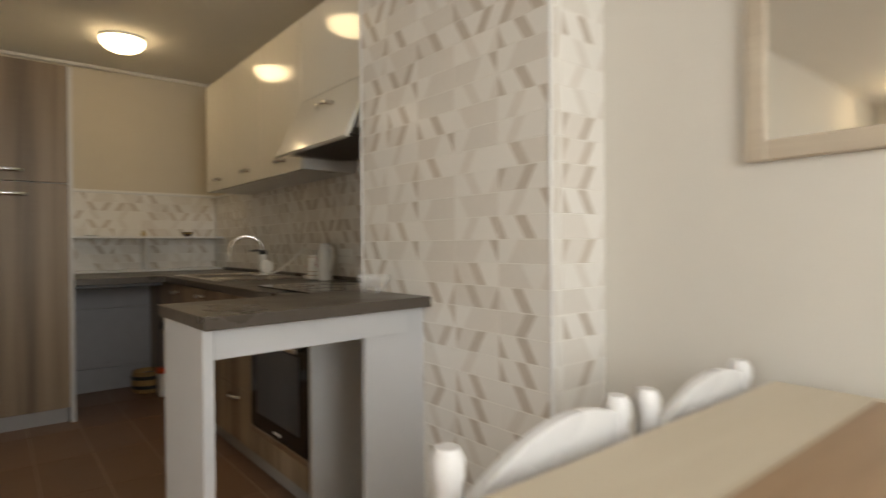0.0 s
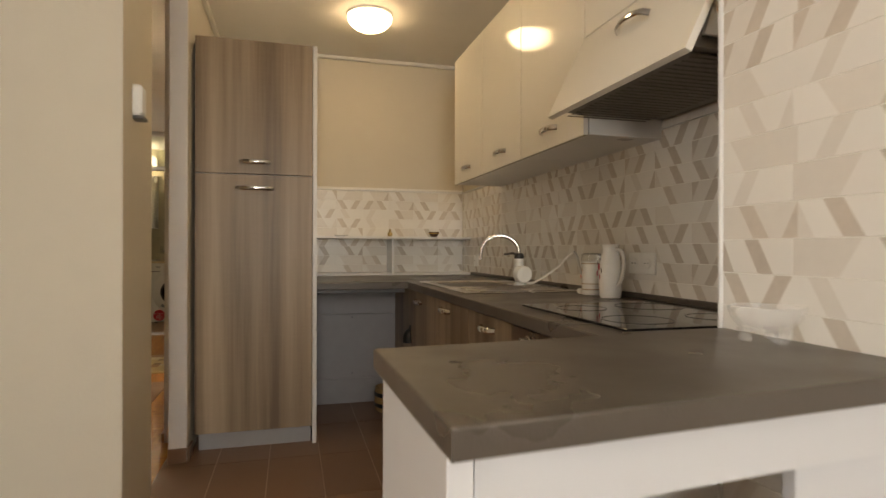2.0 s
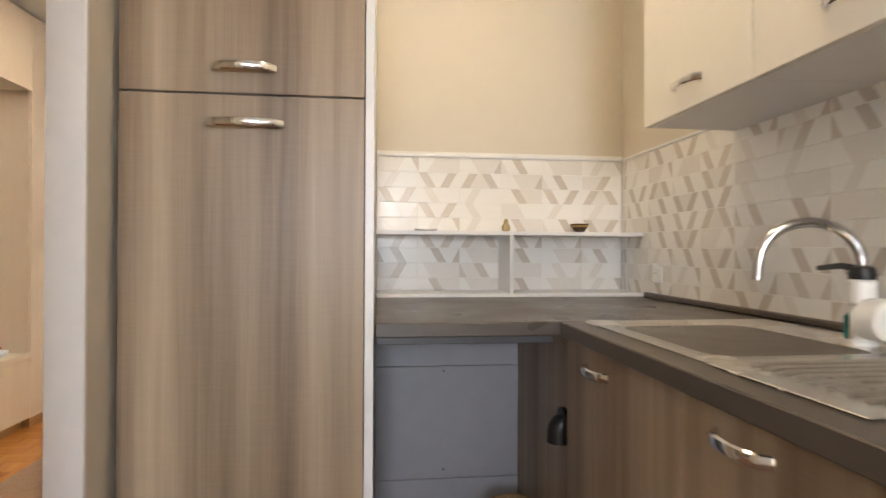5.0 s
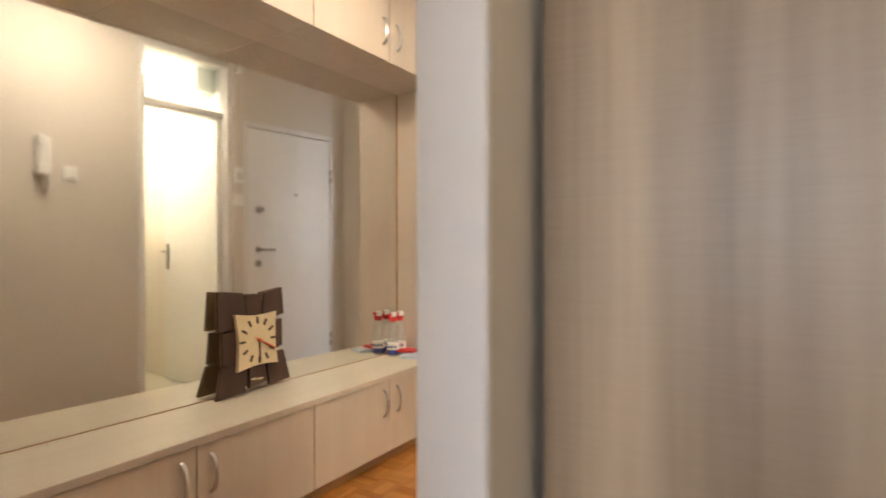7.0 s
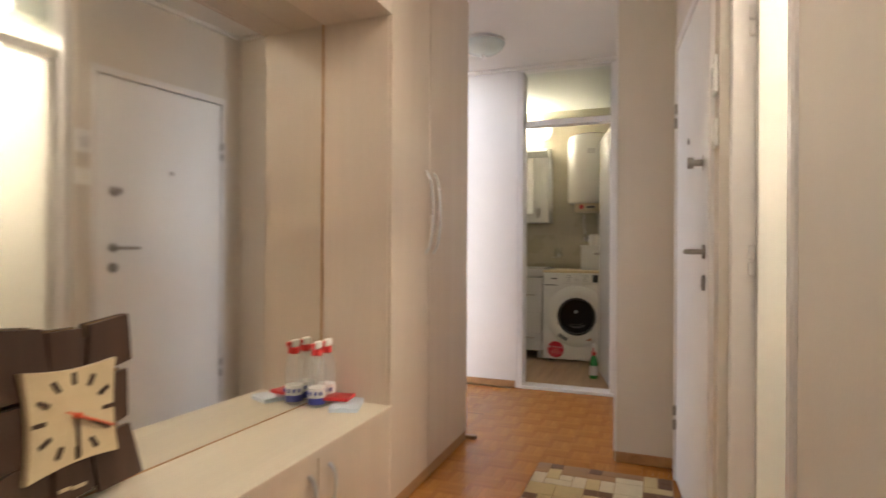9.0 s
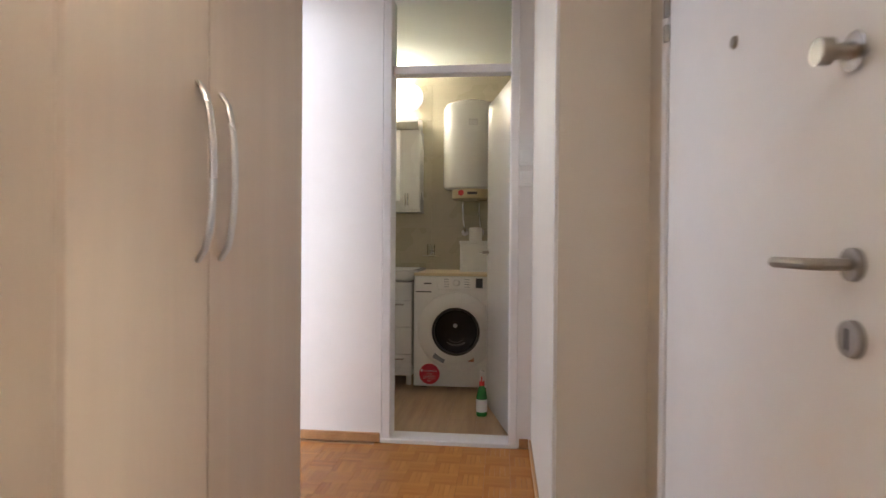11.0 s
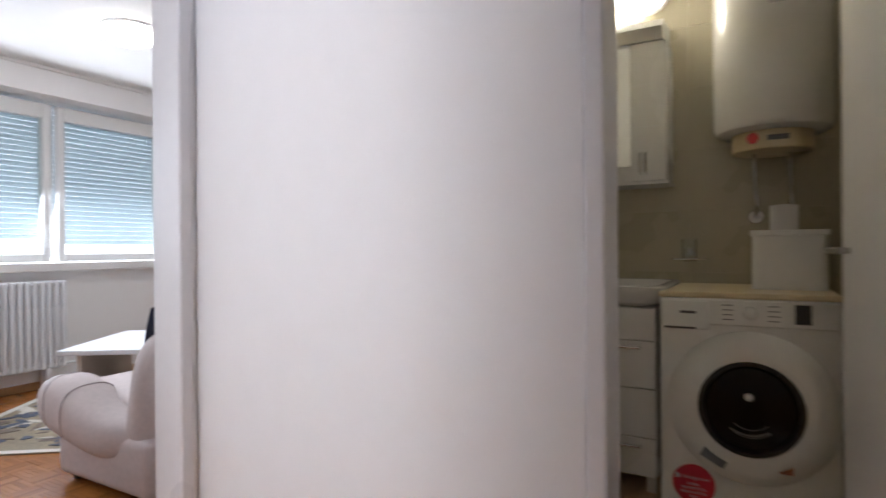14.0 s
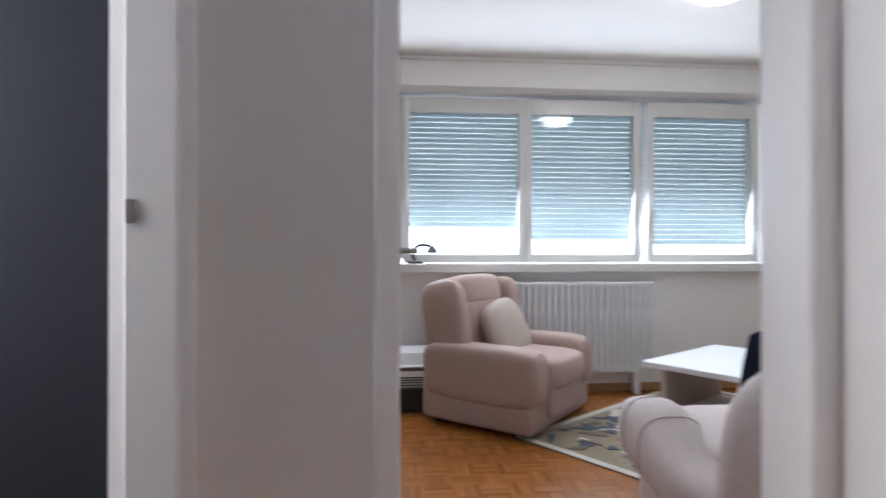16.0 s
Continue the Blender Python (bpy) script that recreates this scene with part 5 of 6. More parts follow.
clock_hand(180, 0.085, 0.0, 0.007, CLOCKDARK, -0.036, "dark minute pointer")
clock_hand(122, 0.072, 0.0, 0.008, CLOCKDARK, -0.039, "dark hour pointer")
clock_hand(118, 0.09, 0.03, 0.004, ORANGE, -0.042, "orange second pointer")
part("pivot", lathe([(0.006, -0.046), (0.006, -0.030)], (0, 0, 0.195), 12, "y"), ORANGE, clock)
part("maker_mark", boxes((-0.03, -0.005, -0.0145, -0.012, 0.04, 0.047), (0.0, 0.03, -0.0145, -0.012, 0.036, 0.043)), CLOCKFACE, clock)
clock.matrix_basis = pose(-1.812, 4.635, 0.449, -4, 0, 92) @ Matrix.Diagonal((1.08, 1.08, 1.08, 1))

# things on the cabinet end
def bottle(name, at, label):
    x, y, z = at
    t = thing(name, label, "bottle", at, "bottles on the hall cabinet")
    part("body", lathe([(0.030, 0), (0.034, 0.005), (0.034, 0.09), (0.032, 0.10), (0.034, 0.11), (0.034, 0.155), (0.024, 0.185), (0.013, 0.20), (0.013, 0.208)], (x, y, z), 20), CLEARPLASTIC, t, "clear plastic bottle", True)
    part("label_band", lathe([(0.0345, 0.012), (0.0348, 0.014), (0.0348, 0.034), (0.0345, 0.036)], (x, y, z), 20), BLUE, t, "dark blue printed label")
    part("label_edge", lathe([(0.0345, 0.037), (0.0347, 0.039), (0.0347, 0.072), (0.0345, 0.074)], (x, y, z), 20), WHITEPLASTIC, t, "white printed label")
    for k in range(5):
        a = radians(200 + 32 * k)
        part("label_print", B(x + 0.0352 * math.cos(a) - 0.004, x + 0.0352 * math.cos(a) + 0.004, y + 0.0352 * math.sin(a) - 0.004, y + 0.0352 * math.sin(a) + 0.004, z + 0.048, z + 0.062), BLUE, t)
    part("collar", lathe([(0.017, 0.196), (0.020, 0.199), (0.019, 0.221)], (x, y, z), 16), RED, t, "red collar", True)
    part("spray_head", boxes((x - 0.010, x + 0.010, y - 0.020, y + 0.026, z + 0.222, z + 0.250), bevel=0.004), WHITEPLASTIC, t, "white spray head")
    part("trigger", boxes((x - 0.007, x + 0.007, y - 0.044, y - 0.021, z + 0.230, z + 0.246), (x - 0.006, x + 0.006, y - 0.034, y - 0.022, z + 0.200, z + 0.230), bevel=0.003), RED, t, "red trigger and nozzle")
    return t


bottle("spray_bottle", (-1.772, 5.585, 0.438), "clear spray bottle with red head and blue label")
bottle("spray_bottle", (-1.772, 5.655, 0.438), "clear spray bottle with red head and blue label")


def soft_pack(name, at, size, material, label, turn=0, seed=1):
    """A soft, crumpled flat pack."""
    bm = bmesh.new()
    bmesh.ops.create_cube(bm, size=1.0)
    bmesh.ops.subdivide_edges(bm, edges=bm.edges, cuts=5, use_grid_fill=True)
    for v in bm.verts:
        v.co = Vector((v.co.x * size[0], v.co.y * size[1], (v.co.z + 0.5) * size[2] * (0.55 + 0.45 * math.cos(v.co.x * 2.6) * math.cos(v.co.y * 2.6))))
        if v.co.z > 0.001:
            v.co += noise.noise_vector(v.co * 30 + Vector((seed, 0, 0))) * 0.005
    ob = single(name, bm, material, label, "packet", True)
    ob.matrix_basis = pose(*at, 0, 0, turn)
    return ob


soft_pack("tissue_pack", (-1.655, 5.61, 0.439), (0.11, 0.15, 0.026), mat("pale_blue_wrap", (0.60, 0.68, 0.78), 0.35, var=0.12, scale=20), "pale blue and white soft packet on the cabinet", 20, 3)
soft_pack("cloth", (-1.70, 5.63, 0.464), (0.10, 0.09, 0.016), RED, "crumpled red cloth on the packet", 10, 5)
stopper = single("door_stop", boxes((-1.535, -1.465, 6.665, 6.695, 0.0, 0.022), bevel=0.004), SKIRT, "brown wooden wedge on the floor at the wardrobe foot", "door stop")

# intercom and switches
ic = thing("intercom", "white wall intercom handset with coiled cord", "intercom", (-0.30, 4.42, 1.56))
part("base", B(-0.322, -0.301, 4.385, 4.465, 1.47, 1.68, bevel=0.006), WHITEPLASTIC, ic)
part("handset", boxes((-0.352, -0.322, 4.390, 4.432, 1.625, 1.685), (-0.340, -0.326, 4.395, 4.427, 1.52, 1.63), (-0.352, -0.322, 4.390, 4.432, 1.465, 1.525), bevel=0.007), WHITEPLASTIC, ic)
coil = [(-0.325 + 0.009 * math.cos(a * 2.2), 4.44 + 0.014 * math.sin(a * 0.13) + 0.009 * math.sin(a * 2.2), 1.465 - 0.075 * math.sin(a * 0.075)) for a in [i * 0.5 for i in range(80)]]
part("cord", tube(coil, 0.0028, 6), WHITEPLASTIC, ic, "", True)
plate("light_switch", (-0.30, 4.565, 1.49), (-1, 0, 0), 0.08, 0.08, "white light switch on the hall wall", "light switch")
keypad = plate("alarm_keypad", (-0.372, 5.646, 1.59), (-1, 0, 0), 0.075, 0.115, "white alarm keypad beside the entrance door", "keypad")
for iz in range(4):
    for ix in range(3):
        part("button", B(-0.3905, -0.3865, 5.622 + ix * 0.018, 5.634 + ix * 0.018, 1.558 + iz * 0.014, 1.567 + iz * 0.014, bevel=0.001), GREYBOARD, keypad)
plate("light_switch", (-0.372, 5.646, 1.41), (-1, 0, 0), 0.08, 0.085, "white light switch beside the entrance door", "light switch")
plate("light_switch", (-0.764, 7.915, 1.525), (0, -1, 0), 0.08, 0.08, "white light switch beside the bathroom door", "light switch")
plate("light_switch", (-0.762, 7.915, 1.415), (0, -1, 0), 0.08, 0.08, "white light switch beside the bathroom door", "light switch")
sensor = thing("alarm_siren", "white alarm siren box under the hall ceiling", "sensor", (-0.38, 5.64, 2.39))
part("housing", B(-0.42, -0.345, 5.620, 5.668, 2.33, 2.42, bevel=0.006), WHITEPLASTIC, sensor)
for k in range(4):
    part("slot", B(-0.41, -0.355, 5.617, 5.620, 2.345 + k * 0.017, 2.351 + k * 0.017), DARKGREY, sensor)
meter = single("meter_box", B(-0.18, -0.03, 5.43, 5.613, 2.20, 2.40, bevel=0.006), WHITEPLASTIC, "white box on the toilet wall under the ceiling", "box")

# carpets
runner = single("hall_runner", B(-1.16, -0.55, 3.30, 5.28, -0.006, 0.008, bevel=0.003), CARPET, "brown mottled short-pile hall runner", "carpet")
RUGC = [mat("rug_sand", (0.55, 0.43, 0.22), 0.95, var=0.12, scale=30, bump=0.4, bscale=300), mat("rug_cream", (0.62, 0.54, 0.38), 0.95, var=0.12, scale=30, bump=0.4, bscale=300), mat("rug_brown", (0.16, 0.085, 0.045), 0.95, var=0.15, scale=30, bump=0.4, bscale=300), mat("rug_tan", (0.33, 0.19, 0.09), 0.95, var=0.15, scale=30, bump=0.4, bscale=300)]
mat_rug = thing("door_mat", "small rug with brown, sand and cream interlocking blocks", "rug", (-0.77, 6.1, 0))
part("backing", B(-1.075, -0.465, 5.62, 6.47, -0.006, 0.004, bevel=0.002), RUGC[3], mat_rug)
rng = random.Random(5)
gx, gy = 10, 14
cw, ch = 0.60 / gx, 0.84 / gy
used = set()
for j in range(gy):
    for i in range(gx):
        if (i, j) in used:
            continue
        w = 2 if rng.random() < 0.55 and i + 1 < gx and (i + 1, j) not in used else 1
        h = 2 if rng.random() < 0.45 and j + 1 < gy and all((i + k, j + 1) not in used for k in range(w)) else 1
        for k in range(w):
            for q in range(h):
                used.add((i + k, j + q))
        part("block", B(-1.07 + i * cw + 0.002, -1.07 + (i + w) * cw - 0.002, 5.625 + j * ch + 0.002, 5.625 + (j + h) * ch - 0.002, 0.004, 0.009), RUGC[2 if w * h == 1 and rng.random() < 0.8 else rng.choice((0, 0, 1, 3))], mat_rug)

# ---- bathroom ----
wmx0, wmx1, wmy = -1.533, -0.935, 9.035
wash = thing("washing_machine", "white front-loading washing machine with dark round door", "washing machine", (-1.235, 9.35, 0))
part("cabinet", B(wmx0, wmx1, wmy, 9.62, 0.02, 0.835, bevel=0.008, seg=2), ENAMEL, wash)
part("top_lid", B(wmx0 - 0.002, wmx1 + 0.002, wmy - 0.004, 9.63, 0.836, 0.858, bevel=0.006, seg=2), CREAMPLASTIC, wash, "slightly yellowed lid")
part("foot", boxes((wmx0 + 0.05, wmx0 + 0.09, wmy + 0.05, wmy + 0.09, 0, 0.02)), BLACK, wash)
part("foot", boxes((wmx1 - 0.09, wmx1 - 0.05, wmy + 0.05, wmy + 0.09, 0, 0.02)), BLACK, wash)
part("control_panel", B(wmx0 + 0.006, wmx1 - 0.006, wmy - 0.010, wmy - 0.001, 0.735, 0.832, bevel=0.004), ENAMEL, wash)
part("drawer_front", B(wmx0 + 0.012, -1.355, wmy - 0.016, wmy - 0.010, 0.715, 0.826, bevel=0.003), ENAMEL, wash, "white detergent drawer front")
part("drawer_grip", B(wmx0 + 0.02, -1.40, wmy - 0.018, wmy - 0.0165, 0.716, 0.724), DARKGREY, wash)
part("maker_mark", B(-1.455, -1.40, wmy - 0.0175, wmy - 0.0165, 0.776, 0.786), DARKGREY, wash)
part("programme_knob", lathe([(0.028, -0.012), (0.029, -0.02), (0.022, -0.024), (0.02, -0.042), (0.015, -0.044)], (-1.215, wmy, 0.790), 28, "y"), ENAMEL, wash, "", True)
part("display", B(-1.075, -1.025, wmy - 0.013, wmy - 0.010, 0.752, 0.822), BLACK, wash, "dark display")
for k in range(4):
    for s in (-1, 1):
        xa = -1.215 + s * 0.075
        part("print_line", B(xa - 0.018, xa + 0.018, wmy - 0.0112, wmy - 0.0100, 0.757 + k * 0.018, 0.760 + k * 0.018), DARKGREY, wash)
dc = (-1.218, wmy, 0.432)
GLEAMGREY = mat("drum_gleam_grey", (0.24, 0.225, 0.215), 0.3, metal=0.3, var=0.1)
door_w = part("door", lathe([(0.285, 0.004), (0.285, -0.006), (0.272, -0.020), (0.235, -0.030), (0.19, -0.034), (0.176, -0.030), (0.176, 0.0)], dc, 56, "y", caps=(False, False)), ENAMEL, wash, "round white door rim", True)
part("inner_ring", lathe([(0.177, -0.028), (0.173, -0.036), (0.160, -0.035), (0.155, -0.006)], dc, 48, "y", caps=(False, False)), mat("drum_seal", (0.022, 0.020, 0.019), 0.4, spec=0.5), door_w, "dark grey ring", True)
part("door_glass", lathe([(0.156, -0.008), (0.150, -0.020), (0.135, -0.018), (0.10, -0.011), (0.05, -0.005), (0.008, -0.003)], dc, 40, "y", caps=(False, True)), mat("dark_drum_glass", (0.010, 0.008, 0.007), 0.06, spec=0.2), door_w, "dark bulging glass", True)
# Thin grey arcs over the glass model the glints of the drum.
part("drum_gleam", tube([(-1.285 + 0.13 * k / 10, wmy - 0.022, 0.335 + 0.02 * ((k / 5 - 1) ** 2)) for k in range(11)], 0.004, 6), GLEAMGREY, door_w)
for q in range(1, 3):
    part("drum_gleam", tube([(-1.218 + (0.05 + 0.028 * q) * math.cos(radians(a)), wmy - 0.019, 0.432 + (0.05 + 0.028 * q) * math.sin(radians(a))) for a in range(215 + 12 * q, 330 - 6 * q, 10)], 0.0020, 5), GLEAMGREY, door_w)
part("drum_hub", lathe([(0.016, -0.016), (0.012, -0.022), (0.004, -0.024)], (-1.222, wmy, 0.475), 16, "y"), SATIN, door_w, "", True)


def text_on(parent, words, at, size, material, rx=90, rz=0, align="CENTER"):
    """Built-in letters as a flat mesh."""
    cu = bpy.data.curves.new("print", "FONT")
    cu.body, cu.size, cu.align_x, cu.extrude, cu.resolution_u = words, size, align, 0.0003, 2
    tmp = new("print", cu)
    dg = bpy.context.evaluated_depsgraph_get()
    me = bpy.data.meshes.new_from_object(tmp.evaluated_get(dg))
    bpy.data.objects.remove(tmp)
    me.transform(pose(*at, rx, 0, rz))
    me.materials.clear()
    me.materials.append(material)
    ob = new("lettering", me)
    ob.parent = parent
    return ob


stick = part("sticker", lathe([(0.076, -0.0025), (0.076, -0.0012)], (-1.412, wmy, 0.112), 36, "y"), mat("red_sticker", (0.60, 0.03, 0.06), 0.35, var=0.04), wash, "round red sticker with white print")
for words, dz, s in (("Allergy care", 0.018, 0.019), ("EXTRA", -0.006, 0.014), ("PROTECTION", -0.022, 0.014), ("FOR SENSITIVE", -0.038, 0.014), ("SKIN", -0.054, 0.014)):
    text_on(stick, words, (-1.405 if dz > 0 else -1.412, wmy - 0.003, 0.112 + dz), s, MELAMINE)
part("sticker_box", B(-1.476, -1.462, wmy - 0.0032, wmy - 0.0026, 0.128, 0.146), MELAMINE, stick)
foil = B(-0.045, 0.045, -0.001, 0.0, -0.028, 0.028)
bmesh.ops.rotate(foil, verts=foil.verts, cent=(0, 0, 0), matrix=Matrix.Rotation(radians(28), 3, "Y"))
part("foil_label", moved(foil, (-1.335, wmy - 0.0305, 0.245)), mat("grey_label", (0.22, 0.24, 0.27), 0.4, var=0.4, scale=60), wash, "dark grey printed label")
part("print_strip", boxes((-1.27, -1.14, wmy - 0.0262, wmy - 0.0255, 0.196, 0.202)), GREYBOARD, wash)
pic = B(-0.022, 0.022, -0.001, 0.0, -0.016, 0.016)
part("picture_label", moved(pic, (-1.105, wmy - 0.0295, 0.232)), mat("warm_label", (0.45, 0.2, 0.12), 0.4, var=0.5, scale=60), wash, "small warm coloured picture label")

# boiler
boil = thing("water_heater", "white cylindrical electric water heater on the wall", "water heater", (-1.12, 9.43, 1.4))
part("tank", lathe([(0.19, 1.50), (0.212, 1.512), (0.222, 1.535), (0.222, 2.13), (0.205, 2.165), (0.15, 2.185), (0.05, 2.195)], (-1.135, 9.40, 0), 44), ENAMEL, boil, "", True)
part("base_box", lathe([(0.145, 1.425), (0.15, 1.43), (0.15, 1.495), (0.148, 1.50)], (-1.135, 9.385, 0), 36), CREAMPLASTIC, boil, "yellowed control housing")
part("dial", lathe([(0.022, -0.156), (0.022, -0.140)], (-1.205, 9.395, 1.468), 20, "y"), RED, boil, "small red dial")
part("type_plate", B(-1.155, -1.08, 9.228, 9.236, 1.455, 1.475), DARKGREY, boil)
part("emblem", boxes((-1.145, -1.075, 9.174, 9.182, 1.975, 2.02), bevel=0.002), SATIN, boil)
for x in (-1.20, -1.07):
    part("pipe", tube(smooth_path([(x, 9.40, 1.43), (x, 9.40, 1.33), (x + 0.008, 9.45, 1.22), (x + 0.004, 9.62, 1.17)]), 0.010, 10), CHROME, boil, "braided metal pipe", True)
    part("escutcheon", lathe([(0.03, -0.02), (0.034, -0.004), (0.034, -0.001)], (x + 0.004, 9.65, 1.17), 20, "y"), SATIN, boil, "", True)

# mirror cabinet, vanity
cabm = thing("mirror_cabinet", "white bathroom mirror cabinet with lamp canopy", "cabinet", (-1.75, 9.55, 1.34))
part("body", B(-2.05, -1.553, 9.45, 9.648, 1.345, 2.0, bevel=0.002), GLOSSWHITE, cabm)
part("canopy", prism([(9.648, 2.115), (9.42, 2.09), (9.40, 2.055), (9.43, 2.003), (9.648, 2.003)], -2.05, -1.565, "x", 0.004), GLOSSWHITE, cabm, "white lamp canopy")
part("shelf_board", B(-2.06, -1.545, 9.435, 9.648, 1.33, 1.344, bevel=0.002), GLOSSWHITE, cabm)
part("mirror_door", B(-2.045, -1.715, 9.436, 9.449, 1.42, 1.995, bevel=0.001), MIRROR, cabm, "silvered mirror door")
dr = part("door", B(-1.712, -1.558, 9.434, 9.449, 1.347, 1.998, bevel=0.002), GLOSSWHITE, cabm)
for gz in (1.60, 1.80):
    part("groove", B(-1.71, -1.56, 9.4325, 9.434, gz, gz + 0.003), MELAMINE, dr)
part("handle", tube([(-1.67, 9.434, 1.38), (-1.67, 9.41, 1.385), (-1.67, 9.41, 1.475), (-1.67, 9.434, 1.48)], 0.006, 8), CHROME, dr, "chrome handle", True)
part("handle", tube([(-1.645, 9.434, 1.38), (-1.645, 9.41, 1.385), (-1.645, 9.41, 1.475), (-1.645, 9.434, 1.48)], 0.006, 8), CHROME, dr, "chrome handle", True)
van = thing("vanity_unit", "white bathroom vanity with drawers on metal feet", "cabinet", (-1.8, 9.35, 0))
part("body", B(-2.06, -1.556, 9.12, 9.645, 0.075, 0.78, bevel=0.002), GLOSSWHITE, van)
for z0, z1, hz in ((0.645, 0.778, None), (0.445, 0.641, 0.615), (0.24, 0.441, None), (0.078, 0.236, 0.205)):
    d = part("drawer_front", B(-2.058, -1.558, 9.10, 9.119, z0, z1, bevel=0.002), GLOSSWHITE, van)
    if hz:
        part("handle", tube([(-1.93, 9.10, hz), (-1.93, 9.078, hz), (-1.62, 9.078, hz), (-1.62, 9.10, hz)], 0.006, 8), CHROME, d, "chrome bar handle", True)
for x in (-2.03, -1.585):
    for y in (9.15, 9.60):
        part("foot", B(x - 0.018, x + 0.018, y - 0.018, y + 0.018, 0, 0.074), SATIN, van)
basin_b = thing("washbasin", "white ceramic washbasin on the vanity", "washbasin", (-1.8, 9.35, 0.78))
wb = bmesh.new()
ob_ = lambda g, z: [(x, y, z) for x, y in rounded(-2.07 + g, -1.515 - g, 9.06 + g, 9.645 - g * 0.6, 0.07)]
loops(wb, [ob_(0.07, 0.782), ob_(0.03, 0.80), ob_(0.004, 0.845), ob_(0.0, 0.868), ob_(0.012, 0.874), ob_(0.04, 0.872), ob_(0.07, 0.82), ob_(0.14, 0.80)])
bmesh.ops.recalc_face_normals(wb, faces=wb.faces)
part("bowl", wb, CERAMIC, basin_b, "", True)

# clock, lamp, soap holder, bucket, toilet roll, spray bottle
wclock = thing("wall_clock", "round white bathroom wall clock with a plain dial", "clock", (-1.664, 9.643, 2.309))
wc = (-1.664, 9.643, 2.309)
part("rim", lathe([(0.108, -0.001), (0.110, -0.02), (0.104, -0.030), (0.095, -0.028), (0.093, -0.018)], wc, 40, "y"), WHITEPLASTIC, wclock, "", True)
part("dial", lathe([(0.093, -0.016), (0.001, -0.0161)], wc, 40, "y"), PAINT_WHITE, wclock, "white dial")
for h in range(12):
    bm = B(-0.002, 0.002, 9.6255, 9.6265, 0.074, 0.086)
    bmesh.ops.rotate(bm, verts=bm.verts, cent=(0, 0, 0), matrix=Matrix.Rotation(radians(30 * h), 3, "Y"))
    part("hour_mark", moved(bm, (wc[0], 0, wc[2])), DARKGREY, wclock)
for ang, ln in ((38, 0.07), (235, 0.05)):
    bm = B(-0.002, 0.002, 9.6225, 9.624, -0.012, ln)
    bmesh.ops.rotate(bm, verts=bm.verts, cent=(0, 0, 0), matrix=Matrix.Rotation(radians(ang), 3, "Y"))
    part("pointer", moved(bm, (wc[0], 0, wc[2])), DARKGREY, wclock)
lampb = thing("wall_lamp", "round glowing bathroom wall lamp", "lamp", (-1.885, 9.60, 2.29))
part("mount", lathe([(0.05, -0.001), (0.05, -0.03)], (-1.895, 9.65, 2.30), 24, "y"), WHITEPLASTIC, lampb)
part("globe", lathe([(0.02, -0.20), (0.07, -0.18), (0.10, -0.12), (0.10, -0.09), (0.07, -0.045), (0.045, -0.031)], (-1.895, 9.65, 2.30), 28, "y"), GLOW_B, lampb, "glowing white glass globe", True)
holder = thing("soap_holder", "chrome ring soap holder with a glass on the wall", "soap holder", (-1.47, 9.62, 1.0))
part("rosette", lathe([(0.026, -0.001), (0.026, -0.012), (0.01, -0.02), (0.01, -0.05)], (-1.475, 9.65, 1.0), 20, "y"), CHROME, holder, "", True)
part("ring", tube([(-1.475 + 0.075 * math.cos(a), 9.57 + 0.035 * math.sin(a), 0.975) for a in [2 * math.pi * i / 24 for i in range(25)]], 0.004, 6), CHROME, holder, "", True)
part("glass", lathe([(0.026, 0.965), (0.03, 0.968), (0.033, 1.07), (0.029, 1.07), (0.026, 0.98)], (-1.475, 9.57, 0), 20), CRYSTAL, holder, "clear tumbler", True)
bucket = thing("storage_box", "cream plastic lidded box on the washing machine", "box", (-1.10, 9.36, 0.858))
part("bin", prism(rounded(-1.212, -0.95, 9.26, 9.50, 0.03), 0.859, 1.075, "z"), WHITEPLASTIC, bucket)
part("rim", prism(rounded(-1.218, -0.944, 9.254, 9.506, 0.032), 1.076, 1.098, "z", 0.003), WHITEPLASTIC, bucket)
roll = thing("toilet_roll", "white paper roll standing on the box", "paper roll", (-1.10, 9.36, 1.098))
part("paper", lathe([(0.018, 0), (0.05, 0), (0.051, 0.004), (0.051, 0.102), (0.018, 0.106)], (-1.095, 9.36, 1.099), 28), PAINT_WHITE, roll, "", True)
spray = thing("cleaner_bottle", "green cleaner bottle with red and white spray head on the floor", "bottle", (-0.99, 8.44, 0))
part("body", lathe([(0.030, 0.0), (0.034, 0.006), (0.034, 0.12), (0.024, 0.165), (0.014, 0.19)], (-1.005, 8.44, 0.0), 20), GREEN, spray, "green liquid bottle", True)
part("label", lathe([(0.0345, 0.03), (0.0347, 0.032), (0.0347, 0.105), (0.0345, 0.107)], (-1.005, 8.44, 0.0), 20), MELAMINE, spray, "white label")
part("collar", lathe([(0.017, 0.19), (0.017, 0.215), (0.014, 0.22)], (-1.005, 8.44, 0.0), 16), RED, spray, "red collar")
part("spray_head", boxes((-1.018, -0.992, 8.405, 8.46, 0.22, 0.285), (-1.012, -0.998, 8.385, 8.406, 0.255, 0.275), bevel=0.007), WHITEPLASTIC, spray, "white spray head")
part("trigger", tube([(-1.005, 8.40, 0.255), (-1.005, 8.392, 0.225), (-1.005, 8.398, 0.205)], 0.005, 6), RED, spray)


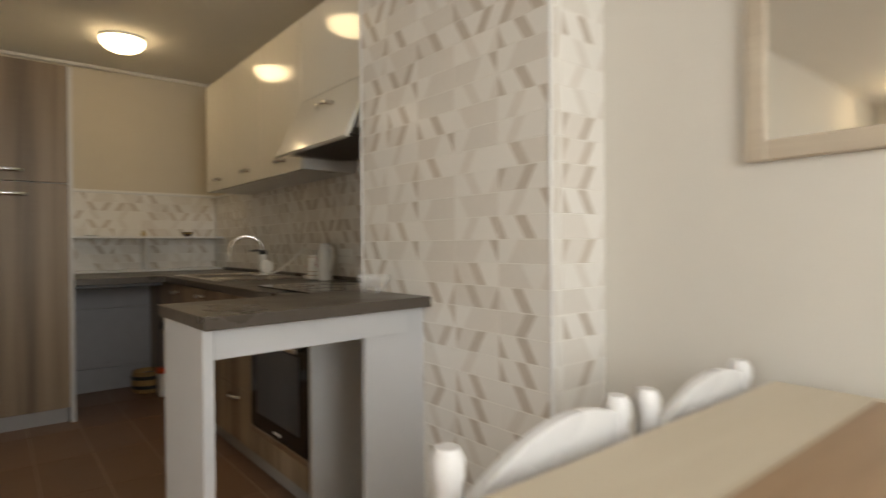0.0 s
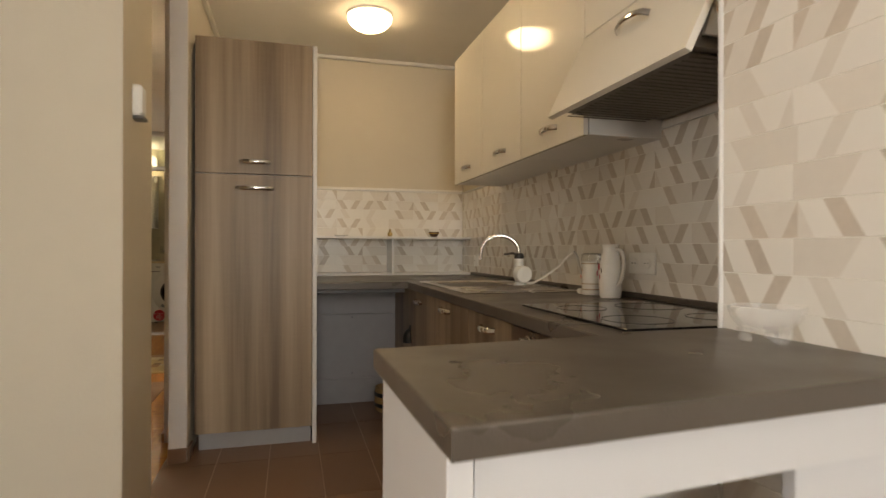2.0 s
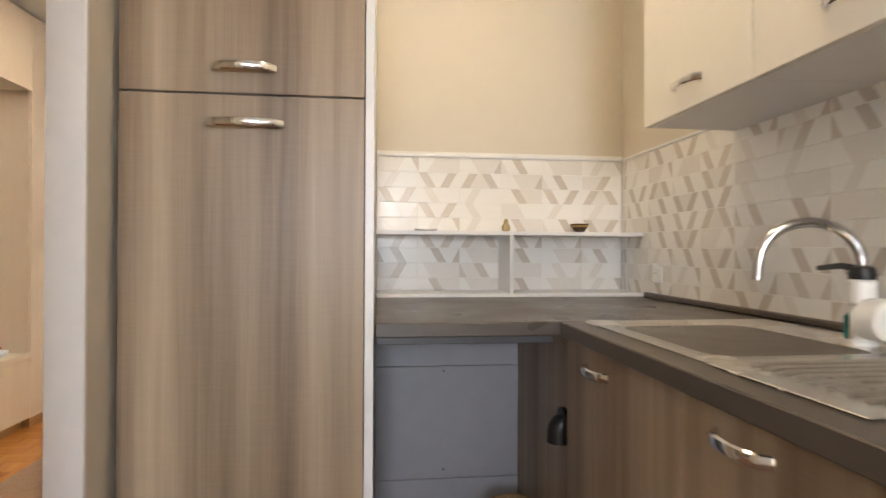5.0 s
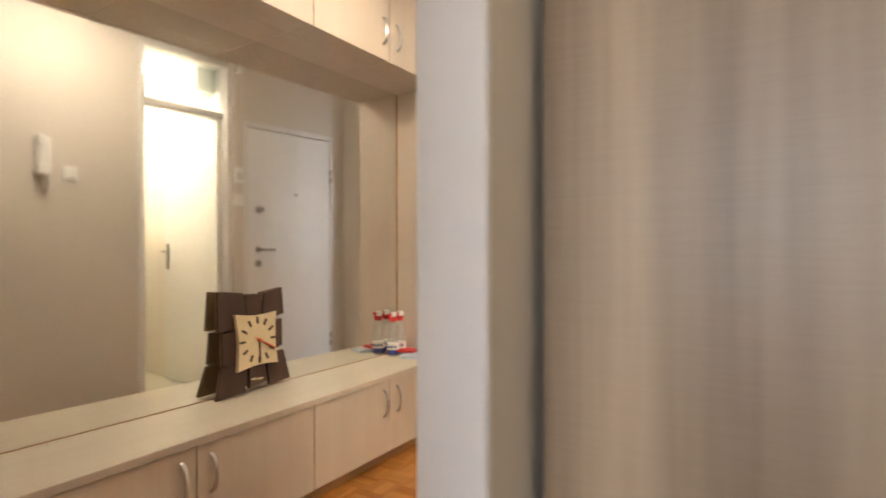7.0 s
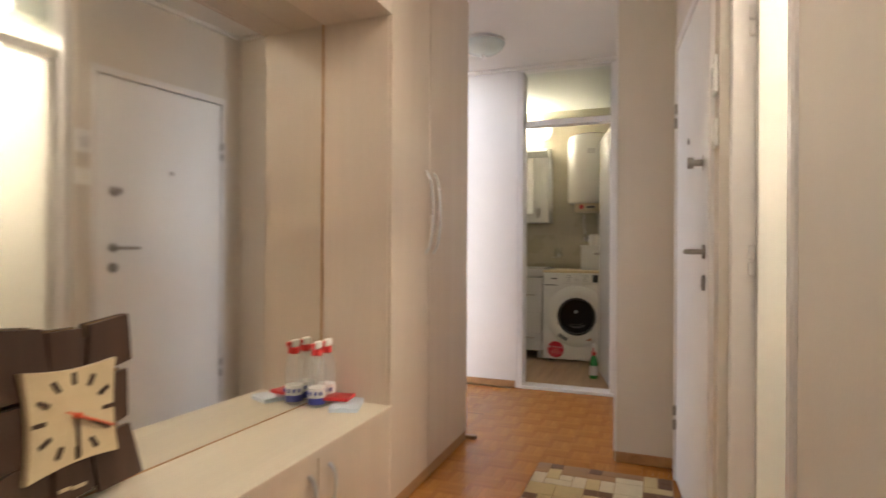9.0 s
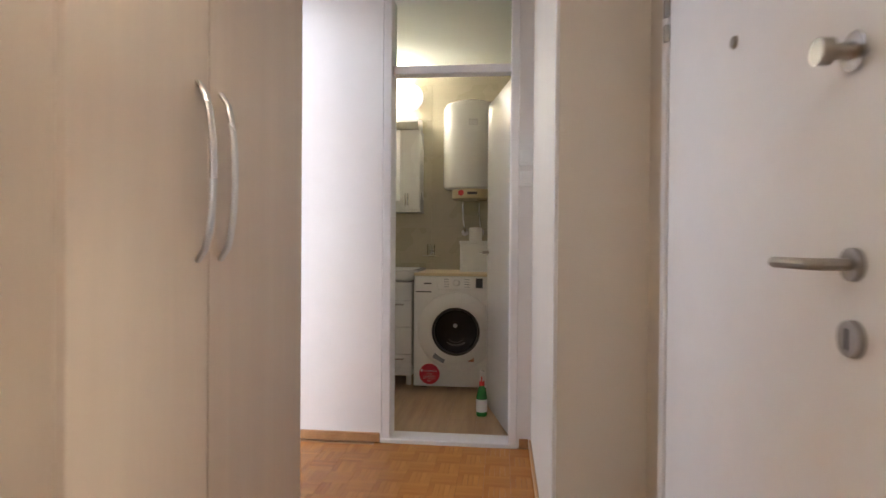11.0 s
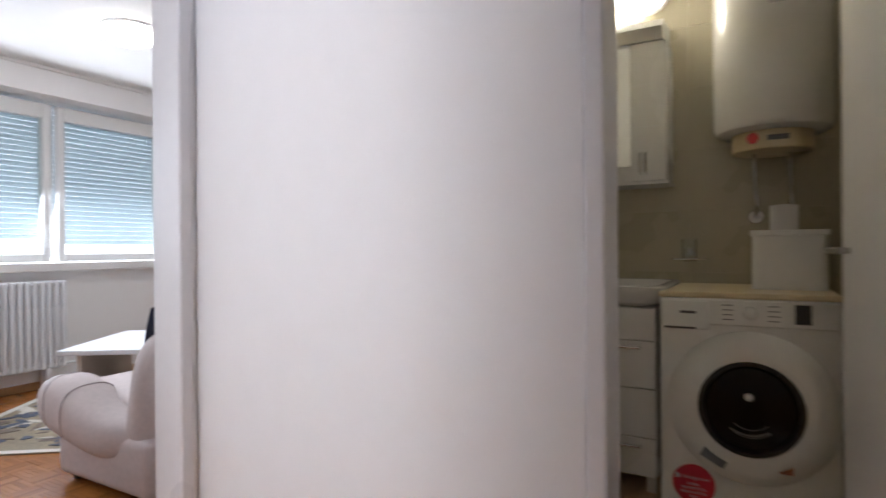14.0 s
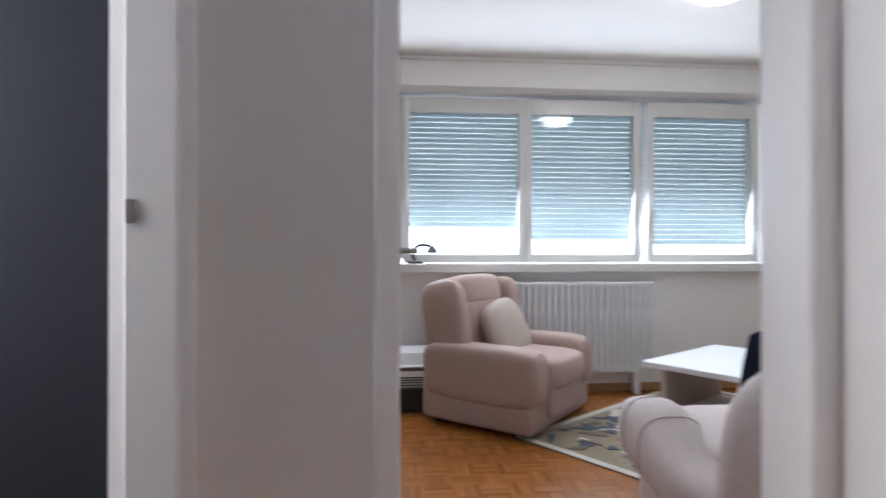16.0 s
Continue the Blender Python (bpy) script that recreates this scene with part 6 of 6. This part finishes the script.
# ---- living room ----
rad = thing("radiator", "white ribbed column radiator under the window", "radiator", (-5.8, 8.43, 0.12))
sec = 22
rib = mesh("section", boxes((-5.86, -5.835, 0.004, 0.042, 0.17, 0.80), (-5.805, -5.78, 0.004, 0.042, 0.17, 0.80), (-5.86, -5.78, 0.0, 0.046, 0.775, 0.815), (-5.86, -5.78, 0.0, 0.046, 0.16, 0.20), bevel=0.009), RADWHITE, True)
for i in range(sec):
    o = new("section", rib)
    o.parent = rad
    o.matrix_parent_inverse = Matrix.Translation((5.8, -8.43, -0.12))
    o.location = (0, 7.91 + i * 0.048, 0)
for z in (0.18, 0.795):
    part("pipe", tube([(-5.82, 7.91, z), (-5.82, 8.97, z)], 0.012, 8), RADWHITE, rad)
part("valve", tube([(-5.82, 8.97, 0.18), (-5.82, 9.05, 0.18), (-5.82, 9.07, 0.16), (-5.82, 9.07, 0.0)], 0.010, 8), RADWHITE, rad)
for y in (8.05, 8.83):
    part("foot", B(-5.86, -5.78, y - 0.02, y + 0.02, 0.0, 0.165, bevel=0.004), RADWHITE, rad)


def pillow(bm, cx, cy, cz, sx, sy, sz, p=2.6, n=14, rot=None):
    """A stuffed, rounded block (a superellipsoid), turned by rot about its middle."""
    start = len(bm.verts)
    rings = []
    f = lambda v, e: math.copysign(abs(v) ** e, v)
    e = 2 / p
    verts = []
    for i in range(n + 1):
        a = -math.pi / 2 + math.pi * i / n
        ring = []
        for j in range(2 * n):
            b = 2 * math.pi * j / (2 * n)
            q = Vector((sx * f(math.cos(a), e) * f(math.cos(b), e), sy * f(math.cos(a), e) * f(math.sin(b), e), sz * f(math.sin(a), e)))
            if rot is not None:
                q = rot @ q
            ring.append(bm.verts.new(q + Vector((cx, cy, cz))))
        rings.append(ring)
    for a, b in zip(rings, rings[1:]):
        for j in range(2 * n):
            k = (j + 1) % (2 * n)
            bm.faces.new((a[j], a[k], b[k], b[j]))
    bmesh.ops.remove_doubles(bm, verts=[v for r in (rings[0], rings[-1]) for v in r], dist=0.0005)
    return bm


def armchair(fabric, label):
    """A stuffed armchair that faces +y, its floor middle at the origin."""
    t = thing("armchair", label, "armchair", None, "living room armchairs")
    part("base", B(-0.425, 0.425, -0.38, 0.36, 0.03, 0.25, bevel=0.03, seg=3), fabric, t, "", True)
    part("seat_cushion", pillow(bmesh.new(), 0, 0.10, 0.335, 0.265, 0.335, 0.10, 5), fabric, t, "", True)
    part("front_panel", pillow(bmesh.new(), 0, 0.335, 0.235, 0.245, 0.065, 0.165, 5), fabric, t, "", True)
    for s in (-1, 1):
        arm = part("arm", pillow(bmesh.new(), s * 0.345, 0.01, 0.33, 0.105, 0.385, 0.165, 5.5, 18), fabric, t, "", True)
        part("seam", tube([(s * 0.345 + 0.09 * math.cos(a), 0.372, 0.33 + 0.148 * math.sin(a)) for a in [radians(k) for k in range(-20, 201, 10)]], 0.004, 5), fabric, arm, "sewn piping", True)
        wing = pillow(bmesh.new(), s * 0.335, -0.255, 0.62, 0.065, 0.15, 0.235, 4, 16, rot=Matrix.Rotation(radians(10), 3, "X"))
        part("wing", wing, fabric, t, "", True)
        for y in (-0.30, 0.28):
            part("foot", lathe([(0.022, 0), (0.026, 0.031)], (s * 0.34, y, 0), 12), BLACK, t)
    lean = Matrix.Rotation(radians(10), 3, "X")
    part("backrest", pillow(bmesh.new(), 0, -0.32, 0.53, 0.335, 0.11, 0.335, 5.5, 18, rot=lean), fabric, t, "", True)
    part("back_cushion", pillow(bmesh.new(), 0, -0.225, 0.55, 0.265, 0.085, 0.20, 4.5, rot=lean), fabric, t, "", True)
    part("head_roll", pillow(bmesh.new(), 0, -0.275, 0.775, 0.275, 0.095, 0.11, 3.6, rot=lean), fabric, t, "", True)
    return t


a1 = armchair(FABRIC, "rose-beige velour armchair with a cream cushion")
a1.matrix_basis = pose(-5.36, 7.80, 0, 0, 0, -40)
cush = single("cushion", pillow(bmesh.new(), 0, 0, 0, 0.20, 0.065, 0.20, 3.0), CUSHION, "square cream cushion leaning in the armchair", "cushion", True)
cush.matrix_basis = pose(-5.39, 7.79, 0, 0, 0, -40) @ pose(0.0, 0.0, 0.535, 22, 14, 0)
# low easy chair with pillow arms, its back to the door wall, facing the windows
def dip(x):
    """How far the arm's top line sinks towards the back."""
    s = min(max((x + 4.06) / 0.50, 0.0), 1.0)
    return -0.13 * s * s * (3 - 2 * s)


def pillow_arm(y):
    bm = pillow(bmesh.new(), -3.80, y, 0.325, 0.40, 0.13, 0.145, 2.8, 20)
    for v in bm.verts:
        v.co.z += dip(v.co.x) * (0.35 + 0.65 * min(max((v.co.z - 0.18) / 0.29, 0), 1))
    return bm


def arm_seam(x, y):
    """A sewn seam round the arm at x."""
    s = (1 - (abs(x + 3.80) / 0.40) ** 2.8) ** (1 / 2.8)
    pts = []
    for k in range(25):
        a = radians(-30 + 240 * k / 24)
        c, d = math.cos(a), math.sin(a)
        q = Vector((x, y + 0.131 * s * math.copysign(abs(c) ** 0.714, c), 0.325 + 0.146 * s * math.copysign(abs(d) ** 0.714, d)))
        q.z += dip(x) * (0.35 + 0.65 * min(max((q.z - 0.18) / 0.29, 0), 1))
        pts.append(q)
    return tube(pts, 0.0022, 5)


a2 = thing("easy_chair", "low pale beige velour easy chair with pillow arms", "armchair", (-3.66, 8.39, 0))
part("base", B(-3.96, -3.29, 8.005, 8.775, 0.03, 0.27, bevel=0.04, seg=4), FABRIC_PALE, a2, "", True)
part("seat_cushion", pillow(bmesh.new(), -3.83, 8.39, 0.31, 0.37, 0.26, 0.09, 4), FABRIC_PALE, a2, "", True)
SEAM = mat("velour_seam", (0.30, 0.235, 0.21), 0.9, var=0.05)
for y in (8.10, 8.68):
    arm = part("arm", pillow_arm(y), FABRIC_PALE, a2, "", True)
    for x in (-4.02, -3.86):
        part("seam", arm_seam(x, y), SEAM, arm, "darker sewn seam", True)
part("backrest", pillow(bmesh.new(), -3.39, 8.39, 0.41, 0.105, 0.375, 0.32, 3.6, 18, rot=Matrix.Rotation(radians(11), 3, "Y")), FABRIC_PALE, a2, "", True)
for x in (-3.90, -3.36):
    for y in (8.07, 8.71):
        part("foot", lathe([(0.020, 0), (0.024, 0.031)], (x, y, 0), 12), BLACK, a2)


def draped(bm):
    """A jacket hung over a chair back: a folded sheet with creases."""
    n, m = 14, 12
    grid = []
    for i in range(n + 1):
        row = []
        for j in range(m + 1):
            u, v = i / n, j / m
            z = 0.36 + 0.42 * v
            x = -3.60 + 0.10 * v + 0.012 * math.sin(9 * u + 4 * v) + 0.006 * math.sin(23 * u)
            y = 8.16 + (0.30 - 0.06 * v) * u + 0.01 * math.sin(7 * v)
            row.append(bm.verts.new((x, y, z + 0.012 * math.sin(11 * u) * v)))
        grid.append(row)
    for i in range(n):
        for j in range(m):
            bm.faces.new((grid[i][j], grid[i + 1][j], grid[i + 1][j + 1], grid[i][j + 1]))
    bmesh.ops.solidify(bm, geom=bm.faces[:], thickness=-0.03)
    bmesh.ops.recalc_face_normals(bm, faces=bm.faces)
    return bm


throw = single("jacket", draped(bmesh.new()), NAVY, "dark navy jacket hung against the easy chair's backrest", "jacket", True)

ct = thing("coffee_table", "pale low coffee table with a white top", "table", None)
part("tabletop", B(0, 0.54, 0, 0.84, 0.42, 0.45, bevel=0.004), MELAMINE, ct, "white top")
part("leg_panel", B(0.06, 0.085, 0.10, 0.74, 0.012, 0.42), BIRCH, ct)
part("leg_panel", B(0.455, 0.48, 0.10, 0.74, 0.012, 0.42), BIRCH, ct)
part("shelf", B(0.085, 0.455, 0.12, 0.72, 0.15, 0.17), BIRCH, ct)
ct.matrix_basis = pose(-4.77, 8.395, 0, 0, 0, 34)

rug = thing("living_rug", "patterned rug in sand, cream and dark blue", "rug", None)
RUG_D = mat("rug_dark_blue", (0.07, 0.085, 0.12), 0.95, var=0.35, scale=18, bump=0.4, bscale=300)
RUG_S = mat("rug_straw", (0.27, 0.22, 0.145), 0.95, var=0.35, scale=14, bump=0.4, bscale=300)
RUG_C = mat("rug_ivory", (0.62, 0.58, 0.50), 0.95, var=0.1, scale=14, bump=0.4, bscale=300)
part("field", B(0, 1.30, 0, 1.9, -0.006, 0.006, bevel=0.002), RUG_S, rug)
part("edge_band", boxes((0, 1.30, 0, 0.045, 0.006, 0.009), (0, 1.30, 1.855, 1.9, 0.006, 0.009), (0, 0.045, 0.045, 1.855, 0.006, 0.009), (1.255, 1.30, 0.045, 1.855, 0.006, 0.009)), RUG_C, rug, "ivory edge band")
rr = random.Random(9)
RUG_B = mat("rug_grey_brown", (0.17, 0.13, 0.10), 0.95, var=0.35, scale=18, bump=0.4, bscale=300)
for i in range(230):
    cx_, cy_ = 0.09 + rr.random() * 1.12, 0.10 + rr.random() * 1.70
    k = 9
    a0, sx_, sy_ = rr.random() * 6.3, 0.02 + rr.random() * 0.075, 0.010 + rr.random() * 0.026
    vs = []
    for j in range(k):
        a = 2 * math.pi * j / k
        r = 1 + 0.25 * math.sin(3 * a + i)
        px, py = sx_ * r * math.cos(a), sy_ * r * math.sin(a)
        vs.append((cx_ + px * math.cos(a0) - py * math.sin(a0), cy_ + px * math.sin(a0) + py * math.cos(a0)))
    part("motif", prism(vs, 0.006, 0.0082 + 0.0001 * (i % 23), "z"), (RUG_D, RUG_B, RUG_D, RUG_C, RUG_D)[i % 5], rug)
rug.matrix_basis = pose(-4.93, 7.745, 0, 0, 0, 35.6)

# little stand with a device and lamp behind the armchair
st = thing("storage_box", "low black storage box on the floor behind the armchair", "box", (-5.62, 7.20, 0))
part("body", B(-5.80, -5.47, 7.05, 7.34, 0.0, 0.13, bevel=0.006), BLACK, st)
part("lid", B(-5.805, -5.465, 7.045, 7.345, 0.131, 0.15, bevel=0.005), BLACK, st)
dev = thing("printer", "white desktop printer on a low black box", "printer", (-5.62, 7.20, 0.15))
part("body", B(-5.79, -5.475, 7.05, 7.34, 0.151, 0.30, bevel=0.02, seg=2), WHITEPLASTIC, dev)
part("paper_tray", prism([(-5.76, 0.302), (-5.50, 0.302), (-5.53, 0.37), (-5.74, 0.385)], 7.07, 7.32, "y", 0.006), WHITEPLASTIC, dev)
part("panel", B(-5.497, -5.4735, 7.09, 7.30, 0.262, 0.288, bevel=0.003), DARKGREY, dev, "dark control panel")
for k in range(4):
    part("vent", B(-5.4745, -5.471, 7.08, 7.31, 0.17 + k * 0.016, 0.178 + k * 0.016), DARKGREY, dev)
lampd = thing("desk_lamp", "black arched desk lamp on the window board", "lamp", (-5.81, 7.25, 0.95))
part("foot", lathe([(0.06, 0), (0.06, 0.012), (0.015, 0.02)], (-5.86, 7.22, 0.951), 24), BLACK, lampd)
part("arm", tube(smooth_path([(-5.86, 7.22, 0.96), (-5.85, 7.20, 1.03), (-5.84, 7.25, 1.08), (-5.83, 7.33, 1.075)]), 0.010, 8), BLACK, lampd, "", True)
part("head", lathe([(0.015, 0.0), (0.05, -0.05), (0.047, -0.05)], (-5.83, 7.34, 1.075), 20), BLACK, lampd, "", True)
outside = single("backdrop", B(-60, -59.9, -60, 80, -20, 45), SKYGLOW, "pale distant haze outside the window", "backdrop", kind="structure")

# ---- pieces of walls and floors ----
ROW = 0.069
HALF = 0.195


def pattern_tile(seed, halves):
    """One strip of glossy wall tile: slanted taupe and sand fields between white ones on its face (u along, v up, w out)."""
    r = random.Random(seed * 7 + 1)
    bm = bmesh.new()
    length = HALF * halves
    g, d = 0.0013, 0.006
    lo, hi, end = g, ROW - g, length - g
    lean, band, corner = 0.040, 0.040, 0.036
    cuts, tones = [(g, g)], []

    def add(bottom, top, tone):
        tones.append(tone)
        cuts.append((min(max(bottom, cuts[-1][0]), end), min(max(top, cuts[-1][1]), end)))

    def slanted(a, fwd, tone, before):
        b0, t0 = (a, a + lean) if fwd else (a + lean, a)
        add(b0, t0, before)
        add(b0 + band, t0 + band, tone)
    for k in range(halves):
        a = g + k * HALF
        fwd, tone, pale = r.random() < 0.5, r.choice((1, 2, 2)), r.choice((0, 0, 1))
        kind = r.choice((0, 0, 1, 1, 2, 3))
        if kind == 0:
            add(*((a + corner, a) if fwd else (a, a + corner)), r.choice((1, 2, 2)))
            slanted(a + 0.060 + r.uniform(0, 0.02), fwd, tone, pale)
        elif kind == 1:
            slanted(a + 0.035 + r.uniform(0, 0.03), fwd, tone, 0)
            e = a + HALF
            add(*((e - corner, e) if fwd else (e, e - corner)), pale)
            add(e, e, r.choice((1, 2, 2)))
        elif kind == 2:
            slanted(a + 0.012, fwd, 2, 0)
            slanted(a + 0.110, not fwd, r.choice((1, 2)), pale)
        else:
            slanted(a + 0.075 + r.uniform(0, 0.02), fwd, 1, pale)
        if k + 1 < halves:
            add(a + HALF, a + HALF, 0)
    add(end, end, r.choice((0, 0, 1)))
    low, top = {}, {}

    def vert(store, u, v):
        k = round(u, 4)
        if k not in store:
            store[k] = bm.verts.new((u, v, d))
        return store[k]
    for (l0, h0), (l1, h1), t in zip(cuts, cuts[1:], tones):
        q = [vert(low, l0, lo)]
        for v in (vert(low, l1, lo), vert(top, h1, hi), vert(top, h0, hi)):
            if v not in q:
                q.append(v)
        if len(q) > 2:
            bm.faces.new(q).material_index = t
    lows, tops = [low[k] for k in sorted(low)], [top[k] for k in sorted(top)]
    base = [bm.verts.new((*c, d - 0.0016)) for c in ((0, 0), (length, 0), (length, ROW), (0, ROW))]
    rim = [bm.faces.new([base[0], base[1]] + lows[::-1]), bm.faces.new([base[2], base[3]] + tops), bm.faces.new([base[1], base[2], tops[-1], lows[-1]]), bm.faces.new([base[3], base[0], lows[0], tops[0]])]
    for f in rim:
        f.material_index = 3
    me = bpy.data.meshes.new("wall_tile")
    bm.normal_update()
    bm.to_mesh(me)
    bm.free()
    for m in (TILE_W, TILE_L, TILE_D, GROUT):
        me.materials.append(m)
    return me


TILES = [pattern_tile(k, 2) for k in range(14)]
HALF_TILES = [pattern_tile(k + 40, 1) for k in range(6)]


def clad(parent, origin, along, out, width, z0, z1, seed):
    """Rows of wall tiles from z0 to z1 over a width along a wall, each second row begun with half a tile; a last sliver is cut to fit."""
    r = random.Random(seed)
    along, out = Vector(along), Vector(out)
    m0 = Matrix((along, Vector((0, 0, 1)), out)).transposed().to_4x4()
    rows = int((z1 - z0) / ROW + 0.02)
    for j in range(rows):
        u = 0.0
        while u < width - 0.01:
            left = width - u
            half = (u == 0 and j % 2) or left < HALF * 1.5
            full = HALF if half else 2 * HALF
            w = min(full, left)
            ob = new("wall_tile", r.choice(HALF_TILES if half else TILES))
            ob.parent = parent
            ob.matrix_basis = Matrix.Translation(Vector(origin) + along * u + Vector((0, 0, z0 + j * ROW))) @ m0 @ Matrix.Diagonal((w / full, 1, 1, 1))
            u += w


splash_back = setting("splashback_1", B(0.487, KX - 0.002, KY - 0.0035, KY - 0.001, WT1 + 0.0005, 1.50), GROUT, "patterned tile splashback on the kitchen back wall", "splashback")
splash_side = setting("splashback_2", B(KX - 0.0035, KX - 0.001, 1.542, KY - 0.004, WT1 + 0.0005, 1.478), GROUT, "patterned tile splashback on the kitchen side wall", "splashback")
clad(splash_back, (KX - 0.011, KY - 0.0035, 0.0), (-1, 0, 0), (0, -1, 0), KX - 0.011 - 0.489, 0.851, 1.472, 3)
clad(splash_side, (KX - 0.0035, 1.55, 0.0), (0, 1, 0), (-1, 0, 0), KY - 0.012 - 1.55, 0.851, 1.472, 4)
clad(column, (1.249, 0.588, 0.0), (0, 1, 0), (-1, 0, 0), 0.952, 0.023, H, 5)
clad(column, (1.487, 0.594, 0.0), (-1, 0, 0), (0, -1, 0), 0.236, 0.023, H, 6)
strip("tile_trim", [(0.489, KX - 0.004, KY - 0.014, KY - 0.001, 1.473, 1.486), (KX - 0.014, KX - 0.001, 3.89, KY - 0.014, 1.473, 1.486)], MELAMINE, "white plastic tile edge trim", 0.003)
strip("column_trim", [(1.238, 1.249, 0.583, 0.594, 0.0, H - 0.02), (1.238, 1.252, 1.54, 1.552, 0.0, H - 0.02)], MELAMINE, "white plastic tile corner trim", 0.003)

# kitchen floor tiles
ft = mesh("floor_tile", B(0.0015, 0.2425, 0.0015, 0.4885, -0.008, 0.0, bevel=0.0015), FLOORTILE)
for i in range(-1, 8):
    for j in range(16):
        x, y = -0.239 + i * 0.244, -2.95 + j * 0.49
        if x > 1.6 or (i < 0 and y > 1.9) or y > 4.7 or y < -2.0:
            continue
        o = new("floor_tile", ft)
        o.parent = floor_kitchen
        o.location = (x, y, 0)


# mosaic parquet: squares of five strips, turned about
def block(axis):
    bm = bmesh.new()
    for k in range(5):
        a0, a1 = 0.0006 + k * 0.024, (k + 1) * 0.024 - 0.0004
        r = (a0, a1, 0.0006, 0.1194) if axis == "y" else (0.0006, 0.1194, a0, a1)
        v = [bm.verts.new(c) for c in ((r[0], r[2], 0), (r[1], r[2], 0), (r[1], r[3], 0), (r[0], r[3], 0))]
        w = [bm.verts.new((c.co.x, c.co.y, -0.008)) for c in v]
        bm.faces.new(v)
        for i in range(4):
            bm.faces.new((w[i], w[(i + 1) % 4], v[(i + 1) % 4], v[i]))
    bmesh.ops.recalc_face_normals(bm, faces=bm.faces)
    return mesh("parquet_block", bm, PARQUET if axis == "x" else PARQUET_Y)


BLOCKS = [block("x"), block("y")]
count = 0
rest = {(room, k): [] for room in ("hall", "living") for k in (0, 1)}


def lay(owner, x0, x1, y0, y1, single_from=None, single_to=None):
    """Parquet squares over a stretch of floor; those inside the single range are pieces of their own."""
    global count
    i = 0
    while x0 + i * 0.12 < x1 - 0.06:
        j = 0
        while y0 + j * 0.12 < y1 - 0.06:
            x, y, k = x0 + i * 0.12, y0 + j * 0.12, (i + j) % 2
            if single_from is not None and single_from <= y <= single_to and count < 300:
                o = new("parquet_block", BLOCKS[k])
                o.parent = owner
                o.location = (x, y, 0)
                count += 1
            else:
                rest["living" if owner is floor_living else "hall", k].append((x, y))
            j += 1
        i += 1


lay(floor_hall, -1.56, -0.30, 4.90, 7.895, 4.95, 7.9)
lay(floor_hall, -2.88, -1.56, 6.66, 7.895)
lay(floor_hall, -1.56, -0.30, 2.50, 4.86)
lay(floor_living, LX, -2.94, 5.05, 10.75)
for room, k, owner, material in (("hall", 0, floor_hall, PARQUET), ("hall", 1, floor_hall, PARQUET_Y), ("living", 0, floor_living, PARQUET_L), ("living", 1, floor_living, PARQUET_LY)):
    verts, faces = [], []
    for x, y in rest[room, k]:
        for s in range(5):
            a0, a1 = 0.0006 + s * 0.024, (s + 1) * 0.024 - 0.0004
            r = (a0, a1, 0.0006, 0.1194) if k else (0.0006, 0.1194, a0, a1)
            n = len(verts)
            top = [(x + r[0], y + r[2]), (x + r[1], y + r[2]), (x + r[1], y + r[3]), (x + r[0], y + r[3])]
            verts += [(a, b, 0.0) for a, b in top] + [(a, b, -0.008) for a, b in top]
            faces.append((n, n + 1, n + 2, n + 3))
            faces += [(n + 4 + q, n + 4 + (q + 1) % 4, n + (q + 1) % 4, n + q) for q in range(4)]
    me = bpy.data.meshes.new("parquet_rest")
    me.from_pydata(verts, [], faces)
    me.materials.append(material)
    o = new("parquet_rest", me)
    o.parent = owner
    tagged(o, "rest of the oak mosaic parquet", "", "", "stuff")

# bathroom floor planks
for i in range(10):
    x = -2.05 + i * 0.17
    y = 8.03 - (i % 3) * 0.35
    while y < 9.65:
        a, b = max(y, 8.036), min(y + 1.0, 9.648)
        if b - a > 0.05:
            part("floor_plank", B(x + 0.0008, x + 0.1692, a + 0.0008, b - 0.0008, -0.006, 0.002), VINYL, floor_bath)
        y += 1.0

# bathroom wall tiles on the back wall
bt = mesh("bath_tile", B(0.0012, 0.5988, -0.006, 0.0, 0.0012, 0.2988, bevel=0.001), BATHWALL)
wall_bb = bpy.data.objects["wall_bath_back"]
for i in range(3):
    for j in range(8):
        o = new("bath_tile", bt)
        o.parent = wall_bb
        o.location = (-2.08 + i * 0.6, 9.65, 0.01 + j * 0.3)
